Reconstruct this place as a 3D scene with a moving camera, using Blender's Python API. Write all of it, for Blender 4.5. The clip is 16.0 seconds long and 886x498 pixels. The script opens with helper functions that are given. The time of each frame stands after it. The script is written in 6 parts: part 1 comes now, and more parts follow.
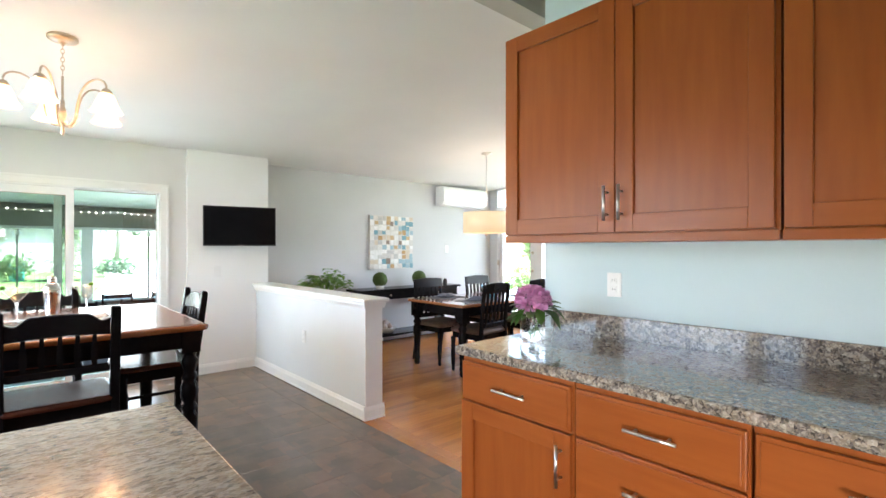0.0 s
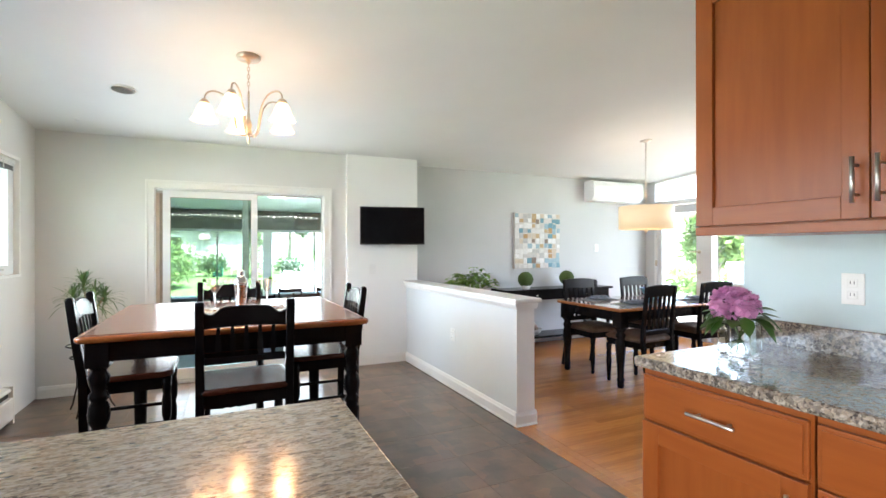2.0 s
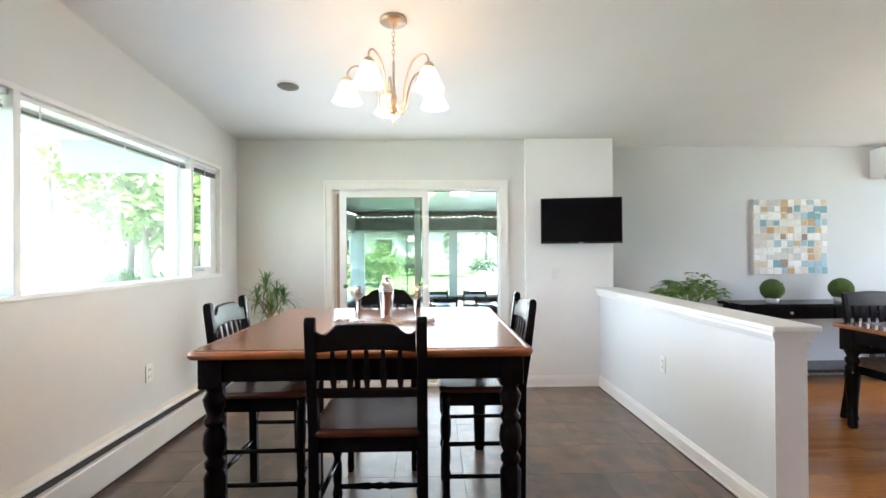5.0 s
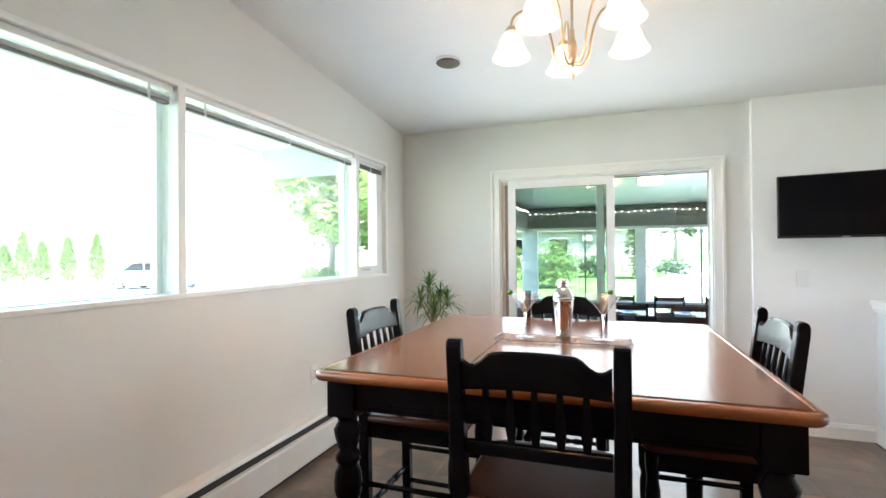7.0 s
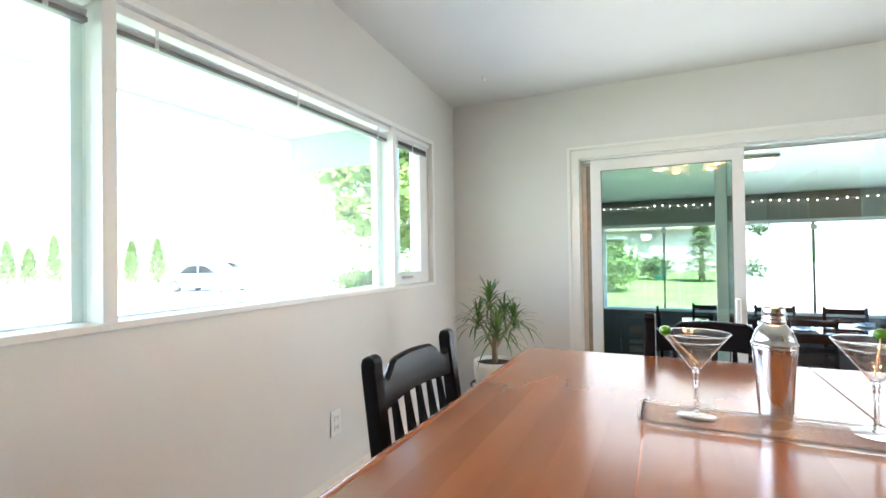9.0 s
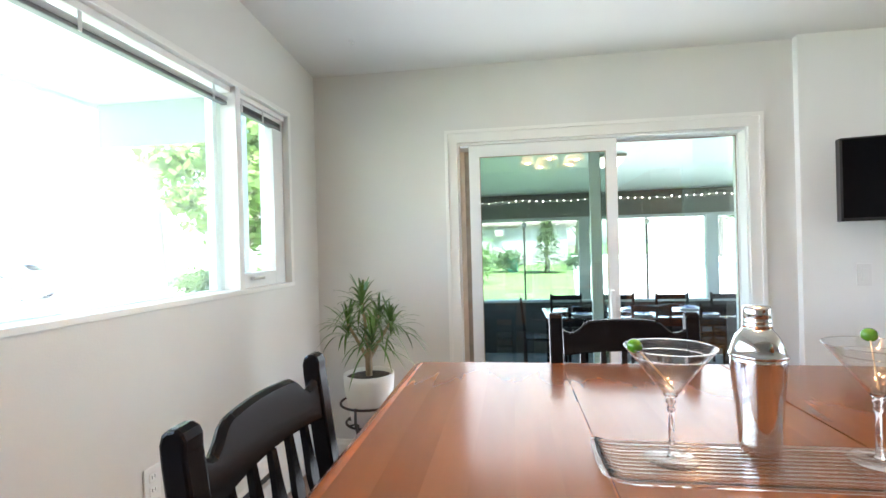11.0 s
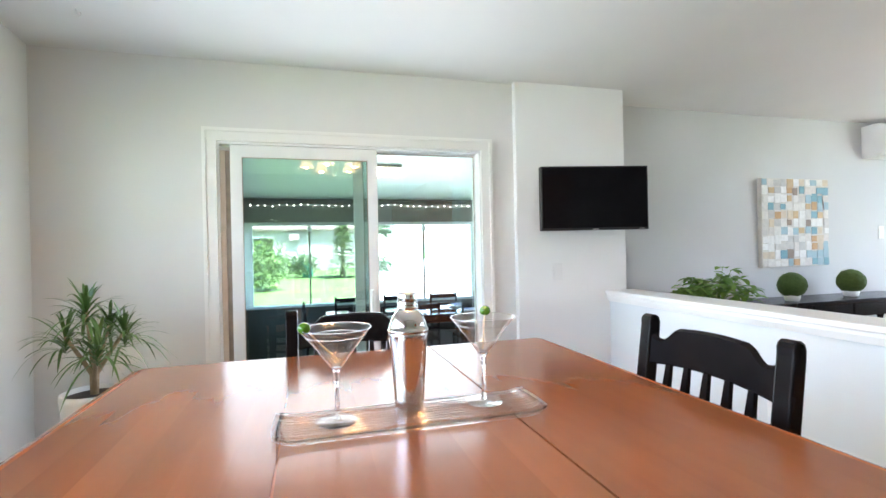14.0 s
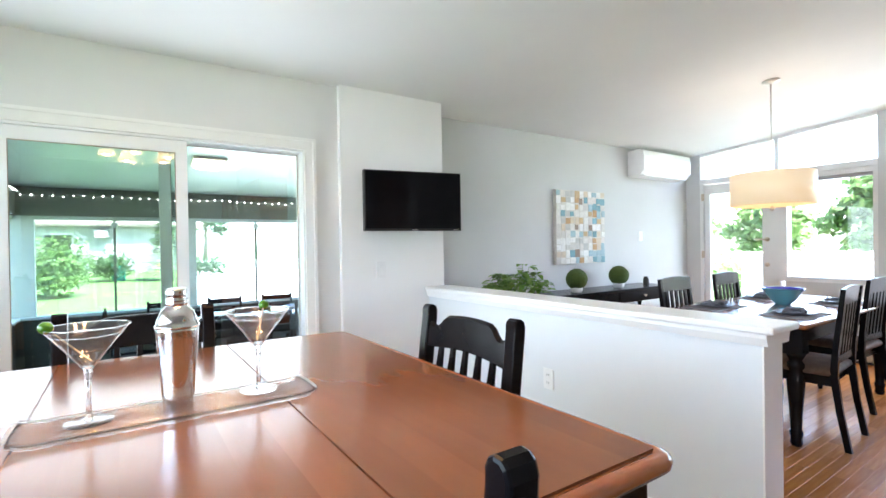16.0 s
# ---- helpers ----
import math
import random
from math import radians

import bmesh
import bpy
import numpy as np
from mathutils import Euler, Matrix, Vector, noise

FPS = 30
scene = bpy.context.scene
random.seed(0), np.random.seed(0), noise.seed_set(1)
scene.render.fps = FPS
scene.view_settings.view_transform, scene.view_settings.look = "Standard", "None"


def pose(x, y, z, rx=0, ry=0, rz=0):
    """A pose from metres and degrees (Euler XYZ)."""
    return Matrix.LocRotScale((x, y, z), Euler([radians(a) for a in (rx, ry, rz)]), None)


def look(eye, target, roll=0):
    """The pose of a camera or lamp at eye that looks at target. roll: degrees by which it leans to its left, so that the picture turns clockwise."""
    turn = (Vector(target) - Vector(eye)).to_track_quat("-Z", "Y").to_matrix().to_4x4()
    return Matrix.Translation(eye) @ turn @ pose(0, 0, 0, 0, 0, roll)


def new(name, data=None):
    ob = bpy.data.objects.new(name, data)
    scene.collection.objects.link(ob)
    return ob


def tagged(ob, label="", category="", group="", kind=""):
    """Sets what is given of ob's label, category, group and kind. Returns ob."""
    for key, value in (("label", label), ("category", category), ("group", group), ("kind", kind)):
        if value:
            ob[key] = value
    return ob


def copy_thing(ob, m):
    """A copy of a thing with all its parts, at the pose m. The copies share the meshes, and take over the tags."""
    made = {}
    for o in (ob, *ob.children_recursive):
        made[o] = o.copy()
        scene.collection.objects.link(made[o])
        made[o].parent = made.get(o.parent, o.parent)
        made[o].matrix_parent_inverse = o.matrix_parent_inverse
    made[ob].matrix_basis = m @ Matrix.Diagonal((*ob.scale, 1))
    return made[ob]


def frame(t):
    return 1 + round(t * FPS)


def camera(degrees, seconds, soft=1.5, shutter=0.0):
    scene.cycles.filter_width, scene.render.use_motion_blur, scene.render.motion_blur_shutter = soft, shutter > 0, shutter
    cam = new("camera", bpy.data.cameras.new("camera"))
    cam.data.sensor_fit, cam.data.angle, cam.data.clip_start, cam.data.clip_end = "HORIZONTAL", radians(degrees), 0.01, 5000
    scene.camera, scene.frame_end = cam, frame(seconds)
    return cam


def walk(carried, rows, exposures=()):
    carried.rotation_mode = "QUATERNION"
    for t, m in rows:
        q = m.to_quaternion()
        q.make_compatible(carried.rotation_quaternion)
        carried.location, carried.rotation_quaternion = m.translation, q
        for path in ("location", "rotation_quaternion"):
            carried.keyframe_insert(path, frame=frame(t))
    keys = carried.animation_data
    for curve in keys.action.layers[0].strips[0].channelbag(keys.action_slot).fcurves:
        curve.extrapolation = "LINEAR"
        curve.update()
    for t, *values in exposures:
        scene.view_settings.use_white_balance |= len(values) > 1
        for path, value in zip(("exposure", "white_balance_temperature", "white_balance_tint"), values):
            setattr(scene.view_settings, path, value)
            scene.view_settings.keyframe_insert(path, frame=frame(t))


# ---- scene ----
cam = camera(86.5, 16.0)
PATH = [
    (0, (1.482, 0.498, 1.339), (2.813, 1.991, 1.338), -0.0),
    (0.5, (1.484, 0.547, 1.327), (2.693, 2.141, 1.328), 0.1),
    (1, (1.446, 0.576, 1.314), (2.539, 2.251, 1.321), 0.1),
    (1.5, (1.475, 0.636, 1.315), (2.442, 2.387, 1.316), -0.2),
    (2, (1.499, 0.71, 1.314), (2.347, 2.521, 1.316), -0.1),
    (2.5, (1.546, 0.836, 1.319), (2.285, 2.694, 1.324), -0.3),
    (3, (1.607, 0.948, 1.317), (2.228, 2.849, 1.32), -0.3),
    (4.2, (1.797, 1.222, 1.314), (2.097, 3.199, 1.318), -0.35),
    (4.8, (1.838, 1.392, 1.311), (1.957, 3.388, 1.318), -0.4),
    (5.5, (1.842, 1.594, 1.309), (1.734, 3.592, 1.318), -0.4),
    (6, (1.84, 1.753, 1.302), (1.551, 3.732, 1.317), -0.6),
    (6.5, (1.824, 1.872, 1.297), (1.333, 3.811, 1.313), -0.5),
    (7, (1.781, 2.014, 1.294), (1.119, 3.901, 1.309), -0.5),
    (7.5, (1.714, 2.16, 1.301), (0.913, 3.992, 1.318), -0.4),
    (8, (1.637, 2.342, 1.309), (0.722, 4.121, 1.322), -0.3),
    (8.2, (1.593, 2.437, 1.298), (0.638, 4.194, 1.329), -0.5),
    (10.5, (1.177, 3.161, 1.301), (0.779, 5.121, 1.291), -1.6),
    (11, (1.213, 3.163, 1.288), (0.926, 5.142, 1.284), -1.5),
    (11.5, (1.248, 3.146, 1.285), (1.086, 5.139, 1.279), -1.4),
    (12, (1.28, 3.131, 1.276), (1.251, 5.131, 1.274), -1.3),
    (12.5, (1.318, 3.108, 1.272), (1.424, 5.105, 1.273), -1.2),
    (13, (1.348, 3.082, 1.271), (1.594, 5.066, 1.27), -1.4),
    (13.5, (1.382, 3.053, 1.271), (1.774, 5.014, 1.271), -1.3),
    (14, (1.412, 3.029, 1.27), (1.956, 4.954, 1.267), -1.2),
    (14.5, (1.437, 2.994, 1.266), (2.131, 4.87, 1.262), -1.2),
    (15, (1.463, 2.949, 1.267), (2.3, 4.766, 1.26), -1.2),
    (15.5, (1.493, 2.905, 1.262), (2.469, 4.65, 1.25), -1.2),
    (16, (1.516, 2.856, 1.262), (2.636, 4.513, 1.247), -0.9),
]
walk(cam, [(t, look(eye, target, roll)) for t, eye, target, roll in PATH],
     [(0.0, 3.88, 6380, 18), (3.0, 3.80, 6330, 18), (5.5, 3.75, 6250, 18), (10.5, 3.57, 6230, 19), (13.0, 3.69, 6140, 20), (16.0, 3.80, 6010, 18)])

# ---- light ----
world = bpy.data.worlds.new("sky")
scene.world = world
world.use_nodes = True
_n = world.node_tree.nodes
sky = _n.new("ShaderNodeTexSky")
sky.sky_type = 'NISHITA'
sky.sun_disc = False
sky.sun_elevation, sky.sun_rotation = radians(58), radians(150)
sky.air_density, sky.dust_density = 1.0, 2.0
_n["Background"].inputs["Strength"].default_value = 0.15
world.node_tree.links.new(sky.outputs[0], _n["Background"].inputs["Color"])


def lamp(name, kind, m, energy, color, size=0.05, size_y=None, angle=None):
    d = bpy.data.lights.new(name, kind)
    d.energy, d.color = energy, color
    if kind == 'AREA':
        d.shape, d.size, d.size_y = 'RECTANGLE', size, size_y
    elif kind == 'SUN':
        d.angle = radians(angle)
    else:
        d.shadow_soft_size = size
    ob = new(name, d)
    ob.matrix_world = m
    return ob


lamp("sun", 'SUN', look((0, 0, 0), (-0.30, 0.52, -0.95)), 4.0, (1.0, 0.95, 0.87), angle=2.0)
WARM = (1.0, 0.54, 0.22)
lamp("daylight_sunroom", 'AREA', look((3.1, 10.27, 1.06), (3.1, 6.0, 1.5)), 2.3, (0.94, 1.0, 0.98), 5.2, 1.1)
# daylight that enters by the openings
dw_ = lamp("daylight_west", 'AREA', look((0.03, 3.6, 1.58), (5, 4.6, 1.2)), 1.6, (0.90, 0.96, 1.0), 3.3, 0.85)
dw_.data.spread = radians(104)
lamp("daylight_slider", 'AREA', look((1.70, 5.99, 1.0), (1.7, 0, 0.9)), 2.3, (0.88, 0.98, 1.0), 1.55, 1.8)
lamp("daylight_east", 'AREA', look((7.60, 3.9, 1.40), (0, 3.9, 0.9)), 1.9, (0.92, 0.97, 1.0), 3.0, 1.7)

# fill lamp added at an unseen opening to brighten the base cabinets
dk_ = lamp("kitchen_fill", 'AREA', look((0.03, -0.85, 0.55), (2.93, 1.1, 0.15)), 1.15, (1.0, 0.96, 0.90), 1.05, 0.95)
dk_.data.spread = radians(62)

# ---- materials ----


def material(name, color, rough=0.5, metal=0.0, color2=None, scale=6.0, amount=0.5, bump=0.0, bump_scale=None,
             stretch=(1, 1, 1), coat=0.0, spec=0.5, random=0.0, fine=None, detail=6.0, rough_var=0.0, coat_rough=0.08):
    """Principled surface with two scales of noise in colour, roughness and relief."""
    m = bpy.data.materials.new(name)
    m.use_nodes = True
    t = m.node_tree
    b = t.nodes["Principled BSDF"]
    b.inputs["Roughness"].default_value, b.inputs["Metallic"].default_value = rough, metal
    b.inputs["Specular IOR Level"].default_value = spec
    b.inputs["Coat Weight"].default_value, b.inputs["Coat Roughness"].default_value = coat, coat_rough
    b.inputs["Base Color"].default_value = (*color, 1)
    co = t.nodes.new("ShaderNodeTexCoord")
    mp = t.nodes.new("ShaderNodeMapping")
    mp.inputs["Scale"].default_value = stretch
    t.links.new(co.outputs["Object"], mp.inputs["Vector"])
    n1 = t.nodes.new("ShaderNodeTexNoise")
    n1.inputs["Scale"].default_value, n1.inputs["Detail"].default_value = scale, detail
    t.links.new(mp.outputs[0], n1.inputs["Vector"])
    out = None
    if color2:
        r = t.nodes.new("ShaderNodeValToRGB")
        r.color_ramp.elements[0].position, r.color_ramp.elements[1].position = 0.5 - 0.5 * amount * 0.6, 0.5 + 0.5 * amount * 0.6
        r.color_ramp.elements[0].color, r.color_ramp.elements[1].color = (*color, 1), (*color2, 1)
        t.links.new(n1.outputs["Fac"], r.inputs[0])
        out = r.outputs[0]
        if fine:
            n2 = t.nodes.new("ShaderNodeTexNoise")
            n2.inputs["Scale"].default_value, n2.inputs["Detail"].default_value = fine[0], 3
            t.links.new(mp.outputs[0], n2.inputs["Vector"])
            r2 = t.nodes.new("ShaderNodeValToRGB")
            r2.color_ramp.elements[0].position, r2.color_ramp.elements[1].position = fine[2], fine[3]
            r2.color_ramp.elements[0].color, r2.color_ramp.elements[1].color = (0, 0, 0, 1), (1, 1, 1, 1)
            t.links.new(n2.outputs["Fac"], r2.inputs[0])
            mx = t.nodes.new("ShaderNodeMix")
            mx.data_type = 'RGBA'
            t.links.new(r2.outputs[0], mx.inputs[0])
            t.links.new(out, mx.inputs[6])
            mx.inputs[7].default_value = (*fine[1], 1)
            out = mx.outputs[2]
    if random:
        oi = t.nodes.new("ShaderNodeObjectInfo")
        hs = t.nodes.new("ShaderNodeHueSaturation")
        mr = t.nodes.new("ShaderNodeMapRange")
        mr.inputs[3].default_value, mr.inputs[4].default_value = 1 - random, 1 + random
        t.links.new(oi.outputs["Random"], mr.inputs[0])
        t.links.new(mr.outputs[0], hs.inputs["Value"])
        if out:
            t.links.new(out, hs.inputs["Color"])
        else:
            hs.inputs["Color"].default_value = (*color, 1)
        out = hs.outputs[0]
        # shift the grain of every piece
        ad = t.nodes.new("ShaderNodeVectorMath")
        ad.operation = 'ADD'
        ml = t.nodes.new("ShaderNodeMath")
        ml.operation = 'MULTIPLY'
        ml.inputs[1].default_value = 37.0
        t.links.new(oi.outputs["Random"], ml.inputs[0])
        t.links.new(co.outputs["Object"], ad.inputs[0])
        t.links.new(ml.outputs[0], ad.inputs[1])
        t.links.new(ad.outputs[0], mp.inputs["Vector"])
    if out:
        t.links.new(out, b.inputs["Base Color"])
    if rough_var:
        mr = t.nodes.new("ShaderNodeMapRange")
        mr.inputs[3].default_value, mr.inputs[4].default_value = max(0.02, rough - rough_var), rough + rough_var
        t.links.new(n1.outputs["Fac"], mr.inputs[0])
        t.links.new(mr.outputs[0], b.inputs["Roughness"])
    if bump:
        nb = t.nodes.new("ShaderNodeTexNoise")
        nb.inputs["Scale"].default_value, nb.inputs["Detail"].default_value = bump_scale or scale * 8, 4
        t.links.new(mp.outputs[0], nb.inputs["Vector"])
        bp = t.nodes.new("ShaderNodeBump")
        bp.inputs["Strength"].default_value, bp.inputs["Distance"].default_value = bump, 0.004
        t.links.new(nb.outputs["Fac"], bp.inputs["Height"])
        t.links.new(bp.outputs[0], b.inputs["Normal"])
    return m


def glowing(name, color, strength, base=(0.9, 0.9, 0.88), trans=0.0):
    m = material(name, base, 0.4)
    b = m.node_tree.nodes["Principled BSDF"]
    b.inputs["Emission Color"].default_value, b.inputs["Emission Strength"].default_value = (*color, 1), strength
    return m


def glass(name, color=(1, 1, 1), rough=0.0, ior=1.45):
    m = bpy.data.materials.new(name)
    m.use_nodes = True
    b = m.node_tree.nodes["Principled BSDF"]
    b.inputs["Base Color"].default_value = (*color, 1)
    b.inputs["Transmission Weight"].default_value, b.inputs["Roughness"].default_value, b.inputs["IOR"].default_value = 1.0, rough, ior
    return m


def thin_glass(name, color=(1, 1, 1), ior=1.45, veil=0.0):
    """Clear thin sheet: light goes straight through, with the gloss that Fresnel gives."""
    m = bpy.data.materials.new(name)
    m.use_nodes = True
    t = m.node_tree
    t.nodes.remove(t.nodes["Principled BSDF"])
    tr, gl, lw, mx = (t.nodes.new(k) for k in ("ShaderNodeBsdfTransparent", "ShaderNodeBsdfGlossy", "ShaderNodeLayerWeight", "ShaderNodeMixShader"))
    tr.inputs["Color"].default_value = (*color, 1)
    gl.inputs["Roughness"].default_value = 0.01
    lw.inputs["Blend"].default_value = 0.5
    f0 = ((ior - 1) / (ior + 1)) ** 2
    pw, ma = t.nodes.new("ShaderNodeMath"), t.nodes.new("ShaderNodeMath")
    pw.operation, ma.operation = 'POWER', 'MULTIPLY_ADD'
    pw.inputs[1].default_value, ma.inputs[1].default_value, ma.inputs[2].default_value = 5.0, 1 - f0, f0
    t.links.new(lw.outputs["Facing"], pw.inputs[0])
    t.links.new(pw.outputs[0], ma.inputs[0])
    t.links.new(ma.outputs[0], mx.inputs[0])
    clear = tr.outputs[0]
    if veil:
        # lens glare put into the pane: a translucent share pales the view
        tl, md = t.nodes.new("ShaderNodeBsdfTranslucent"), t.nodes.new("ShaderNodeMixShader")
        tl.inputs["Color"].default_value = (0.93, 1.0, 1.0, 1)
        md.inputs[0].default_value = veil
        t.links.new(tr.outputs[0], md.inputs[1])
        t.links.new(tl.outputs[0], md.inputs[2])
        clear = md.outputs[0]
    t.links.new(clear, mx.inputs[1])
    t.links.new(gl.outputs[0], mx.inputs[2])
    t.links.new(mx.outputs[0], t.nodes["Material Output"].inputs["Surface"])
    return m


def slate_blocks(m):
    """Printed slate pieces: blocky cells, some rusty, some grey, over the soft mottling."""
    t = m.node_tree
    b = t.nodes["Principled BSDF"]
    old = b.inputs["Base Color"].links[0].from_socket
    mp = [n for n in t.nodes if n.bl_idname == "ShaderNodeMapping"][0]
    vo = t.nodes.new("ShaderNodeTexVoronoi")
    vo.distance = 'CHEBYCHEV'
    vo.inputs["Scale"].default_value, vo.inputs["Randomness"].default_value = 8.5, 0.55
    t.links.new(mp.outputs[0], vo.inputs["Vector"])
    sp = t.nodes.new("ShaderNodeSeparateColor")
    t.links.new(vo.outputs["Color"], sp.inputs[0])
    rp = t.nodes.new("ShaderNodeValToRGB")
    rp.color_ramp.elements[0].position, rp.color_ramp.elements[1].position = 0.0, 1.0
    rp.color_ramp.elements[0].color, rp.color_ramp.elements[1].color = (0.84, 0.86, 0.88, 1), (1.32, 1.10, 0.97, 1)
    e = rp.color_ramp.elements.new(0.6)
    e.color = (1.0, 1.0, 1.0, 1)
    t.links.new(sp.outputs[0], rp.inputs[0])
    mx = t.nodes.new("ShaderNodeMix")
    mx.data_type, mx.blend_type = 'RGBA', 'MULTIPLY'
    mx.inputs[0].default_value = 1.0
    t.links.new(old, mx.inputs[6])
    t.links.new(rp.outputs[0], mx.inputs[7])
    t.links.new(mx.outputs[2], b.inputs["Base Color"])


def speckle(name, cells, scale, stretch, rough, coat):
    """Polished laminate printed as granite: irregular grains of several colours with fine dark flecks."""
    m = material(name, cells[0], rough, color2=cells[1], scale=scale * 0.2, coat=coat, coat_rough=0.05, spec=0.5, stretch=stretch)
    t = m.node_tree
    b = t.nodes["Principled BSDF"]
    mp = [n for n in t.nodes if n.bl_idname == "ShaderNodeMapping"][0]
    ns = t.nodes.new("ShaderNodeTexNoise")
    ns.inputs["Scale"].default_value, ns.inputs["Detail"].default_value = scale * 0.9, 4
    t.links.new(mp.outputs[0], ns.inputs["Vector"])
    ad = t.nodes.new("ShaderNodeVectorMath")
    ad.operation = 'MULTIPLY_ADD'
    ad.inputs[1].default_value = (1.1 / scale,) * 3
    t.links.new(ns.outputs["Color"], ad.inputs[0])
    t.links.new(mp.outputs[0], ad.inputs[2])
    prev = None
    for k, (sc, share) in enumerate(((scale, 1.0), (scale * 2.3, 0.45))):
        vo = t.nodes.new("ShaderNodeTexVoronoi")
        vo.inputs["Scale"].default_value = sc
        t.links.new(ad.outputs[0], vo.inputs["Vector"])
        sp = t.nodes.new("ShaderNodeSeparateColor")
        t.links.new(vo.outputs["Color"], sp.inputs[0])
        rp = t.nodes.new("ShaderNodeValToRGB")
        rp.color_ramp.interpolation = 'CONSTANT'
        el = rp.color_ramp.elements
        el[0].position, el[0].color = 0.0, (*cells[0], 1)
        el[1].position, el[1].color = 1.0 / len(cells), (*cells[1], 1)
        for i in range(2, len(cells)):
            el.new(i / len(cells)).color = (*cells[i], 1)
        t.links.new(sp.outputs[0], rp.inputs[0])
        if prev is None:
            prev = rp.outputs[0]
        else:
            mx = t.nodes.new("ShaderNodeMix")
            mx.data_type = 'RGBA'
            mx.inputs[0].default_value = share
            t.links.new(prev, mx.inputs[6])
            t.links.new(rp.outputs[0], mx.inputs[7])
            prev = mx.outputs[2]
    t.links.new(prev, b.inputs["Base Color"])
    return m


def lets_light_through(m, share):
    """Thin leaves: part of the light passes to the other side."""
    t = m.node_tree
    p = t.nodes["Principled BSDF"]
    tl, mx = t.nodes.new("ShaderNodeBsdfTranslucent"), t.nodes.new("ShaderNodeMixShader")
    t.links.new(p.inputs["Base Color"].links[0].from_socket, tl.inputs["Color"])
    mx.inputs[0].default_value = share
    t.links.new(p.outputs[0], mx.inputs[1])
    t.links.new(tl.outputs[0], mx.inputs[2])
    t.links.new(mx.outputs[0], t.nodes["Material Output"].inputs["Surface"])


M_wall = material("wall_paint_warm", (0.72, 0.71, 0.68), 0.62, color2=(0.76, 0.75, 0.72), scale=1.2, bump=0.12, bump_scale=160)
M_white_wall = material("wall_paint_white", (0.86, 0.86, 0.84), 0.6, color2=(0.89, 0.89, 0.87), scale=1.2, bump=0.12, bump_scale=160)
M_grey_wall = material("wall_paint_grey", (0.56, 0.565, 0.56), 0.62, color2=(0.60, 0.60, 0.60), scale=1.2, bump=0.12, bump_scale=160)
M_half_wall = material("wall_paint_pale", (0.70, 0.73, 0.73), 0.55, color2=(0.74, 0.76, 0.76), scale=1.2, bump=0.12, bump_scale=160)
M_blue_wall = material("wall_paint_aqua", (0.56, 0.68, 0.70), 0.55, color2=(0.60, 0.71, 0.73), scale=1.2, bump=0.12, bump_scale=160)
M_ceiling = material("ceiling_paint", (0.80, 0.80, 0.78), 0.75, color2=(0.83, 0.83, 0.81), scale=1.5, bump=0.1, bump_scale=120)
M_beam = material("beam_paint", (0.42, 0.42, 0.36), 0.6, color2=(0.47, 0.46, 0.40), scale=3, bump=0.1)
M_trim = material("trim_white", (0.84, 0.83, 0.79), 0.35, color2=(0.87, 0.86, 0.83), scale=4, bump=0.03)
M_vinyl = material("frame_vinyl", (0.85, 0.86, 0.85), 0.3, color2=(0.88, 0.88, 0.87), scale=5)
M_tile = material("slate_vinyl", (0.095, 0.078, 0.066), 0.28, color2=(0.235, 0.165, 0.120), scale=5.0, amount=1.0, bump=0.12, bump_scale=26, random=0.05)
slate_blocks(M_tile)
M_oak = material("oak_board", (0.43, 0.145, 0.028), 0.22, color2=(0.59, 0.235, 0.055), scale=5, amount=1.0, stretch=(1.2, 14, 1), bump=0.05, bump_scale=20, random=0.22, coat=0.25, coat_rough=0.12)
M_cherry = material("cherry_wood", (0.27, 0.064, 0.012), 0.30, color2=(0.36, 0.098, 0.020), scale=3.0, amount=1.0, stretch=(9, 9, 0.9), bump=0.03, bump_scale=40, coat=0.03, coat_rough=0.25, spec=0.30)
M_cherry_h = material("cherry_wood_cross", (0.27, 0.064, 0.012), 0.30, color2=(0.36, 0.098, 0.020), scale=3.0, amount=1.0, stretch=(9, 0.9, 9), bump=0.03, bump_scale=40, coat=0.03, coat_rough=0.25, spec=0.30)
# toe kicks: shade of the recess put into a near-black brown
M_toe_shade = material("toe_kick_shade", (0.05, 0.02, 0.012), 0.7)
M_table = material("table_wood", (0.150, 0.056, 0.022), 0.20, color2=(0.250, 0.096, 0.038), scale=1.6, amount=1.4, stretch=(6, 1.0, 1), bump=0.02, bump_scale=30, coat=0.10, coat_rough=0.10, spec=0.38, random=0.05)
M_table_edge = material("table_edge_wood", (0.26, 0.072, 0.018), 0.25, color2=(0.36, 0.11, 0.03), scale=4, stretch=(2, 2, 6), coat=0.6, coat_rough=0.12)
M_black = material("black_paint", (0.006, 0.006, 0.007), 0.20, color2=(0.010, 0.009, 0.009), scale=9, bump=0.02, bump_scale=60, spec=0.13)
M_seat = material("seat_wood", (0.055, 0.014, 0.008), 0.24, color2=(0.085, 0.022, 0.011), scale=4, amount=1, stretch=(8, 1, 1), coat=0.12)
M_granite = speckle("speckled_laminate", ((0.52, 0.38, 0.26), (0.66, 0.54, 0.42), (0.30, 0.20, 0.13), (0.60, 0.46, 0.33), (0.12, 0.085, 0.06), (0.50, 0.40, 0.31)), 95, (0.55, 1.3, 1), 0.16, 0.3)
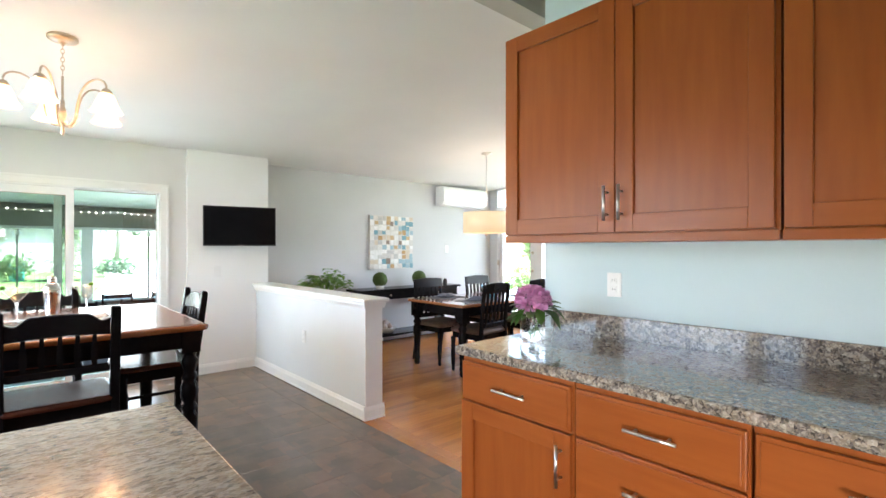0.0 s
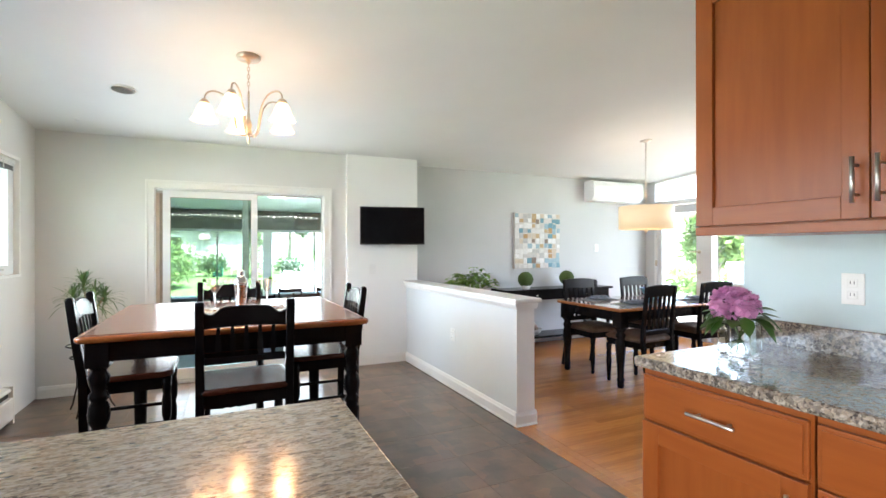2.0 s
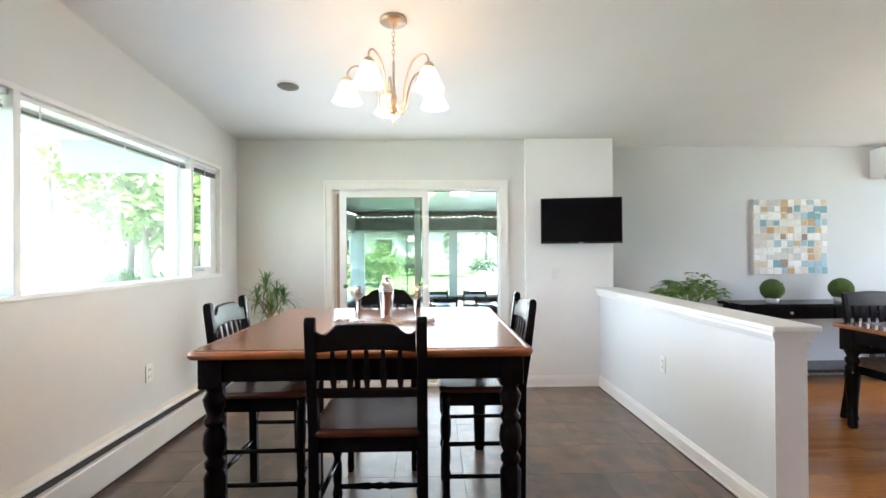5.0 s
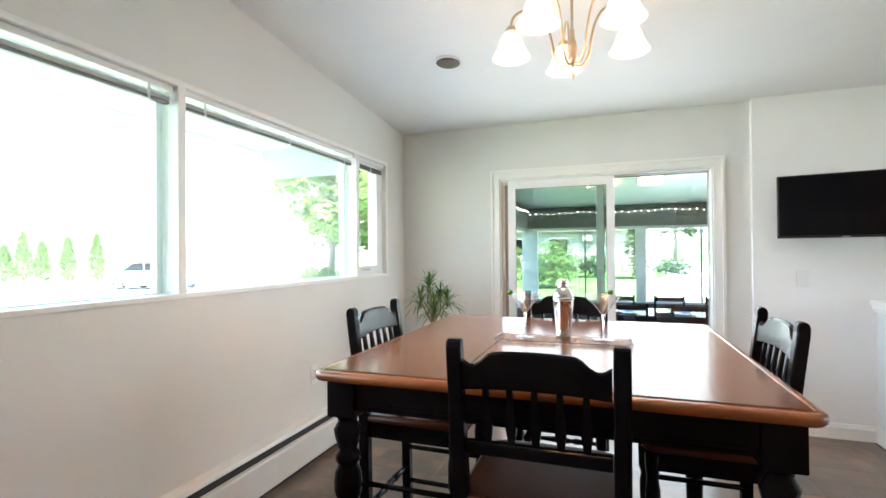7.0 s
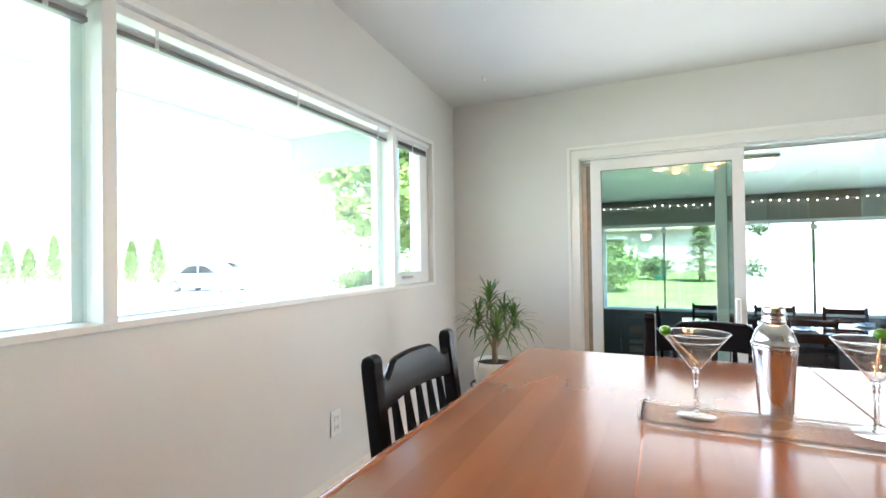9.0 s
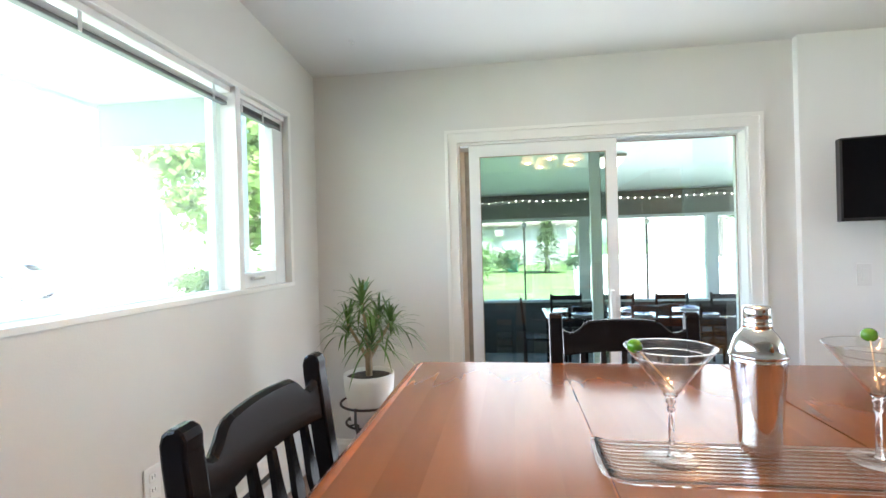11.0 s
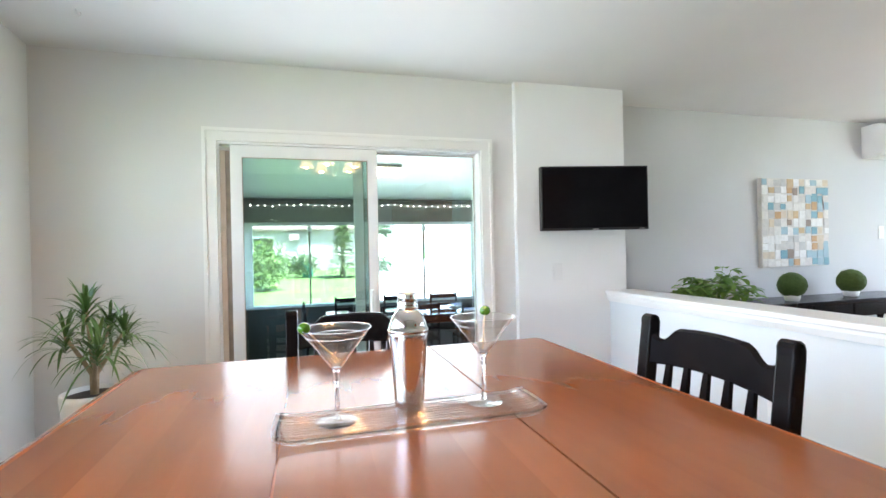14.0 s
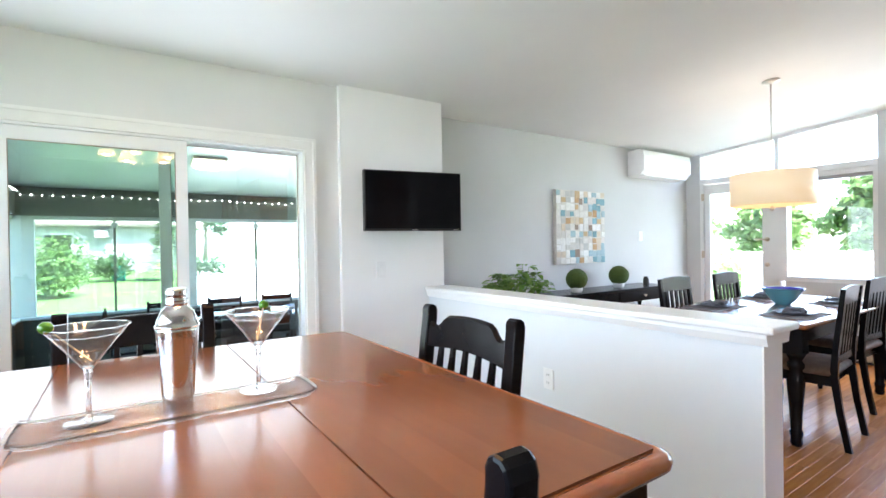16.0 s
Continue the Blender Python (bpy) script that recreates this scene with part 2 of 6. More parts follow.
M_granite_b = speckle("speckled_laminate_grey", ((0.30, 0.25, 0.20), (0.52, 0.45, 0.37), (0.06, 0.05, 0.045), (0.38, 0.30, 0.22), (0.20, 0.17, 0.15), (0.09, 0.075, 0.06)), 75, (1, 1, 1), 0.10, 0.35)
M_nickel = material("brushed_nickel", (0.62, 0.60, 0.56), 0.3, 1.0, color2=(0.68, 0.66, 0.62), scale=40, stretch=(1, 1, 6))
M_bronze = material("satin_nickel_warm", (0.55, 0.46, 0.36), 0.34, 1.0, color2=(0.60, 0.52, 0.42), scale=20)
M_chrome = material("polished_steel", (0.78, 0.78, 0.77), 0.09, 1.0, color2=(0.82, 0.82, 0.81), scale=12)
M_tv = material("tv_screen", (0.004, 0.004, 0.005), 0.08, spec=0.10, color2=(0.008, 0.008, 0.009), scale=3)
M_plastic_black = material("black_plastic", (0.012, 0.012, 0.012), 0.4, color2=(0.016, 0.016, 0.016), scale=20)
M_plastic = material("white_plastic", (0.82, 0.82, 0.80), 0.35, color2=(0.85, 0.85, 0.83), scale=8)
M_heater = material("enamelled_heater", (0.76, 0.73, 0.68), 0.4, color2=(0.80, 0.77, 0.72), scale=5, bump=0.02)
M_heater_slot = material("heater_slot", (0.02, 0.018, 0.016), 0.6, color2=(0.03, 0.028, 0.025), scale=10)
M_pane = thin_glass("window_glass", (0.935, 0.995, 0.985), 1.9)
# long window panes carry the glare as a pale translucent share
M_pane_veil = thin_glass("veiled_window_glass", (0.935, 0.995, 0.985), 1.6, 0.025)
M_screen = thin_glass("screened_glass", (0.72, 0.81, 0.77), 1.9)
M_clear = thin_glass("clear_glass", (0.985, 0.985, 0.98), 1.95)
M_solid_glass = glass("solid_glass", (1, 1, 1), 0.0, 1.42)
M_tray_glass = thin_glass("tray_glass", (0.97, 0.975, 0.965), 1.6)

# ---- building helpers ----


def box(bm, x0, x1, y0, y1, z0, z1, bevel=0.0, seg=2):
    g = bmesh.ops.create_cube(bm, size=1.0, matrix=Matrix.LocRotScale(((x0 + x1) / 2, (y0 + y1) / 2, (z0 + z1) / 2), None, (x1 - x0, y1 - y0, z1 - z0)))
    if bevel:
        es = {e for v in g["verts"] for e in v.link_edges}
        bmesh.ops.bevel(bm, geom=list(es), offset=bevel, segments=seg, affect='EDGES', profile=0.5)
    return bm


def boxes(*dims, bevel=0.0):
    bm = bmesh.new()
    for d in dims:
        box(bm, *d, bevel=bevel)
    return bm


def lathe(bm, profile, centre=(0, 0, 0), n=20, m=None):
    """Turns (radius, height) pairs round the z axis."""
    rings = []
    for r, z in profile:
        ring = []
        for i in range(n):
            a = 2 * math.pi * i / n
            p = Vector((r * math.cos(a), r * math.sin(a), z))
            ring.append(bm.verts.new((m @ p if m else p) + Vector(centre)))
        rings.append(ring)
    for a, b in zip(rings, rings[1:]):
        for i in range(n):
            f = bm.faces.new((a[i], a[(i + 1) % n], b[(i + 1) % n], b[i]))
            f.smooth = True
    if profile[0][0] > 1e-6:
        bm.faces.new(list(reversed(rings[0])))
    if profile[-1][0] > 1e-6:
        bm.faces.new(rings[-1])
    return bm


def tube(bm, pts, radius, n=10, taper=None):
    """A round bar along a line of points."""
    pts = [Vector(p) for p in pts]
    rings = []
    for i, p in enumerate(pts):
        d = (pts[min(i + 1, len(pts) - 1)] - pts[max(i - 1, 0)]).normalized()
        u = d.orthogonal().normalized() if i == 0 else (u - d * u.dot(d)).normalized()
        w = d.cross(u)
        r = radius if taper is None else radius + (taper - radius) * i / (len(pts) - 1)
        rings.append([bm.verts.new(p + r * (math.cos(2 * math.pi * k / n) * u + math.sin(2 * math.pi * k / n) * w)) for k in range(n)])
    for a, b in zip(rings, rings[1:]):
        for i in range(n):
            f = bm.faces.new((a[i], a[(i + 1) % n], b[(i + 1) % n], b[i]))
            f.smooth = True
    bm.faces.new(list(reversed(rings[0])))
    bm.faces.new(rings[-1])
    return bm


def prism(bm, outline, y0, y1, axis='y', bevel=0.0):
    """Extrudes an outline of (a, b) pairs; axis y: a is x, b is z; axis z: a is x, b is y; axis x: a is y, b is z."""
    def at(a, b, c):
        return {'y': (a, c, b), 'z': (a, b, c), 'x': (c, a, b)}[axis]
    lo = [bm.verts.new(at(a, b, y0)) for a, b in outline]
    hi = [bm.verts.new(at(a, b, y1)) for a, b in outline]
    new_faces = [bm.faces.new(lo), bm.faces.new(list(reversed(hi)))]
    for i in range(len(outline)):
        j = (i + 1) % len(outline)
        new_faces.append(bm.faces.new((lo[j], lo[i], hi[i], hi[j])))
    bmesh.ops.recalc_face_normals(bm, faces=new_faces)
    if bevel:
        es = {e for f in new_faces[:2] for e in f.edges}
        bmesh.ops.bevel(bm, geom=list(es), offset=bevel, segments=2, affect='EDGES', profile=0.5)
    return bm


def mesh_of(name, bm, mat, fix=True):
    if fix:
        bmesh.ops.recalc_face_normals(bm, faces=bm.faces[:])
    me = bpy.data.meshes.new(name)
    bm.to_mesh(me)
    bm.free()
    me.materials.append(mat)
    return me


def part(name, bm, mat, parent, label="", m=None):
    """One mesh object under a thing or a part."""
    ob = new(name, mesh_of(name, bm, mat))
    ob.parent = parent
    if m is not None:
        ob.matrix_basis = m
    if label:
        tagged(ob, label)
    return ob


def thing(name, label, category, m=None, group="", kind=""):
    ob = new(name)
    ob.empty_display_size = 0.1
    if m is not None:
        ob.matrix_basis = m
    return tagged(ob, label, category, group, kind)


def solid(name, bm, mat, label, category, m=None, group="", kind=""):
    ob = new(name, mesh_of(name, bm, mat))
    if m is not None:
        ob.matrix_basis = m
    return tagged(ob, label, category, group, kind)


def setting(name, bm, mat, label, category="wall", m=None):
    return solid(name, bm, mat, label, category, m, kind="structure")


# ---- the house ----
ZC, SL = 2.385, 0.085           # ceiling height at the slider wall and its slope


def ceil_z(y):
    return ZC + SL * (6.0 - y)


X1, Y0, YK, YB = 7.70, -1.9, 6.22, 2.31   # east wall face, south wall face, grey wall face, beam line
ZT = 3.25                                   # walls run up past the ceiling

# floors
setting("floor", boxes((-0.15, 3.44, Y0 - 0.15, 6.15, -0.10, -0.006)), material("grout", (0.07, 0.065, 0.06), 0.7, color2=(0.09, 0.08, 0.075), scale=20), "grey slate-look vinyl tile floor", "floor")
setting("floor_dining", boxes((3.44, X1 + 0.15, Y0 - 0.15, 6.37, -0.10, -0.006)), material("board_gap", (0.05, 0.02, 0.01), 0.6, color2=(0.07, 0.03, 0.015), scale=20), "glossy honey oak strip floor", "floor")

# west wall with the long window opening
WY0, WY1, WZ0, WZ1 = 1.60, 5.635, 1.118, 2.040
# low gap at y -1.4 to -0.3 is unseen, added for kitchen light
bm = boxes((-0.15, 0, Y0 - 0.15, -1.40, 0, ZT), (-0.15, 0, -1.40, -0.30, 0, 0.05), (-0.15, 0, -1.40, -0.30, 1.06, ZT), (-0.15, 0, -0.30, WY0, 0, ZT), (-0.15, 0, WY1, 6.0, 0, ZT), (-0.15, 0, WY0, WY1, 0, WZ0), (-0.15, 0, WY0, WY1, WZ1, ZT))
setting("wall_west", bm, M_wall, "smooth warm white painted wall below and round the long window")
# slider wall
SX0, SX1, SZ1 = 0.905, 2.525, 1.918
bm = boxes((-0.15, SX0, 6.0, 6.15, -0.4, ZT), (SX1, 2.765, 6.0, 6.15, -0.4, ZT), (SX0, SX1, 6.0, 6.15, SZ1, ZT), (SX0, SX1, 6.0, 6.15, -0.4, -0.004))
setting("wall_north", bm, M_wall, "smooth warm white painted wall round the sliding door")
setting("wall_column", boxes((2.765, 3.615, 5.955, 6.37, 0, ZT)), M_white_wall, "white painted chimney breast behind the television")
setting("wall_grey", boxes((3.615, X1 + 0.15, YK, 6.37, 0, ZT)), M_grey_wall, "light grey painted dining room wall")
# kitchen wall behind the counter
KX = 3.615
setting("wall_kitchen", boxes((KX, KX + 0.13, Y0, 2.05, 0, ZT)), M_blue_wall, "pale aqua painted kitchen wall")
setting("wall_south", boxes((-0.15, X1 + 0.15, Y0 - 0.15, Y0, 0, ZT)), M_wall, "plain painted back wall")
# east wall with door, window and transoms
# openings south of y 4.16 are unseen, added to let daylight in
bm = bmesh.new()
box(bm, X1, X1 + 0.15, 6.04, YK, 0, ZT)
box(bm, X1, X1 + 0.15, Y0, 2.15, 0, ZT)
box(bm, X1, X1 + 0.15, 3.22, 4.33, 0, 0.80)
box(bm, X1, X1 + 0.15, 4.33, 5.10, 0, 0.80)
box(bm, X1, X1 + 0.15, 2.15, 3.22, 0, 0.80)
box(bm, X1, X1 + 0.15, 2.15, 6.04, ceil_z(6.0) + 0.30, ZT)
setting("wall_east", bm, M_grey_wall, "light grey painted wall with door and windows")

# ceilings
bm = bmesh.new()
prism(bm, [(6.37, ceil_z(6.37)), (YB, ceil_z(YB)), (YB, ceil_z(YB) + 0.12), (6.37, ceil_z(6.37) + 0.12)], -0.15, X1 + 0.15, 'x')
setting("ceiling", bm, M_ceiling, "smooth white sloping ceiling", "ceiling")
setting("ceiling_kitchen", boxes((-0.15, X1 + 0.15, Y0 - 0.15, YB - 0.14, 2.98, 3.1)), M_ceiling, "white kitchen ceiling", "ceiling")
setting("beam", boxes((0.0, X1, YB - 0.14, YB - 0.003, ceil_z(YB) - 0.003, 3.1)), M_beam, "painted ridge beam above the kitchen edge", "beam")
# east eave is unseen, added to keep sun off the dining floor
setting("roof", boxes((-0.15, X1 + 1.15, Y0 - 0.15, 6.6, 3.26, 3.34)), material("roofing", (0.1, 0.1, 0.1), 0.9, color2=(0.14, 0.13, 0.13), scale=6), "unseen flat grey roof, east eave added to block the sun", "roof")


def skirting(name, x0, y0, x1, y1, nx, ny, h=0.105):
    """A baseboard along a line, with its face turned to (nx, ny), a square foot and a moulded top."""
    L = math.hypot(x1 - x0, y1 - y0)
    bm = bmesh.new()
    prism(bm, [(0, 0), (0.02, 0), (0.02, 0.012), (0.015, 0.014), (0.015, h - 0.03), (0.010, h - 0.018), (0.006, h - 0.005), (0, h)], 0, L, 'x')
    d = Vector(((x1 - x0) / L, (y1 - y0) / L, 0))
    m = Matrix((( d.x, nx, 0, x0), (d.y, ny, 0, y0), (0, 0, 1, 0), (0, 0, 0, 1)))
    return setting(name, bm, M_trim, "white moulded baseboard", "baseboard", m)


skirting("baseboard_column", 2.765, 5.955, 3.455, 5.955, 0, -1)
skirting("baseboard_north", 2.60, 6.0, 2.765, 6.0, 0, -1)
skirting("baseboard_north_left", 0.02, 6.0, 0.83, 6.0, 0, -1)
skirting("baseboard_half_wall", 3.475, 3.640, 3.475, 5.955, -1, 0)
skirting("baseboard_half_wall_end", 3.455, 3.640, 3.645, 3.640, 0, -1)
skirting("baseboard_half_wall_back", 3.625, 3.640, 3.625, 6.22, 1, 0)
skirting("baseboard_grey", 3.65, YK, X1, YK, 0, -1)

# half wall with its moulded cap
hw = thing("half_wall", "pale grey-white half wall with a moulded white cap", "half wall", kind="structure")
part("wall_panel", boxes((3.475, 3.625, 3.643, 5.955, 0, 0.915)), M_half_wall, hw)
part("corner_board", boxes((3.471, 3.629, 3.636, 3.643, 0.10, 0.915)), M_trim, hw)
bm = bmesh.new()
prism(bm, [(3.460, 0.87), (3.640, 0.87), (3.652, 0.90), (3.652, 0.918), (3.448, 0.918), (3.448, 0.90)], 3.618, 5.955, 'y')
part("cap_moulding", bm, M_trim, hw)
part("cap_board", boxes((3.432, 3.668, 3.590, 5.953, 0.918, 0.948), bevel=0.008), M_trim, hw, "white painted cap board")

# ---- long west window ----
win = thing("window_1", "long white-framed window with raised aluminium blinds", "window", kind="structure")
FX0, FX1 = -0.125, -0.02
bm = boxes((-0.14, 0.012, WY0 - 0.0, WY1 + 0.02, WZ0 - 0.018, WZ0 + 0.005), bevel=0.004)
part("window_sill", bm, M_trim, win)
bm = boxes((-0.14, 0.008, WY0, WY1 + 0.02, WZ1 - 0.002, WZ1 + 0.025), bevel=0.003)
part("head_trim", bm, M_trim, win)
part("side_trim", boxes((-0.14, 0.008, WY1 - 0.01, WY1 + 0.02, WZ0, WZ1 - 0.002), bevel=0.003), M_trim, win)
for y0, y1 in ((3.578, 3.618), (5.125, 5.165), (2.04, 2.08)):
    part("mullion", boxes((-0.13, 0.006, y0, y1, WZ0, WZ1), bevel=0.003), M_trim, win)
for y0, y1 in ((2.08, 3.578), (3.618, 5.125)):
    for a, b in ((y0, y0 + 0.03), (y1 - 0.03, y1)):
        part("frame_stile", boxes((-0.125, -0.09, a, b, WZ0, WZ1)), M_vinyl, win)
    for a, b in ((WZ0, WZ0 + 0.010), (WZ1 - 0.03, WZ1)):
        part("frame_rail", boxes((-0.125, -0.09, y0 + 0.03, y1 - 0.03, a, b)), M_vinyl, win)
    p = part("pane", boxes((-0.075, -0.069, y0 + 0.002, y1 - 0.002, WZ0 + 0.006, WZ1 - 0.03)), M_pane_veil, win)
    p.visible_shadow = False
for y0, y1 in ((5.165, 5.625), (1.60, 2.04)):
    for a, b in ((y0, y0 + 0.03), (y1 - 0.105, y1)):
        part("casement_stile", boxes((-0.11, -0.03, a, b, WZ0, WZ1), bevel=0.003), M_vinyl, win)
    for a, b in ((WZ0, WZ0 + 0.075), (WZ1 - 0.05, WZ1)):
        part("casement_rail", boxes((-0.11, -0.03, y0 + 0.03, y1 - 0.105, a, b), bevel=0.003), M_vinyl, win)
    p = part("pane", boxes((-0.075, -0.069, y0 + 0.03, y1 - 0.105, WZ0 + 0.075, WZ1 - 0.05)), M_pane, win)
    p.visible_shadow = False
    part("crank_handle", boxes((-0.03, -0.005, y0 + 0.10, y0 + 0.20, WZ0 + 0.04, WZ0 + 0.055), bevel=0.004), M_nickel, win)

# raised blinds, one over each light
M_blind = material("blind_aluminium", (0.74, 0.76, 0.75), 0.4, 0.1, color2=(0.80, 0.81, 0.80), scale=9)
M_blind_dark = material("blind_slats_dark", (0.16, 0.16, 0.16), 0.4, 0.4, color2=(0.22, 0.22, 0.22), scale=9)
for y0, y1, mt in ((2.09, 3.57, M_blind), (3.625, 5.118, M_blind), (5.172, 5.62, M_blind_dark)):
    bl = thing("window_blind", "raised horizontal aluminium blind under the window head", "blind", pose(0, 0, 0), group="window blinds")
    part("headrail", boxes((-0.065, -0.015, y0, y1, WZ1 - 0.030, WZ1 - 0.004), bevel=0.002), M_vinyl, bl)
    for k in range(4):
        z = WZ1 - 0.054 - 0.0050 * k
        part("slat", boxes((-0.056, -0.022, y0 + 0.01, y1 - 0.01, z - 0.002, z)), mt, bl)
    part("bottom_rail", boxes((-0.054, -0.024, y0 + 0.01, y1 - 0.01, WZ1 - 0.088, WZ1 - 0.073), bevel=0.003), M_blind_dark, bl)
    for f in (0.08, 0.5, 0.92):
        y = y0 + (y1 - y0) * f
        part("ladder_tape", boxes((-0.02, -0.017, y, y + 0.012, WZ1 - 0.09, WZ1 - 0.03)), M_blind, bl)

# ---- sliding door ----
sl = thing("door_1", "white vinyl sliding glass door, closed, with moulded casing", "sliding door", kind="structure")


def casing(parent, x0, x1, z1, y, w=0.075):
    for a, b in ((x0 - w, x0), (x1, x1 + w)):
        bm = boxes((a, b, y - 0.016, y, 0, z1 + w))
        part("casing", bm, M_trim, parent)
        part("casing_bead", boxes((a if a < x0 else b - 0.02, a + 0.02 if a < x0 else b, y - 0.026, y - 0.016, 0, z1 + w)), M_trim, parent)
    part("casing", boxes((x0, x1, y - 0.016, y, z1, z1 + w)), M_trim, parent)
    part("casing_bead", boxes((x0 - w + 0.02, x1 + w - 0.02, y - 0.026, y - 0.016, z1 + w - 0.02, z1 + w)), M_trim, parent)


casing(sl, SX0, SX1, SZ1, 6.0)
for a, b in ((SX0, SX0 + 0.012), (SX1 - 0.010, SX1)):
    part("jamb", boxes((a, b, 6.002, 6.15, 0, SZ1)), M_vinyl, sl)
part("head", boxes((SX0 + 0.012, SX1 - 0.010, 6.002, 6.15, SZ1 - 0.014, SZ1)), M_vinyl, sl)
part("track", boxes((SX0 + 0.012, SX1 - 0.010, 6.002, 6.15, 0.0, 0.035)), M_vinyl, sl)
M_weather = material("weather_strip", (0.30, 0.24, 0.19), 0.7, color2=(0.36, 0.30, 0.24), scale=20)
part("weather_strip", boxes((SX0 + 0.040, SX0 + 0.066, 6.03, 6.10, 0.035, SZ1 - 0.05)), M_weather, sl)


M_tan = material("tan_jamb_liner", (0.60, 0.50, 0.40), 0.5, color2=(0.66, 0.56, 0.46), scale=12)
part("jamb_liner", boxes((SX0 + 0.012, SX0 + 0.040, 6.02, 6.12, 0.035, SZ1 - 0.030)), M_tan, sl)
part("jamb_cap", boxes((SX0 + 0.012, SX0 + 0.066, 6.012, 6.05, SZ1 - 0.05, SZ1 - 0.028), bevel=0.002), M_nickel, sl)


def sash(x0, x1, y0, y1, sl_w, sr_w, top, rail, glazing):
    """One glazed sash: left and right stiles, top and bottom rails, pane."""
    zt = SZ1 - top
    s = part("sash", boxes((x0, x0 + sl_w, y0, y1, 0.037, zt), (x1 - sr_w, x1, y0, y1, 0.037, zt),
                           (x0 + sl_w, x1 - sr_w, y0, y1, 0.037, 0.14), (x0 + sl_w, x1 - sr_w, y0, y1, zt - rail, zt)), M_vinyl, sl)
    p = part("pane", boxes((x0 + sl_w, x1 - sr_w, (y0 + y1) / 2 - 0.003, (y0 + y1) / 2 + 0.003, 0.14, zt - rail)), glazing, s)
    part("gasket", boxes((x0 + sl_w, x0 + sl_w + 0.004, y0 + 0.006, y0 + 0.012, 0.14, zt - rail), (x1 - sr_w - 0.004, x1 - sr_w, y0 + 0.006, y0 + 0.012, 0.14, zt - rail),
                         (x0 + sl_w, x1 - sr_w, y0 + 0.006, y0 + 0.012, zt - rail - 0.005, zt - rail)), M_weather, s)
    p.visible_shadow = False
    return s


s1 = sash(0.972, 1.832, 6.015, 6.055, 0.064, 0.060, 0.016, 0.070, M_screen)
s2 = sash(1.690, 2.514, 6.085, 6.125, 0.058, 0.006, 0.015, 0.008, M_pane)
part("pull_handle", boxes((1.775, 1.80, 5.985, 6.015, 0.85, 1.02), bevel=0.005), M_plastic, s1)

# ---- east door, window and transoms ----
M_east = material("door_paint", (0.74, 0.74, 0.73), 0.4, color2=(0.78, 0.78, 0.77), scale=4)
ed = thing("door_2", "white glazed dining room door with lever handle, closed", "door", kind="structure")
for a, b in ((5.15, 5.235), (6.0, 6.04)):
    part("jamb", boxes((X1 - 0.01, X1 + 0.14, a, b, 0, 2.0)), M_east, ed)
part("leaf", boxes((X1 + 0.02, X1 + 0.065, 5.24, 5.335, 0.01, 1.98), (X1 + 0.02, X1 + 0.065, 5.93, 5.995, 0.01, 1.98),
                   (X1 + 0.02, X1 + 0.065, 5.335, 5.93, 0.01, 0.22), (X1 + 0.02, X1 + 0.065, 5.335, 5.93, 1.86, 1.98)), M_east, ed)
p = part("pane", boxes((X1 + 0.04, X1 + 0.046, 5.335, 5.93, 0.22, 1.86)), M_pane, ed)
p.visible_shadow = False
bm = boxes((X1 - 0.05, X1 - 0.035, 5.27, 5.40, 1.265, 1.285), bevel=0.005)
lathe(bm, [(0.026, 0), (0.026, 0.012), (0.010, 0.016), (0.010, 0.075)], (X1 + 0.02, 5.285, 1.275), 12, Matrix.Rotation(radians(-90), 4, 'Y'))
part("lever_handle", bm, M_bronze, ed)
bm = bmesh.new()
lathe(bm, [(0.026, 0), (0.024, 0.016), (0.012, 0.02), (0.012, 0.03)], (X1 + 0.02, 5.285, 0.98), 12, Matrix.Rotation(radians(-90), 4, 'Y'))
part("deadbolt", bm, M_bronze, ed)
for z in (0.35, 1.05, 1.78):
    part("hinge", boxes((X1 - 0.018, X1 - 0.01, 5.985, 6.02, z, z + 0.09)), M_bronze, ed)
ew = thing("window_2", "fixed dining room window with white frame", "window", kind="structure")
# second light, south of the post, is an unseen addition for daylight
for y0, y1 in ((4.30, 5.15), (3.22, 4.16)):
    part("frame", boxes((X1 - 0.01, X1 + 0.12, y0, y0 + 0.04, 0.80, 1.99), (X1 - 0.01, X1 + 0.12, y1 - 0.07, y1, 0.80, 1.99),
                        (X1 - 0.01, X1 + 0.12, y0 + 0.04, y1 - 0.07, 0.80, 0.85), (X1 - 0.01, X1 + 0.12, y0 + 0.04, y1 - 0.07, 1.94, 1.99)), M_east, ew)
    p = part("pane", boxes((X1 + 0.04, X1 + 0.046, y0 + 0.04, y1 - 0.07, 0.85, 1.94)), M_pane, ew)
    p.visible_shadow = False
    part("roller_shade", boxes((X1 + 0.01, X1 + 0.04, y0 + 0.04, y1 - 0.07, 1.90, 1.938)), material("shade_fabric", (0.4, 0.4, 0.4), 0.8, color2=(0.45, 0.45, 0.45), scale=60), ew)
part("post", boxes((X1 - 0.02, X1 + 0.13, 4.16, 4.30, 0, ceil_z(4.2) - 0.02)), M_grey_wall, ew)
tr = thing("window_3", "sloping clerestory transom over door and window", "window", kind="structure")
part("sill_rail", boxes((X1 - 0.02, X1 + 0.14, 4.30, 6.04, 1.992, 2.055)), M_east, tr)
part("sill_rail", boxes((X1 - 0.02, X1 + 0.14, 2.15, 4.16, 1.992, 2.055)), M_east, tr)
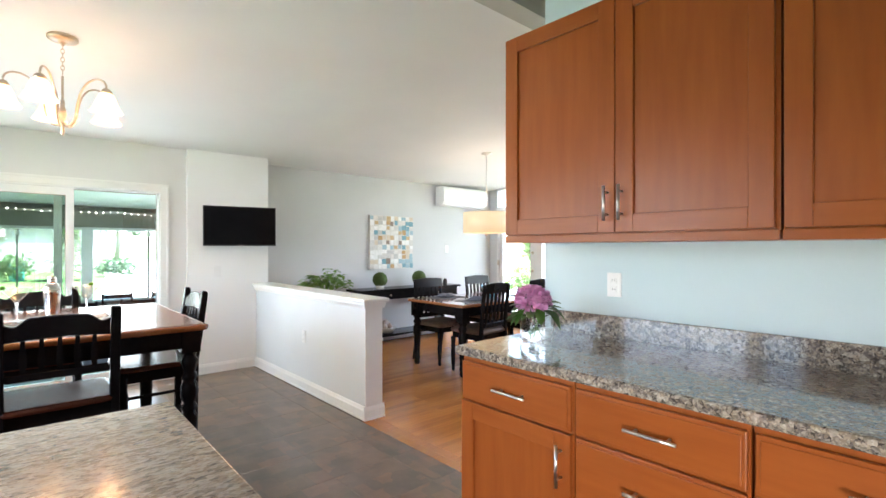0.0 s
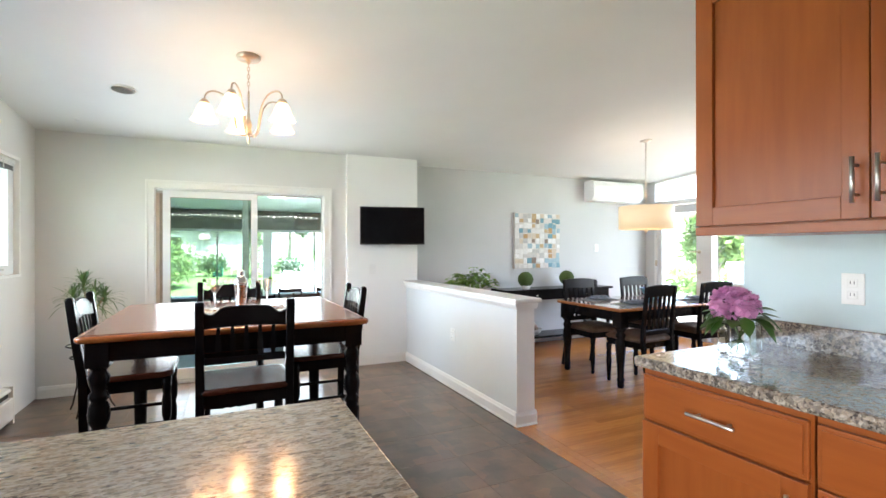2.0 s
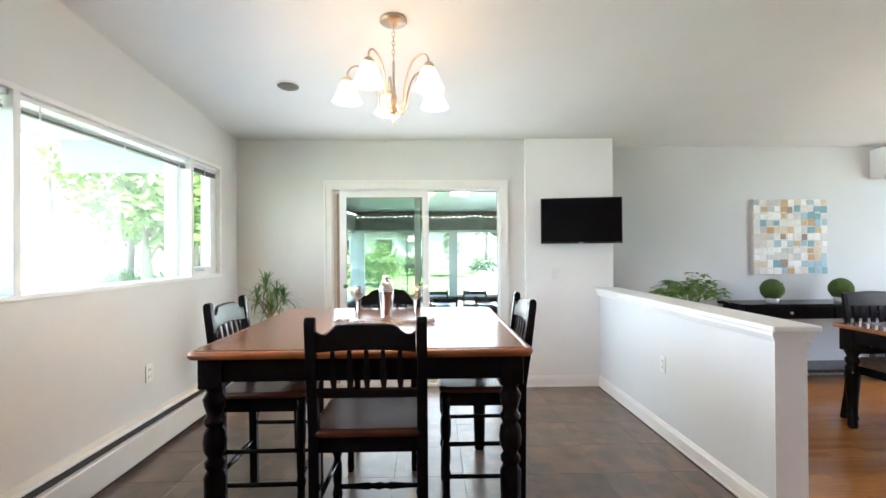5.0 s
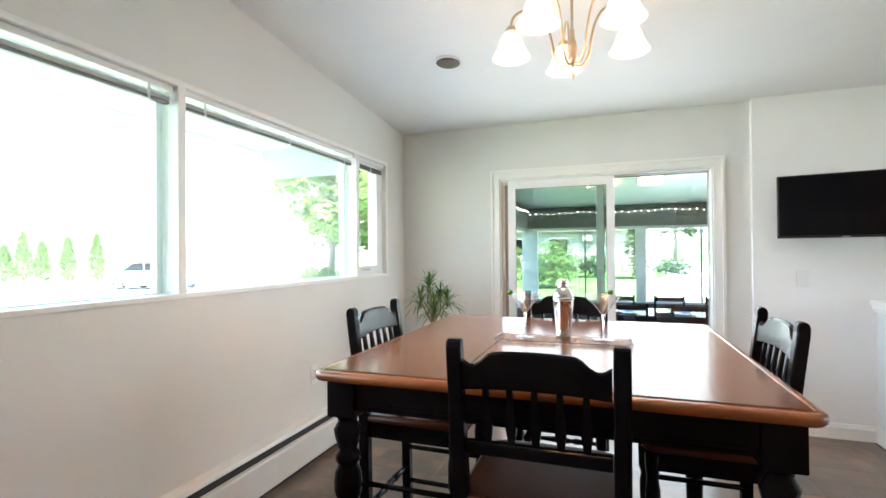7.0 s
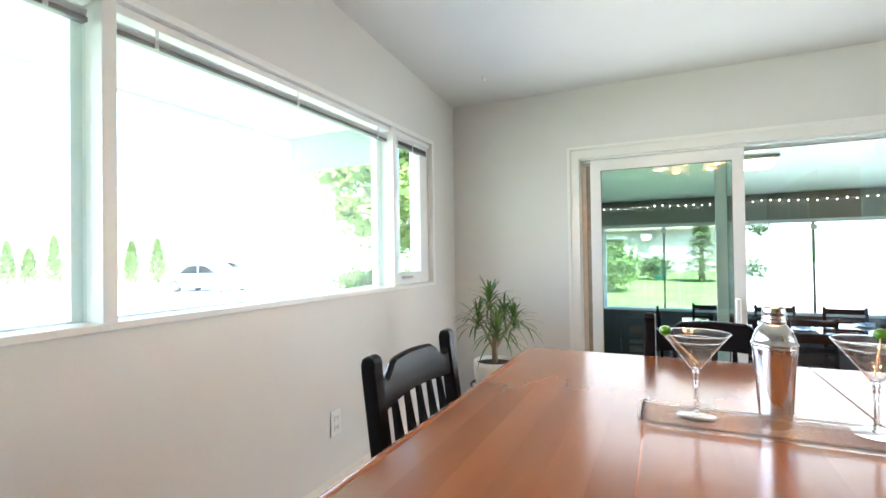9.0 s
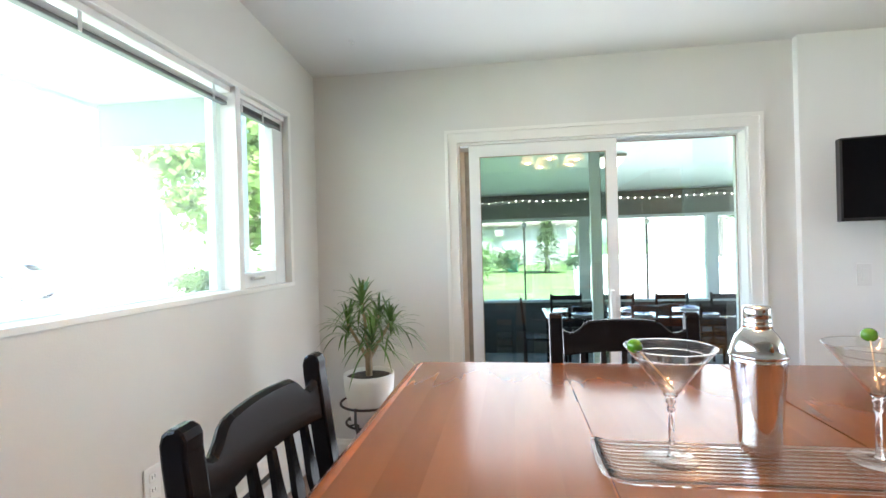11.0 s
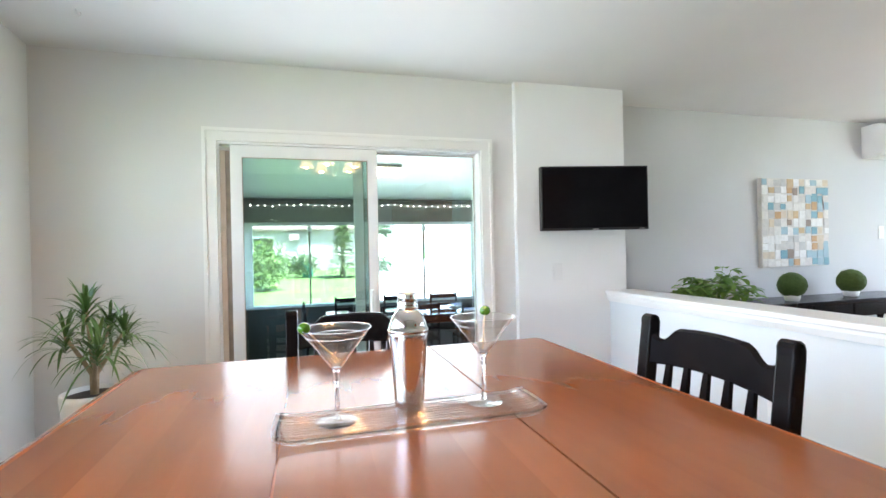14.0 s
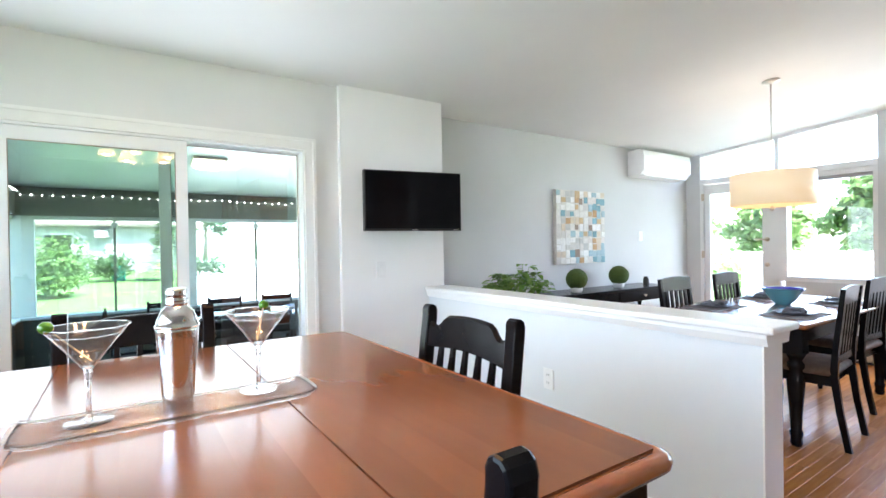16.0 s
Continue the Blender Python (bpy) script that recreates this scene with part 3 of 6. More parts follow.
for y0, y1 in ((4.30, 6.04), (2.15, 4.16)):
    bm = bmesh.new()
    prism(bm, [(y0, ceil_z(y0) - 0.035), (y1, ceil_z(y1) - 0.035), (y1, ceil_z(y1)), (y0, ceil_z(y0))], X1 - 0.005, X1 + 0.12, 'x')
    part("head_rail", bm, M_east, tr)
    bm = bmesh.new()
    prism(bm, [(y0, 2.055), (y1, 2.055), (y1, ceil_z(y1) - 0.035), (y0, ceil_z(y0) - 0.035)], X1 + 0.04, X1 + 0.046, 'x')
    p = part("pane", bm, M_pane, tr)
    p.visible_shadow = False
part("mullion", boxes((X1 - 0.012, X1 + 0.12, 5.155, 5.195, 2.055, ceil_z(5.2) - 0.03)), M_east, tr)

# ---- kitchen ----


def bar_pull(parent, p, length, axis, out):
    """A round bar handle on two posts; out is the way it stands off."""
    p, out = Vector(p), Vector(out)
    d = Vector((0, 1, 0)) if axis == 'y' else Vector((0, 0, 1))
    bm = bmesh.new()
    tube(bm, [p + out * 0.032 - d * length / 2, p + out * 0.032 + d * length / 2], 0.006, 10)
    for s in (-0.32, 0.32):
        tube(bm, [p + d * length * s, p + d * length * s + out * 0.032], 0.0045, 8)
    return part("bar_handle", bm, M_nickel, parent, "brushed nickel bar handle")


def shaker(parent, x, y0, y1, z0, z1, name="door"):
    """A frame and panel door whose front lies at x, facing west."""
    w = 0.070
    d = part(name, boxes((x + 0.013, x + 0.019, y0 + w - 0.004, y1 - w + 0.004, z0 + w - 0.004, z1 - w + 0.004)), M_cherry, parent, "recessed cherry panel door")
    for a, b in ((y0, y0 + w), (y1 - w, y1)):
        part("stile", boxes((x, x + 0.02, a, b, z0, z1), bevel=0.002), M_cherry, d)
    for a, b in ((z0, z0 + w), (z1 - w, z1)):
        part("rail", boxes((x, x + 0.02, y0 + w, y1 - w, a, b), bevel=0.002), M_cherry_h, d)
    return d


CF, CB = 3.197, KX - 0.002
UZ0, UZ1 = 1.368, 2.335
for y0, y1 in ((0.887, 1.980), (-0.215, 0.880), (-1.31, -0.222)):
    u = thing("wall_cabinet", "cherry wall cabinet with two recessed panel doors", "wall cabinet", group="kitchen wall cabinets")
    part("body", boxes((CF + 0.022, CB, y0, y1, UZ0, UZ1)), M_cherry, u)
    part("light_rail", boxes((CF + 0.006, CF + 0.022, y0, y1, UZ0 - 0.002, UZ0 + 0.030), bevel=0.002), M_cherry_h, u)
    mid = (y0 + y1) / 2 - 0.014
    for a, b, hy in ((mid + 0.002, y1 - 0.006, mid + 0.030), (y0 + 0.012, mid - 0.002, mid - 0.030)):
        d = shaker(u, CF, a, b, UZ0 + 0.035, UZ1 - 0.01)
        bar_pull(d, (CF, hy, UZ0 + 0.148), 0.135, 'z', (-1, 0, 0))
BF = 2.925
for k, (y0, y1) in enumerate(((1.437, 2.000), (0.892, 1.430), (0.345, 0.885), (-0.20, 0.338), (-0.75, -0.207), (-1.30, -0.757))):
    u = thing("base_cabinet", "cherry base cabinet with drawers and steel bar pulls", "base cabinet", group="kitchen base cabinets")
    part("body", boxes((BF + 0.022, CB, y0, y1, 0.10, 0.872)), M_cherry, u)
    part("toe_kick", boxes((BF + 0.09, CB, y0, y1, 0.0, 0.10)), M_toe_shade, u)
    def drawer(z0, z1):
        bm = boxes((BF + 0.005, BF + 0.02, y0 + 0.006, y1 - 0.006, z0, z1), bevel=0.004)
        box(bm, BF, BF + 0.006, y0 + 0.018, y1 - 0.018, z0 + 0.012, z1 - 0.012, bevel=0.0025)
        d = part("drawer_front", bm, M_cherry_h, u)
        bar_pull(d, (BF, (y0 + y1) / 2 - 0.012, (z0 + z1) / 2), 0.162, 'y', (-1, 0, 0))
    if k == 1:
        for z0, z1 in ((0.686, 0.848), (0.455, 0.676), (0.115, 0.445)):
            drawer(z0, z1)
    else:
        drawer(0.686, 0.848)
        d = shaker(u, BF, y0 + 0.006, y1 - 0.006, 0.115, 0.676)
        bar_pull(d, (BF, y0 + 0.042, 0.565), 0.15, 'z', (-1, 0, 0))
ct = thing("countertop", "speckled grey-brown laminate worktop with upstand", "worktop")
part("slab", boxes((2.898, CB - 0.02, -1.32, 2.012, 0.876, 0.915), bevel=0.010), M_granite_b, ct)
part("upstand", boxes((CB - 0.02, CB, -1.32, 1.985, 0.876, 1.015), bevel=0.003), M_granite_b, ct)

# peninsula
isl = thing("peninsula_cabinet", "cherry kitchen peninsula base with panelled back", "kitchen peninsula")
part("body", boxes((0.001, 1.745, 1.30, 1.72, 0.10, 0.872)), M_cherry, isl)
part("toe_kick", boxes((0.001, 1.70, 1.34, 1.68, 0, 0.10)), M_toe_shade, isl)
for a, b in ((0.03, 0.57), (0.60, 1.14), (1.17, 1.71)):
    part("back_panel", boxes((a, b, 1.72, 1.732, 0.13, 0.85), bevel=0.004), M_cherry, isl)
pt = thing("peninsula_worktop", "beige speckled laminate peninsula worktop with square corner", "worktop")
part("slab", boxes((0.001, 1.783, 1.262, 1.978, 0.876, 0.915)), M_granite, pt)
part("end_strip", boxes((1.783, 1.787, 1.262, 1.982, 0.876, 0.9145), bevel=0.0015), M_granite, pt)
part("edge_strip", boxes((0.001, 1.783, 1.978, 1.982, 0.876, 0.9145), bevel=0.0015), M_granite, pt)

# ---- breakfast table ----
TX0, TX1, TY0, TY1, TZ = 0.898, 2.246, 3.262, 4.648, 0.930


def rounded(x0, x1, y0, y1, r, n=6):
    pts = []
    for cx, cy, a0 in ((x1 - r, y1 - r, 0), (x0 + r, y1 - r, 90), (x0 + r, y0 + r, 180), (x1 - r, y0 + r, 270)):
        for i in range(n + 1):
            a = radians(a0 + 90 * i / n)
            pts.append((cx + r * math.cos(a), cy + r * math.sin(a)))
    return pts


def ring_stack(bm, loops):
    """Closed skin through stacked loops of (outline, z)."""
    rings = [[bm.verts.new((x, y, z)) for x, y in o] for o, z in loops]
    n = len(rings[0])
    for a, b in zip(rings, rings[1:]):
        for i in range(n):
            f = bm.faces.new((a[i], a[(i + 1) % n], b[(i + 1) % n], b[i]))
            f.smooth = True
    bm.faces.new(list(reversed(rings[0])))
    bm.faces.new(rings[-1])
    return bm


TURNED = [(0.030, 0.0), (0.034, 0.015), (0.036, 0.10), (0.041, 0.30), (0.043, 0.40), (0.030, 0.425), (0.040, 0.44), (0.040, 0.455), (0.028, 0.47),
          (0.043, 0.50), (0.046, 0.53), (0.041, 0.565), (0.030, 0.585), (0.041, 0.60), (0.041, 0.612), (0.029, 0.63), (0.040, 0.665), (0.045, 0.69), (0.030, 0.715), (0.036, 0.73), (0.045, 0.735)]


def big_table():
    t = thing("counter_table", "square counter-height table, reddish brown top on black turned legs", "table", pose(0, 0, 0))
    bm = bmesh.new()
    def o(i, r):
        return rounded(TX0 + i, TX1 - i, TY0 + i, TY1 - i, r)
    ring_stack(bm, [(o(0.020, 0.025), TZ - 0.034), (o(0.010, 0.032), TZ - 0.032), (o(0.003, 0.038), TZ - 0.025), (o(0.0, 0.042), TZ - 0.015), (o(0.003, 0.038), TZ - 0.007), (o(0.010, 0.032), TZ - 0.003), (o(0.024, 0.024), TZ - 0.0005), (o(0.027, 0.022), TZ - 0.0030), (o(0.031, 0.022), TZ - 0.0030)])
    top = part("tabletop_rim", bm, M_table_edge, t, "rounded reddish brown table edge")
    # three boards with a removable leaf between
    for a, b in ((TX0 + 0.032, 1.352), (1.355, 1.800), (1.803, TX1 - 0.032)):
        n = 6
        for k in range(n):
            u, v = a + (b - a) * k / n, a + (b - a) * (k + 1) / n
            part("stave", boxes((u + (0.0008 if k == 0 else 0), v - (0.0008 if k == n - 1 else 0), TY0 + 0.032, TY1 - 0.032, TZ - 0.004, TZ + 0.0015)), M_table, top)
    ins = 0.055
    for a, b, c, d in ((TX0 + ins, TX1 - ins, TY0 + ins, TY0 + ins + 0.022), (TX0 + ins, TX1 - ins, TY1 - ins - 0.022, TY1 - ins),
                       (TX0 + ins, TX0 + ins + 0.022, TY0 + ins + 0.022, TY1 - ins - 0.022), (TX1 - ins - 0.022, TX1 - ins, TY0 + ins + 0.022, TY1 - ins - 0.022)):
        part("apron", boxes((a, b, c, d, 0.802, TZ - 0.035)), M_black, t)
    for c, d in ((TY0 + ins - 0.006, TY0 + ins), (TY1 - ins, TY1 - ins + 0.006)):
        part("apron_bead", boxes((TX0 + 0.16, TX1 - 0.16, c, d, 0.806, 0.813), (TX0 + 0.16, TX1 - 0.16, c, d, 0.820, 0.826)), M_black, t)
    for x in (TX0 + 0.085, TX1 - 0.085):
        for y in (TY0 + 0.085, TY1 - 0.085):
            bm = bmesh.new()
            lathe(bm, [(r, z * 0.7782 / 0.735) for r, z in TURNED], (x, y, 0), 24)
            box(bm, x - 0.047, x + 0.047, y - 0.047, y + 0.047, 0.778, TZ - 0.035, bevel=0.004)
            part("leg", bm, M_black, t)
    return t


big_table()


def counter_chair():
    """Back at y = 0, the seat reaches towards +y. Origin on the floor under the middle of the back."""
    c = thing("counter_chair", "black counter-height chair with spindle back and dark red-brown seat", "chair", group="chairs round the counter table")
    W, H, SZ = 0.225, 1.070, 0.645
    for sx in (-1, 1):
        # back posts lean and end in a rounded ear
        x = sx * (W - 0.021)
        bm = bmesh.new()
        prism(bm, [(0.045, 0.0), (0.085, 0.0), (0.078, SZ), (0.052, 0.80), (0.020, H - 0.030), (0.020, H - 0.014), (0.015, H - 0.004), (0.006, H + 0.001), (-0.005, H), (-0.013, H - 0.006), (-0.017, H - 0.020), (-0.015, H - 0.045), (0.013, 0.80), (0.036, SZ)],
              x - 0.019, x + 0.021, 'x', bevel=0.005)
        part("back_post", bm, M_black, c)
        bm = bmesh.new()
        lathe(bm, [(0.018, 0), (0.021, 0.02), (0.018, 0.18), (0.024, 0.21), (0.017, 0.24), (0.021, 0.28), (0.021, 0.34), (0.015, 0.37), (0.024, 0.40), (0.025, 0.48), (0.019, 0.52), (0.024, 0.56), (0.024, SZ - 0.035)], (sx * 0.19, 0.43, 0), 12)
        part("front_leg", bm, M_black, c)
        for z in (0.20, 0.36):
            bm = bmesh.new()
            tube(bm, [(sx * 0.195, 0.06, z), (sx * 0.193, 0.25, z), (sx * 0.19, 0.43, z)], 0.011, 8)
            part("stretcher", bm, M_black, c)
    for y, z in ((0.065, 0.27), (0.43, 0.24)):
        bm = bmesh.new()
        lathe(bm, [(0.010, -0.19), (0.012, -0.12), (0.017, -0.05), (0.011, -0.03), (0.018, 0.0), (0.011, 0.03), (0.017, 0.05), (0.012, 0.12), (0.010, 0.19)], (0, y, z), 8, Matrix.Rotation(radians(90), 4, 'Y'))
        part("stretcher", bm, M_black, c)
    # crest rail: high in the middle, scooped at both ends
    n = 22
    top, low = [], []
    for i in range(n + 1):
        u = -1 + 2 * i / n
        x = u * (W - 0.042)
        a = abs(u)
        z = 1.049 - 0.006 * (a / 0.6) ** 2 if a < 0.6 else 1.043 - 0.037 * math.sin(min(1, (a - 0.6) / 0.28) * math.pi / 2) + 0.014 * max(0, (a - 0.88) / 0.12)
        top.append((x, z))
        low.append((x, 0.938 + 0.012 * (1 - u * u)))
    bm = bmesh.new()
    cols = []
    for (x, zt), (_, zb) in zip(top, low):
        col = []
        for z, y in ((zb, 0.012), (zb + 0.004, 0.015), ((zb + zt) / 2, 0.015), (zt - 0.006, 0.014), (zt, 0.006), (zt, 0.0), (zt - 0.006, -0.007), ((zb + zt) / 2, -0.008), (zb + 0.004, -0.008), (zb, -0.004)):
            col.append(bm.verts.new((x, y + 0.012 - 0.12 * (z - 0.94) - 0.012 * (1 - (x / 0.18) ** 2), z)))
        cols.append(col)
    for p, q in zip(cols, cols[1:]):
        for i in range(10):
            bm.faces.new((p[i], p[(i + 1) % 10], q[(i + 1) % 10], q[i])).smooth = True
    bm.faces.new(cols[0])
    bm.faces.new(list(reversed(cols[-1])))
    part("crest_rail", bm, M_black, c).data.set_sharp_from_angle(angle=radians(28))
    part("lower_rail", boxes((-W + 0.042, W - 0.042, 0.024, 0.050, 0.765, 0.800), bevel=0.005), M_black, c)
    for k in range(5):
        x = -0.124 + 0.062 * k
        bm = bmesh.new()
        # arrow-shaped spindle
        prism(bm, [(x - 0.007, 0.795), (x + 0.007, 0.795), (x + 0.013, 0.835), (x + 0.015, 0.855), (x + 0.010, 0.90), (x + 0.007, 0.952), (x - 0.007, 0.952), (x - 0.010, 0.90), (x - 0.015, 0.855), (x - 0.013, 0.835)], -0.006, 0.006, 'y')
        for v in bm.verts:
            v.co.y += 0.037 - 0.17 * (v.co.z - 0.795)
        part("spindle", bm, M_black, c)
    bm = bmesh.new()
    def so(i):
        return [(x, y) for x, y in rounded(-0.222 + i, 0.222 - i, 0.03 + i, 0.465 - i, 0.05)]
    ring_stack(bm, [(so(0.012), SZ - 0.034), (so(0.002), SZ - 0.024), (so(0.0), SZ - 0.012), (so(0.006), SZ - 0.002), (so(0.02), SZ)])
    part("seat", bm, M_seat, c, "glossy dark red-brown wooden seat")
    for a, b, d, e in ((-0.195, 0.195, 0.06, 0.078), (-0.195, 0.195, 0.415, 0.433), (-0.20, -0.182, 0.078, 0.415), (0.182, 0.20, 0.078, 0.415)):
        part("seat_rail", boxes((a, b, d, e, SZ - 0.095, SZ - 0.035)), M_black, c)
    return c


ch = counter_chair()
ch.matrix_basis = pose(1.604, 3.180, 0, 0, 0, 0)
copy_thing(ch, pose(0.788, 3.915, 0, 0, 0, -90))
copy_thing(ch, pose(2.345, 3.957, 0, 0, 0, 90))
copy_thing(ch, pose(1.552, 4.710, 0, 0, 0, 180))

# ---- on the walls ----
tv = thing("television", "flat black television tilted out on a wall bracket", "television")
tvm = Matrix.Translation((3.240, 5.765, 1.5825)) @ Matrix.Rotation(math.atan2(5.696 - 5.844, 3.594 - 2.882), 4, 'Z')
tvb = part("body", boxes((-0.364, 0.364, -0.008, 0.045, -0.212, 0.212), bevel=0.004), M_plastic_black, tv, m=tvm)
part("screen", boxes((-0.354, 0.354, -0.0115, -0.008, -0.196, 0.203)), M_tv, tvb, "dark glossy screen")
part("maker_mark", boxes((-0.02, 0.02, -0.0115, -0.008, -0.209, -0.203)), M_nickel, tvb)
part("mark", boxes((0.30, 0.335, -0.0105, -0.008, -0.2065, -0.2035)), M_nickel, tvb)
part("wall_arm", boxes((3.16, 3.28, 5.80, 5.952, 1.52, 1.64), bevel=0.005), M_plastic_black, tv)
part("wall_plate", boxes((3.10, 3.34, 5.940, 5.953, 1.46, 1.70)), M_plastic_black, tv)

pic = thing("canvas_painting", "abstract canvas of grey, ochre, white and teal blocks", "painting")
AX0, AX1, AZ0, AZ1, AY = 5.155, 5.932, 1.045, 1.818, 6.180
part("canvas", boxes((AX0, AX1, AY, YK - 0.001, AZ0, AZ1), bevel=0.003), material("canvas", (0.58, 0.55, 0.50), 0.8, color2=(0.68, 0.65, 0.60), scale=9, bump=0.2, bump_scale=200), pic)
rnd = random.Random(7)
pal = [(0.66, 0.64, 0.60), (0.72, 0.71, 0.68), (0.55, 0.53, 0.50), (0.62, 0.58, 0.54), (0.75, 0.74, 0.72), (0.47, 0.46, 0.44), (0.45, 0.27, 0.12), (0.50, 0.35, 0.19), (0.15, 0.30, 0.36), (0.30, 0.42, 0.47), (0.24, 0.18, 0.14), (0.58, 0.49, 0.37)]
PM = [material("paint_daub", c, 0.55, color2=tuple(min(1, v * 1.15) for v in c), scale=30, bump=0.5, bump_scale=90) for c in pal]
nx, nz = 11, 11
for i in range(nx):
    for j in range(nz):
        cx, cz = AX0 + (AX1 - AX0) * (i + 0.5) / nx, AZ0 + (AZ1 - AZ0) * (j + 0.5) / nz
        w, h = rnd.uniform(0.025, 0.042), rnd.uniform(0.024, 0.042)
        cx, cz = cx + rnd.uniform(-0.008, 0.008), cz + rnd.uniform(-0.008, 0.008)
        u = rnd.random()
        blue = 0.10 + (0.30 if i > 7 else 0.0) + (0.10 if j < 3 else 0)
        k = rnd.choice((8, 9)) if u < blue else rnd.choice((6, 7, 11)) if u < blue + 0.17 else 10 if u < blue + 0.21 else rnd.randrange(6)
        x0, x1 = max(AX0 + 0.004, cx - w), min(AX1 - 0.004, cx + w)
        z0, z1 = max(AZ0 + 0.004, cz - h), min(AZ1 - 0.004, cz + h)
        dy = rnd.uniform(0.0012, 0.0046)
        part("paint_block", boxes((x0, x1, AY - dy, AY - 0.0003, z0, z1)), PM[k], pic)

ac = thing("air_conditioner", "white wall-mounted split air conditioner", "air conditioner")
bm = bmesh.new()
prism(bm, [(YK, 2.03), (YK, 2.325), (YK - 0.15, 2.335), (YK - 0.20, 2.315), (YK - 0.215, 2.25), (YK - 0.212, 2.10), (YK - 0.16, 2.045), (YK - 0.06, 2.03)], 6.42, 7.42, 'x', bevel=0.01)
part("case", bm, M_plastic, ac)
part("air_flap", boxes((6.47, 7.37, YK - 0.185, YK - 0.10, 2.030, 2.042)), M_plastic, ac)
part("seam", boxes((6.45, 7.39, YK - 0.2175, YK - 0.21, 2.125, 2.128)), M_vinyl, ac)
part("maker_mark", boxes((7.22, 7.28, YK - 0.218, YK - 0.213, 2.15, 2.16)), M_nickel, ac)


def wall_plate(name, label, m, rocker):
    """A cover plate in the xz plane whose face looks along -y."""
    o = thing(name, label, "outlet" if name == "power_outlet" else "switch", m, group="cover plates")
    part("plate", boxes((-0.036, 0.036, -0.006, 0, -0.058, 0.058), bevel=0.002), M_plastic, o)
    if rocker:
        part("rocker", boxes((-0.016, 0.016, -0.0095, -0.006, -0.033, 0.033), bevel=0.001), M_plastic, o)
    else:
        for z in (-0.022, 0.022):
            s = part("socket", boxes((-0.016, 0.016, -0.0085, -0.006, z - 0.015, z + 0.015), bevel=0.003), M_plastic, o)
            for x in (-0.006, 0.006):
                part("slot", boxes((x - 0.001, x + 0.001, -0.009, -0.0084, z - 0.004, z + 0.007)), M_plastic_black, s)
    return o


wall_plate("power_outlet", "white duplex outlet on the half wall", pose(3.475, 4.715, 0.505, 0, 0, -90), False)
wall_plate("power_outlet", "white duplex outlet on the wall under the long window", pose(0, 4.58, 0.525, 0, 0, 90), False)
wall_plate("power_outlet", "white outlet plate on the aqua wall above the worktop", pose(KX, 1.645, 1.165, 0, 0, -90), False)
wall_plate("light_switch", "white rocker switch on the grey dining room wall", pose(6.66, YK, 1.335, 0, 0, 0), True)
wall_plate("light_switch", "white rocker switch on the white chimney breast", pose(3.06, 5.955, 1.09, 0, 0, 0), True)


def heater(x, y0, y1, m=None):
    h = thing("baseboard_heater", "cream enamelled baseboard heater with dark slot along the wall", "heater", m, group="baseboard heaters")
    bm = bmesh.new()
    prism(bm, [(0.0, 0.03), (0.055, 0.03), (0.062, 0.04), (0.062, 0.19), (0.057, 0.20), (0.0, 0.20)], y0, y1, 'y')
    part("front_cover", bm, M_heater, h)
    bm = bmesh.new()
    prism(bm, [(0.0, 0.243), (0.046, 0.243), (0.052, 0.250), (0.044, 0.268), (0.0, 0.280)], y0, y1, 'y')
    part("top_cover", bm, M_heater, h)
    part("slot", boxes((0.0, 0.032, y0 + 0.01, y1 - 0.01, 0.20, 0.243)), M_heater_slot, h)
    part("base_gap", boxes((0.0, 0.03, y0 + 0.01, y1 - 0.01, 0.0, 0.03)), M_heater_slot, h)
    for y in (y0 - 0.004, y1 - 0.02):
        part("end_cap", boxes((0.0, 0.063, y, y + 0.024, 0.0, 0.283), bevel=0.003), M_heater, h)
    return h


heater(0, 2.1, 5.34, pose(0.001, 0, 0))
heater(0, 0, 2.6, pose(X1 - 0.012, 5.0, 0, 0, 0, 180))

can = thing("recessed_light", "recessed ceiling downlight with dark reflector, switched off", "ceiling light", Matrix.Translation((0.845, 4.81, ceil_z(4.81))) @ Matrix.Rotation(math.atan(-SL), 4, 'X'))
bm = bmesh.new()
lathe(bm, [(0.088, -0.001), (0.090, -0.006), (0.080, -0.008), (0.074, -0.003), (0.074, -0.001)], n=28)
part("trim_ring", bm, M_trim, can)
bm = bmesh.new()
lathe(bm, [(0.076, -0.004), (0.070, -0.0065), (0.045, -0.010), (0.0001, -0.012)], n=28)
part("bulb", bm, material("grey_reflector", (0.18, 0.17, 0.15), 0.25, 0.7, color2=(0.24, 0.23, 0.21), scale=12), can)
hk = thing("ceiling_hook", "small white hook screwed into the ceiling", "hook", pose(0.385, 5.60, ceil_z(5.60)))
bm = bmesh.new()
tube(bm, [(0, 0, 0), (0, 0, -0.02), (0.012, 0, -0.032), (0.02, 0, -0.022), (0.016, 0, -0.012)], 0.0035, 8)
part("hook_wire", bm, M_plastic, hk)

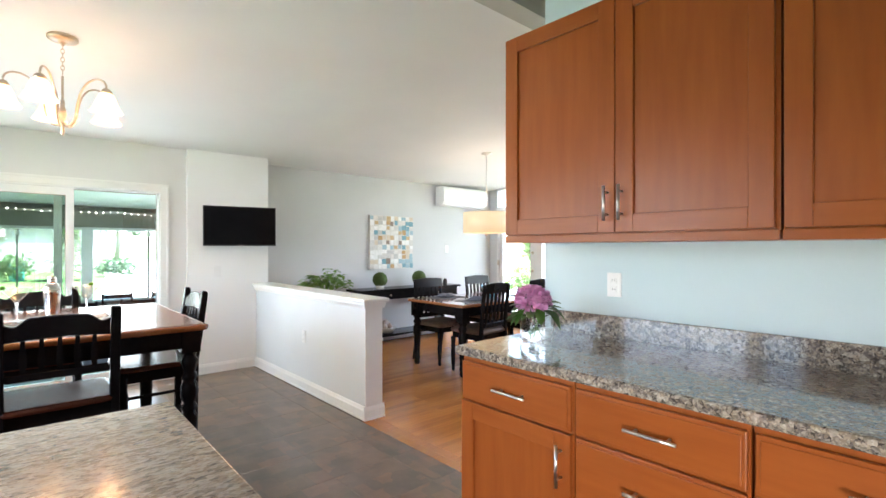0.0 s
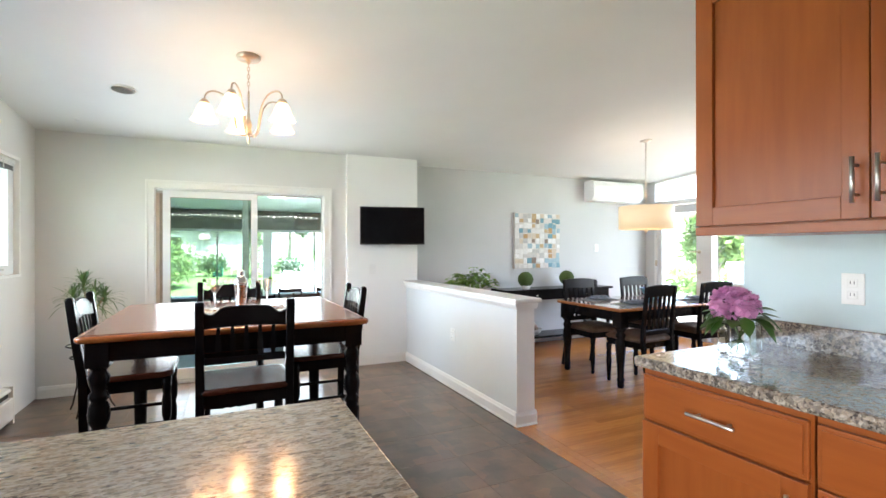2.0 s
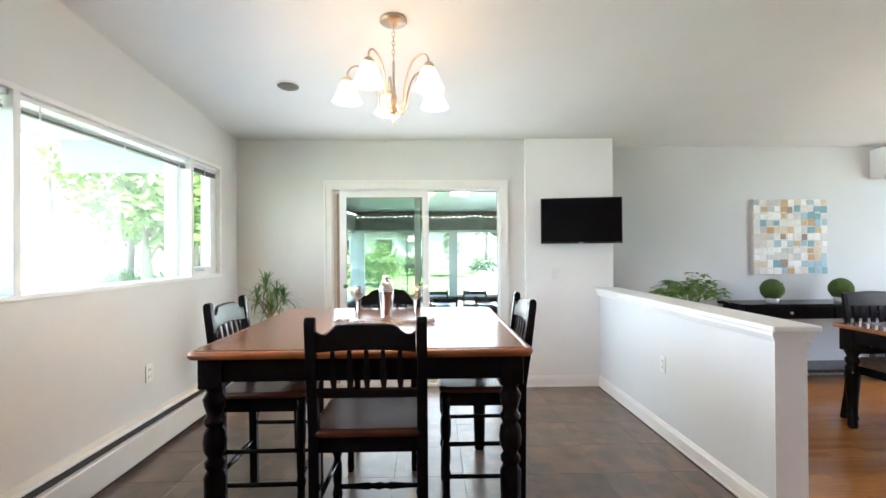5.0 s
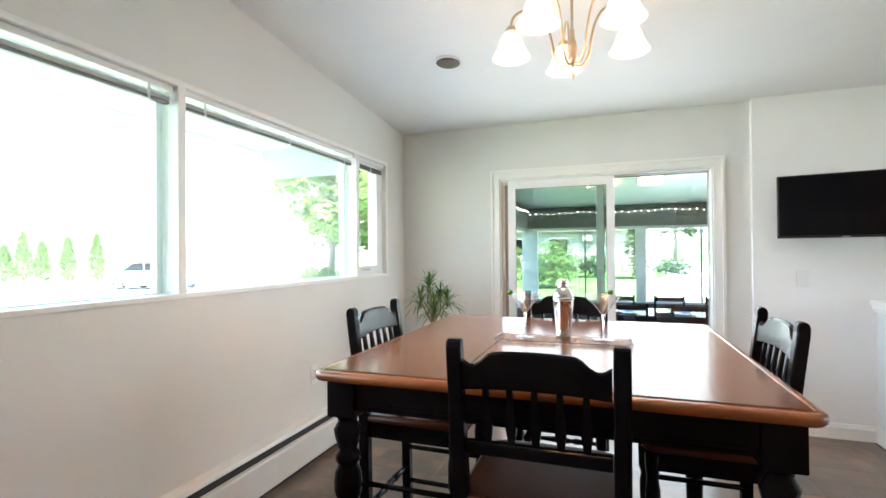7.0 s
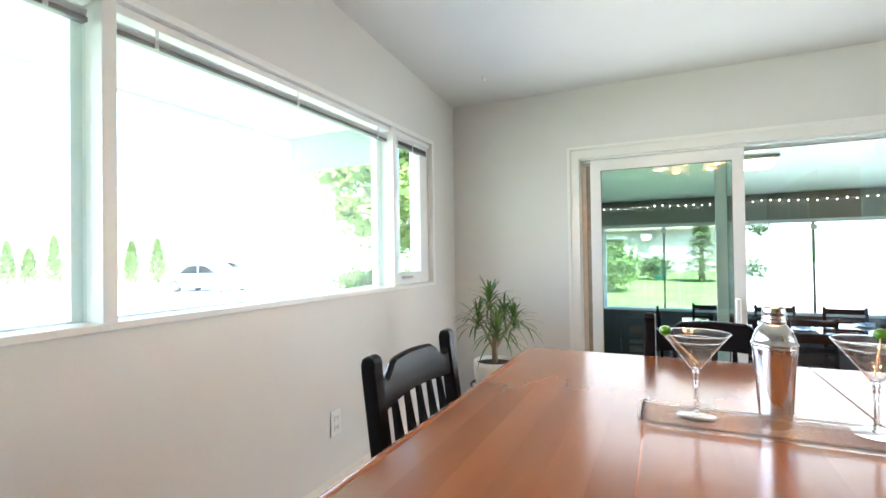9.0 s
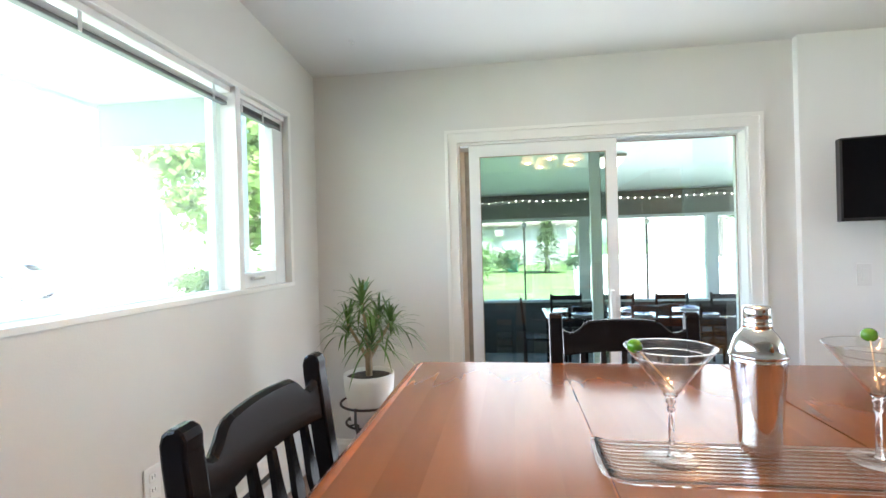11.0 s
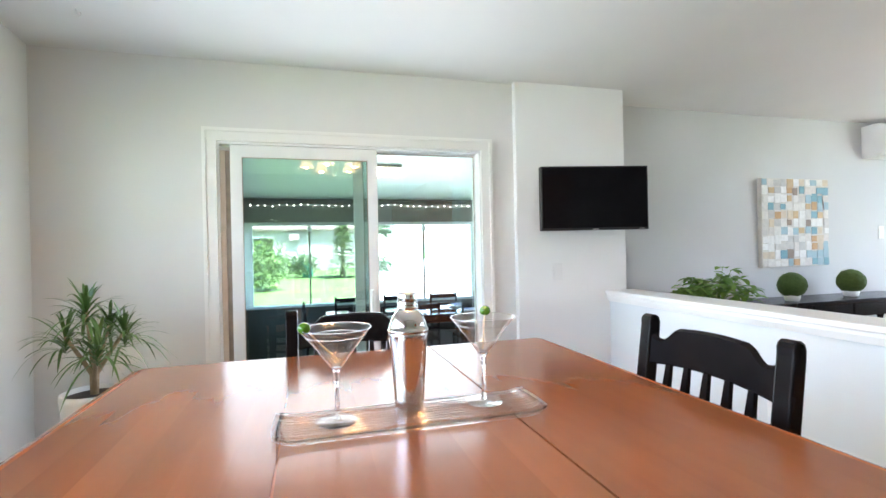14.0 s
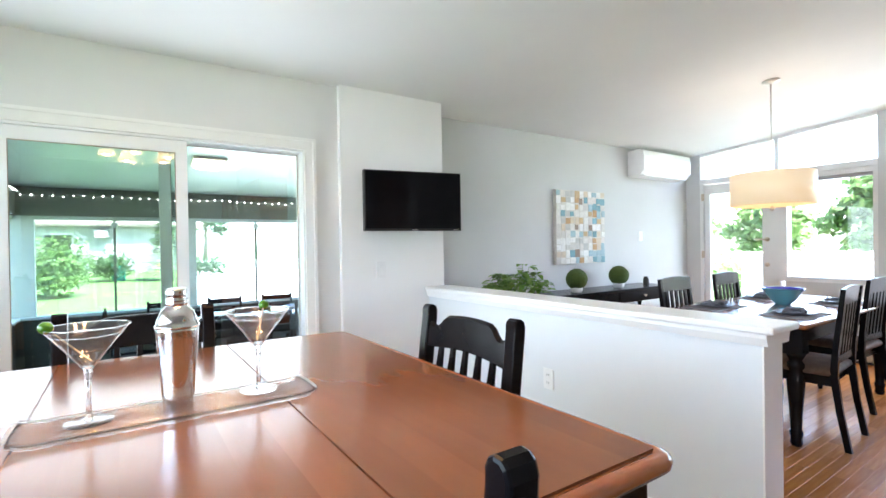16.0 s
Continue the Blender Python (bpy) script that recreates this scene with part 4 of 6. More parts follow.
# ---- chandelier ----
M_shade = glowing("frosted_shade_lit", (1.0, 0.50, 0.19), 0.44, base=(0.9, 0.88, 0.82))
CX, CY, CZ = 1.652, 3.985, ceil_z(3.985)
chd = thing("chandelier", "five-arm satin nickel chandelier with lit frosted bell shades", "chandelier", pose(CX, CY, 0))
bm = bmesh.new()
lathe(bm, [(0.072, CZ + 0.012), (0.074, CZ - 0.012), (0.066, CZ - 0.020), (0.03, CZ - 0.026), (0.012, CZ - 0.035), (0.006, CZ - 0.05)], n=24)
part("canopy", bm, M_bronze, chd)
for k in range(7):
    z = CZ - 0.055 - k * 0.024
    bm = bmesh.new()
    pts = [(0.008 * math.cos(a) * (1 if k % 2 else 0), 0.008 * math.cos(a) * (0 if k % 2 else 1), z + 0.016 * math.sin(a)) for a in [2 * math.pi * i / 10 for i in range(11)]]
    tube(bm, pts, 0.0022, 6)
    part("chain_link", bm, M_bronze, chd)
bm = bmesh.new()
lathe(bm, [(0.004, CZ - 0.22), (0.006, CZ - 0.225), (0.006, 2.20), (0.010, 2.19), (0.010, 2.16), (0.017, 2.14), (0.020, 2.11), (0.014, 2.09), (0.022, 2.075), (0.022, 2.06), (0.010, 2.045), (0.007, 2.03), (0.012, 2.015), (0.006, 2.0), (0.0001, 1.985)], n=16)
part("stem", bm, M_bronze, chd)
M_bulb = glowing("bulb_lit", (1.0, 0.80, 0.52), 8.0)
for k, a in enumerate((173.8, 245.8, 101.8, 317.8, 29.8)):
    a = radians(a)
    ux, uy = math.cos(a), math.sin(a)
    R = 0.255
    def at(r, z):
        return (r * ux, r * uy, z)
    bm = bmesh.new()
    ctl = [(0.010, 2.045), (0.012, 2.05), (0.045, 2.052), (0.072, 2.095), (0.084, 2.165), (0.108, 2.245), (0.150, 2.297), (0.203, 2.314), (0.240, 2.300), (R, 2.270), (R, 2.250)]
    prof = []
    for q in range(1, len(ctl) - 2):
        p0, p1, p2, p3 = ctl[q - 1:q + 3]
        for u in (0.0, 0.25, 0.5, 0.75):
            prof.append(tuple(0.5 * (2 * p1[c] + (p2[c] - p0[c]) * u + (2 * p0[c] - 5 * p1[c] + 4 * p2[c] - p3[c]) * u * u + (3 * p1[c] - p0[c] - 3 * p2[c] + p3[c]) * u ** 3) for c in (0, 1)))
    prof.append((R, 2.255))
    tube(bm, [at(r, z) for r, z in prof], 0.0055, 8)
    arm = part("arm", bm, M_bronze, chd)
    bm = bmesh.new()
    lathe(bm, [(0.006, 2.262), (0.018, 2.257), (0.028, 2.244), (0.029, 2.231)], at(R, 0), 16)
    part("shade_holder", bm, M_bronze, arm)
    bm = bmesh.new()
    lathe(bm, [(0.025, 2.233), (0.035, 2.223), (0.046, 2.201), (0.054, 2.176), (0.064, 2.150), (0.081, 2.124), (0.078, 2.122), (0.060, 2.149), (0.050, 2.175), (0.042, 2.200), (0.032, 2.219), (0.022, 2.229)], at(R, 0), 28)
    part("shade", bm, M_shade, arm, "lit frosted glass bell shade")
    lamp("chandelier_bulb", 'POINT', pose(CX + R * ux, CY + R * uy, 2.145), 0.42, WARM, 0.03)

# ---- dining pendant ----
pn = thing("pendant_lamp", "drum pendant with lit cream fabric shade and glass beads", "pendant lamp", pose(5.742, 4.475, 0))
PZ = ceil_z(4.475)
bm = bmesh.new()
lathe(bm, [(0.062, PZ + 0.008), (0.062, PZ - 0.012), (0.02, PZ - 0.022), (0.006, PZ - 0.03)], n=20)
part("canopy", bm, M_nickel, pn)
bm = bmesh.new()
tube(bm, [(0, 0, PZ - 0.02), (0, 0, 2.0)], 0.005, 8)
part("rod", bm, M_nickel, pn)
for z, r in ((1.985, 0.018), (1.945, 0.026), (1.895, 0.032), (1.845, 0.022)):
    bm = bmesh.new()
    lathe(bm, [(0.0001, z - r * 0.8), (r * 0.7, z - r * 0.55), (r, z), (r * 0.7, z + r * 0.55), (0.0001, z + r * 0.8)], n=14)
    part("bead", bm, M_clear, pn)
bm = bmesh.new()
SR = 0.285
lathe(bm, [(SR, 1.535), (SR, 1.785), (SR - 0.005, 1.785), (SR - 0.005, 1.535), (SR, 1.535)], n=40)
part("shade", bm, glowing("shade_fabric_lit", (1.0, 0.70, 0.34), 0.035, base=(0.70, 0.61, 0.46)), pn, "glowing cream drum shade")
bm = bmesh.new()
lathe(bm, [(SR - 0.006, 1.545), (SR - 0.02, 1.540), (0.0001, 1.538)], n=40)
part("diffuser", bm, glowing("diffuser_lit", (1.0, 0.86, 0.66), 0.26), pn)
bm = bmesh.new()
lathe(bm, [(0.0001, 1.49), (0.016, 1.50), (0.018, 1.515), (0.006, 1.53), (0.006, 1.80)], n=14)
part("finial", bm, M_nickel, pn)
lamp("pendant_bulb", 'POINT', pose(5.742, 4.475, 1.90), 0.07, WARM, 0.05)

# ---- the tray and drinks set ----
def blade(bm, base, d, length, width, droop, up, n=6, fold=0.25):
    """A narrow leaf that arches from base along d."""
    base, d = Vector(base), Vector((*d, 0)).normalized()
    side = Vector((-d.y, d.x, 0))
    prev = None
    for i in range(n + 1):
        s = i / n
        p = base + d * (length * s * math.cos(up) * (1 - 0.12 * s * droop)) + Vector((0, 0, length * (math.sin(up) * s - droop * s * s)))
        w = width * (0.45 + 1.4 * s) * (1 - s) ** 0.7 if s < 1 else 0
        a = bm.verts.new(p + side * w)
        c = bm.verts.new(p - Vector((0, 0, w * fold)))
        b = bm.verts.new(p - side * w)
        if prev:
            for q in ((prev[0], prev[1], c, a), (prev[1], prev[2], b, c)):
                f = bm.faces.new(q)
                f.smooth = True
        prev = (a, c, b)


TT = TZ + 0.0018
tray = thing("glass_tray", "clear ribbed glass serving tray on the table", "tray")
bm = bmesh.new()
nx, ny = 26, 40
def tray_h(u, v):
    e = max(0, abs(u) - 0.84) / 0.16
    return 0.0065 + 0.010 * e * e + 0.003 * max(0, (abs(v) - 0.9) / 0.1)
def tray_pt(u, v, z):
    x = 1.606 + 0.268 * u * (1 - 0.012 * v * v)
    y = 3.953 + 0.067 * v * (1 - 0.10 * max(0, (abs(u) - 0.93) / 0.07) ** 2)
    return (x, y, TT + z)
up, dn = [], []
for i in range(nx + 1):
    u = -1 + 2 * i / nx
    up.append([bm.verts.new(tray_pt(u, -1 + 2 * j / ny, tray_h(u, -1 + 2 * j / ny))) for j in range(ny + 1)])
    dn.append([bm.verts.new(tray_pt(u, -1 + 2 * j / ny, 0.0005 + (tray_h(u, -1 + 2 * j / ny) - 0.009 if abs(u) > 0.85 else 0) * (abs(u) > 0.85))) for j in range(ny + 1)])
for i in range(nx):
    for j in range(ny):
        bm.faces.new((up[i][j], up[i + 1][j], up[i + 1][j + 1], up[i][j + 1])).smooth = True
        bm.faces.new((dn[i][j], dn[i][j + 1], dn[i + 1][j + 1], dn[i + 1][j])).smooth = True
for i in range(nx):
    bm.faces.new((up[i][0], dn[i][0], dn[i + 1][0], up[i + 1][0]))
    bm.faces.new((up[i][ny], up[i + 1][ny], dn[i + 1][ny], dn[i][ny]))
for j in range(ny):
    bm.faces.new((up[0][j], up[0][j + 1], dn[0][j + 1], dn[0][j]))
    bm.faces.new((up[nx][j], dn[nx][j], dn[nx][j + 1], up[nx][j + 1]))
rp = part("ribbed_plate", bm, M_tray_glass, tray)
rp.visible_shadow = False
for k in range(11):
    v = -0.95 + 1.90 * k / 10
    bm = bmesh.new()
    tube(bm, [tray_pt(-0.97 + 1.94 * i / 30, v, tray_h(-0.97 + 1.94 * i / 30, v) + 0.0008) for i in range(31)], 0.0045 if k in (0, 10) else 0.0036, 10)
    rb = part("rib", bm, M_solid_glass, tray)
    rb.visible_shadow = False
M_olive = material("olive_green", (0.045, 0.17, 0.006), 0.2, color2=(0.09, 0.24, 0.012), scale=40, coat=0.4)
M_pick = material("pick_wood", (0.62, 0.47, 0.28), 0.6, color2=(0.68, 0.53, 0.33), scale=60)
TR = TT + 0.0125
for gx, gy, oa in ((1.456, 3.950, 200), (1.761, 3.968, 64)):
    g = thing("martini_glass", "clear martini glass with a green olive on a pick", "martini glass", pose(gx, gy, TR), group="martini glasses")
    bm = bmesh.new()
    lathe(bm, [(0.0001, 0.0052), (0.0075, 0.0054), (0.0052, 0.012), (0.0042, 0.03), (0.0042, 0.074), (0.0070, 0.080), (0.0046, 0.086), (0.0080, 0.092), (0.0056, 0.097), (0.011, 0.1025), (0.0001, 0.104)], n=36)
    p = part("stem", bm, M_solid_glass, g)
    p.visible_shadow = False
    bm = bmesh.new()
    lathe(bm, [(0.0001, 0.0), (0.039, 0.0), (0.0405, 0.0015), (0.037, 0.003), (0.012, 0.0048), (0.0001, 0.0050)], n=36)
    p = part("foot", bm, M_tray_glass, g)
    p.visible_shadow = False
    bm = bmesh.new()
    lathe(bm, [(0.011, 0.1030), (0.034, 0.1350), (0.0675, 0.178), (0.0683, 0.1788), (0.0675, 0.1793), (0.0668, 0.1785), (0.0332, 0.1355), (0.0105, 0.1045), (0.0001, 0.1045)], n=40)
    part("bowl", bm, M_clear, g)
    for r, z in ((0.0565, 0.1642), (0.0676, 0.1788)):
        bm = bmesh.new()
        tube(bm, [(r * math.cos(radians(a)), r * math.sin(radians(a)), z) for a in range(0, 361, 10)], 0.0007, 6)
        p = part("rim_line", bm, M_solid_glass, g)
        p.visible_shadow = False
    oa = radians(oa)
    rim = Vector((0.061 * math.cos(oa), 0.061 * math.sin(oa), 0.184))
    bm = bmesh.new()
    bmesh.ops.create_uvsphere(bm, u_segments=16, v_segments=10, radius=0.0122, matrix=Matrix.Translation(rim) @ Matrix.Diagonal((1, 1, 0.92, 1)))
    for f in bm.faces:
        f.smooth = True
    part("olive", bm, M_olive, g, "green olive")
    bm = bmesh.new()
    tube(bm, [rim, Vector((-0.006 * math.cos(oa), -0.006 * math.sin(oa), 0.112))], 0.0013, 6)
    part("pick", bm, M_pick, g)
sh = thing("cocktail_shaker", "polished steel cocktail shaker with domed cap", "cocktail shaker", pose(1.605, 3.993, TR - 0.001))
bm = bmesh.new()
lathe(bm, [(0.0001, 0), (0.026, 0), (0.029, 0.003), (0.031, 0.02), (0.035, 0.08), (0.039, 0.13), (0.0405, 0.150), (0.0405, 0.156)], n=36)
part("cup", bm, M_chrome, sh)
bm = bmesh.new()
lathe(bm, [(0.0405, 0.155), (0.0425, 0.157), (0.0425, 0.161), (0.0395, 0.163), (0.038, 0.172), (0.032, 0.188), (0.022, 0.200), (0.019, 0.203), (0.0001, 0.203)], n=36)
part("strainer_top", bm, M_chrome, sh)
bm = bmesh.new()
lathe(bm, [(0.0001, 0.2032), (0.0215, 0.2032), (0.0218, 0.208), (0.0205, 0.209), (0.0212, 0.211), (0.0212, 0.216), (0.0200, 0.217), (0.0208, 0.219), (0.0204, 0.233), (0.0180, 0.2375), (0.0001, 0.239)], n=32)
part("cap", bm, M_chrome, sh)

# ---- corner plant ----
M_leaf = material("dracaena_leaf", (0.050, 0.115, 0.022), 0.42, color2=(0.11, 0.20, 0.042), scale=7)
M_stalk = material("plant_stalk", (0.30, 0.22, 0.13), 0.75, color2=(0.40, 0.30, 0.19), scale=30, bump=0.3)
M_soil = material("potting_soil", (0.03, 0.02, 0.014), 0.95, color2=(0.05, 0.035, 0.025), scale=50, bump=0.6)
M_pot = material("pot_white", (0.74, 0.73, 0.70), 0.45, color2=(0.79, 0.78, 0.76), scale=8)
M_iron = material("wrought_iron", (0.02, 0.018, 0.016), 0.5, 0.3, color2=(0.035, 0.03, 0.027), scale=20)
PX, PY, PT = 0.510, 5.385, 0.690
st = thing("plant_stand", "black wrought iron plant stand by the corner", "plant stand", pose(PX, PY, 0))
for z, r in ((PT - 0.235, 0.115), (PT - 0.14, 0.14)):
    bm = bmesh.new()
    tube(bm, [(r * math.cos(radians(a)), r * math.sin(radians(a)), z) for a in range(0, 361, 15)], 0.006, 8)
    part("ring", bm, M_iron, st)
for a in (20, 140, 260):
    c, s_ = math.cos(radians(a)), math.sin(radians(a))
    bm = bmesh.new()
    tube(bm, [(r * c, r * s_, z) for r, z in ((0.145, PT - 0.13), (0.147, PT - 0.2), (0.11, PT - 0.30), (0.115, 0.2), (0.16, 0.05), (0.185, 0.008))], 0.0065, 8)
    part("leg", bm, M_iron, st)
for a in range(0, 180, 45):
    c, s_ = 0.115 * math.cos(radians(a)), 0.115 * math.sin(radians(a))
    bm = bmesh.new()
    tube(bm, [(-c, -s_, PT - 0.235), (c, s_, PT - 0.235)], 0.004, 6)
    part("cross_bar", bm, M_iron, st)
pl = thing("potted_dracaena", "potted dracaena with arching narrow leaves in a white pot", "house plant", pose(PX, PY, PT - 0.229))
bm = bmesh.new()
lathe(bm, [(0.0001, 0.0), (0.080, 0.0), (0.092, 0.01), (0.116, 0.14), (0.122, 0.200), (0.122, 0.229), (0.115, 0.229), (0.113, 0.205), (0.0001, 0.200)], n=32)
part("pot", bm, M_pot, pl, "matt white round pot")
bm = bmesh.new()
lathe(bm, [(0.113, 0.201), (0.111, 0.210), (0.06, 0.216), (0.0001, 0.214)], n=24)
part("soil", bm, M_soil, pl)
rnd = random.Random(3)
stems = [((0.0, 0.0), (-0.025, 0.0, 0.58), 54), ((0.012, 0.004), (0.105, 0.03, 0.47), 46), ((-0.012, 0.0), (-0.095, -0.02, 0.47), 44), ((0.008, -0.012), (0.045, -0.085, 0.42), 40), ((0.0, 0.012), (0.03, 0.09, 0.50), 34)]
for (bx, by), (tx, ty, tz), count_ in stems:
    bm = bmesh.new()
    tube(bm, [(bx * 0.3, by * 0.3, 0.20), (bx * 0.6, by * 0.6, 0.30), (bx + (tx - bx) * 0.35, by + (ty - by) * 0.35, 0.30 + (tz - 0.30) * 0.4), (tx, ty, tz)], 0.013, 8, 0.007)
    part("stalk", bm, M_stalk, pl)
    bm = bmesh.new()
    for k in range(count_):
        a = k * 2.4 + rnd.uniform(-0.4, 0.4)
        f = k / count_
        blade(bm, (tx, ty, tz - 0.07 + 0.08 * f), (math.cos(a), math.sin(a)), rnd.uniform(0.19, 0.29) * (1 - 0.2 * f), rnd.uniform(0.0065, 0.0095), rnd.uniform(0.55, 1.05) * (1 - 0.5 * f), radians(24 + 54 * f + rnd.uniform(-14, 12)), 8)
    part("foliage", bm, M_leaf, pl)

# ---- dining room ----
M_dine_top = material("dining_top", (0.27, 0.095, 0.032), 0.2, color2=(0.36, 0.14, 0.05), scale=3, amount=1, stretch=(0.8, 8, 1), coat=0.7, coat_rough=0.06)
M_cushion = material("brown_upholstery", (0.10, 0.065, 0.040), 0.75, color2=(0.15, 0.10, 0.065), scale=14, bump=0.3, bump_scale=300)
DX0, DX1, DY0, DY1, DZ = 4.83, 6.66, 3.955, 4.885, 0.758
dt = thing("dining_table", "rectangular dining table, reddish top on black turned legs", "table", pose(0, 0, 0))
bm = bmesh.new()
def do(i):
    return rounded(DX0 + i, DX1 - i, DY0 + i, DY1 - i, max(0.008, 0.02 - i))
ring_stack(bm, [(do(0.014), DZ - 0.032), (do(0.003), DZ - 0.026), (do(0.0), DZ - 0.014), (do(0.003), DZ - 0.003), (do(0.010), DZ)])
part("tabletop", bm, M_dine_top, dt, "glossy reddish brown tabletop")
for a, b, c, d in ((DX0 + 0.06, DX1 - 0.06, DY0 + 0.06, DY0 + 0.08), (DX0 + 0.06, DX1 - 0.06, DY1 - 0.08, DY1 - 0.06), (DX0 + 0.06, DX0 + 0.08, DY0 + 0.08, DY1 - 0.08), (DX1 - 0.08, DX1 - 0.06, DY0 + 0.08, DY1 - 0.08)):
    part("apron", boxes((a, b, c, d, DZ - 0.13, DZ - 0.033)), M_black, dt)
for x in (DX0 + 0.085, DX1 - 0.085):
    for y in (DY0 + 0.085, DY1 - 0.085):
        bm = bmesh.new()
        lathe(bm, [(0.026, 0.0), (0.034, 0.02), (0.030, 0.05), (0.036, 0.07), (0.036, 0.085), (0.029, 0.10), (0.034, 0.20), (0.045, 0.34), (0.050, 0.40), (0.047, 0.44), (0.033, 0.465), (0.046, 0.485), (0.046, 0.505), (0.032, 0.525), (0.045, 0.55), (0.052, 0.565)], (x, y, 0), 18)
        box(bm, x - 0.052, x + 0.052, y - 0.052, y + 0.052, 0.565, DZ - 0.033, bevel=0.004)
        part("leg", bm, M_black, dt)


def dining_chair():
    """Back at y = 0, the seat towards +y; origin on the floor."""
    c = thing("dining_chair", "black dining chair with slatted back and brown padded seat", "chair", group="chairs round the dining table")
    W = 0.222
    for sx in (-1, 1):
        x = sx * (W - 0.018)
        bm = bmesh.new()
        prism(bm, [(-0.03, 0.0), (0.005, 0.0), (0.045, 0.22), (0.075, 0.44), (0.062, 0.60), (0.018, 0.965), (-0.008, 0.965), (0.030, 0.60), (0.034, 0.44), (0.010, 0.22)], x - 0.018, x + 0.018, 'x', bevel=0.004)
        part("back_post", bm, M_black, c)
        bm = bmesh.new()
        lathe(bm, [(0.014, 0), (0.020, 0.02), (0.017, 0.04), (0.022, 0.10), (0.027, 0.22), (0.020, 0.25), (0.028, 0.275), (0.019, 0.30), (0.026, 0.32), (0.026, 0.38)], (sx * 0.20, 0.455, 0), 12)
        part("front_leg", bm, M_black, c)
        part("side_rail", boxes((sx * 0.20 - 0.011, sx * 0.20 + 0.011, 0.06, 0.455, 0.375, 0.435)), M_black, c)
    n = 14
    top = [(-0.205 + 0.41 * i / n, 0.965 + 0.014 * math.sin(math.pi * i / n)) for i in range(n + 1)]
    low = [(0.205, 0.865), (-0.205, 0.865)]
    bm = bmesh.new()
    prism(bm, top + low, -0.011, 0.011, 'y', bevel=0.004)
    for v in bm.verts:
        v.co.y += 0.022 - 0.12 * (v.co.z - 0.865)
    part("top_rail", bm, M_black, c)
    bm = bmesh.new()
    box(bm, -0.205, 0.205, 0.042, 0.062, 0.505, 0.555, bevel=0.004)
    part("lower_rail", bm, M_black, c)
    for k in range(5):
        x = -0.132 + 0.066 * k
        bm = bmesh.new()
        prism(bm, [(x - 0.015, 0.55), (x + 0.015, 0.55), (x + 0.017, 0.87), (x - 0.017, 0.87)], -0.006, 0.006, 'y')
        for v in bm.verts:
            v.co.y += 0.050 - 0.10 * (v.co.z - 0.55)
        part("slat", bm, M_black, c)
    for y in (0.075, 0.445):
        part("seat_rail", boxes((-0.19, 0.19, y, y + 0.02, 0.375, 0.435)), M_black, c)
    bm = bmesh.new()
    def so(i):
        return rounded(-0.23 + i, 0.23 - i, 0.045 + i, 0.49 - i, 0.045)
    ring_stack(bm, [(so(0.01), 0.436), (so(0.0), 0.450), (so(0.004), 0.470), (so(0.03), 0.487), (so(0.09), 0.494)])
    part("cushion", bm, M_cushion, c, "brown padded seat")
    return c


dc = dining_chair()
dc.matrix_basis = pose(5.240, 3.845, 0, 0, 0, 4)
copy_thing(dc, pose(6.155, 3.93, 0, 0, 0, -3))
copy_thing(dc, pose(5.235, 4.995, 0, 0, 0, 180))
copy_thing(dc, pose(6.125, 5.015, 0, 0, 0, 180))

M_china = material("dark_plate_glaze", (0.10, 0.11, 0.13), 0.2, color2=(0.14, 0.15, 0.17), scale=10)
M_china_w = material("white_china", (0.80, 0.81, 0.82), 0.18, color2=(0.84, 0.85, 0.86), scale=10)
M_napkin = material("slate_napkin", (0.12, 0.14, 0.18), 0.85, color2=(0.20, 0.22, 0.27), scale=25, bump=0.4, bump_scale=120)
M_mat = material("placemat_grey", (0.16, 0.16, 0.17), 0.8, color2=(0.22, 0.22, 0.23), scale=60, bump=0.4, bump_scale=200)


def plate(name, label, x, y, z, r, mat_):
    bm = bmesh.new()
    lathe(bm, [(0.0001, 0.0), (r * 0.62, 0.0), (r * 0.68, 0.003), (r, 0.016), (r * 0.985, 0.019), (r * 0.66, 0.008), (0.0001, 0.006)], n=28)
    return solid(name, bm, mat_, label, "plate", pose(x, y, z), group="plates")


def napkin(x, y, z, turn, mat_, w=0.10, d=0.055):
    """A loosely folded cloth napkin."""
    bm = bmesh.new()
    n = 10
    for layer in range(3):
        z0 = 0.004 + layer * 0.008
        g = [[bm.verts.new((w * (2 * i / n - 1) * (1 - 0.12 * layer), d * (2 * j / n - 1) * (1 - 0.1 * layer), z0 + 0.006 * noise.noise(Vector((i * 0.5, j * 0.5, layer * 3 + x))) + 0.008 * math.sin(i * 1.1 + layer))) for j in range(n + 1)] for i in range(n + 1)]
        for i in range(n):
            for j in range(n):
                bm.faces.new((g[i][j], g[i + 1][j], g[i + 1][j + 1], g[i][j + 1])).smooth = True
    me = mesh_of("napkin", bm, mat_, fix=False)
    ob = new("napkin", me)
    md = ob.modifiers.new("thickness", 'SOLIDIFY')
    md.thickness = 0.003
    ob.matrix_basis = pose(x, y, z, 0, 0, turn)
    return tagged(ob, "loosely folded slate blue cloth napkin on a plate", "napkin", "napkins")


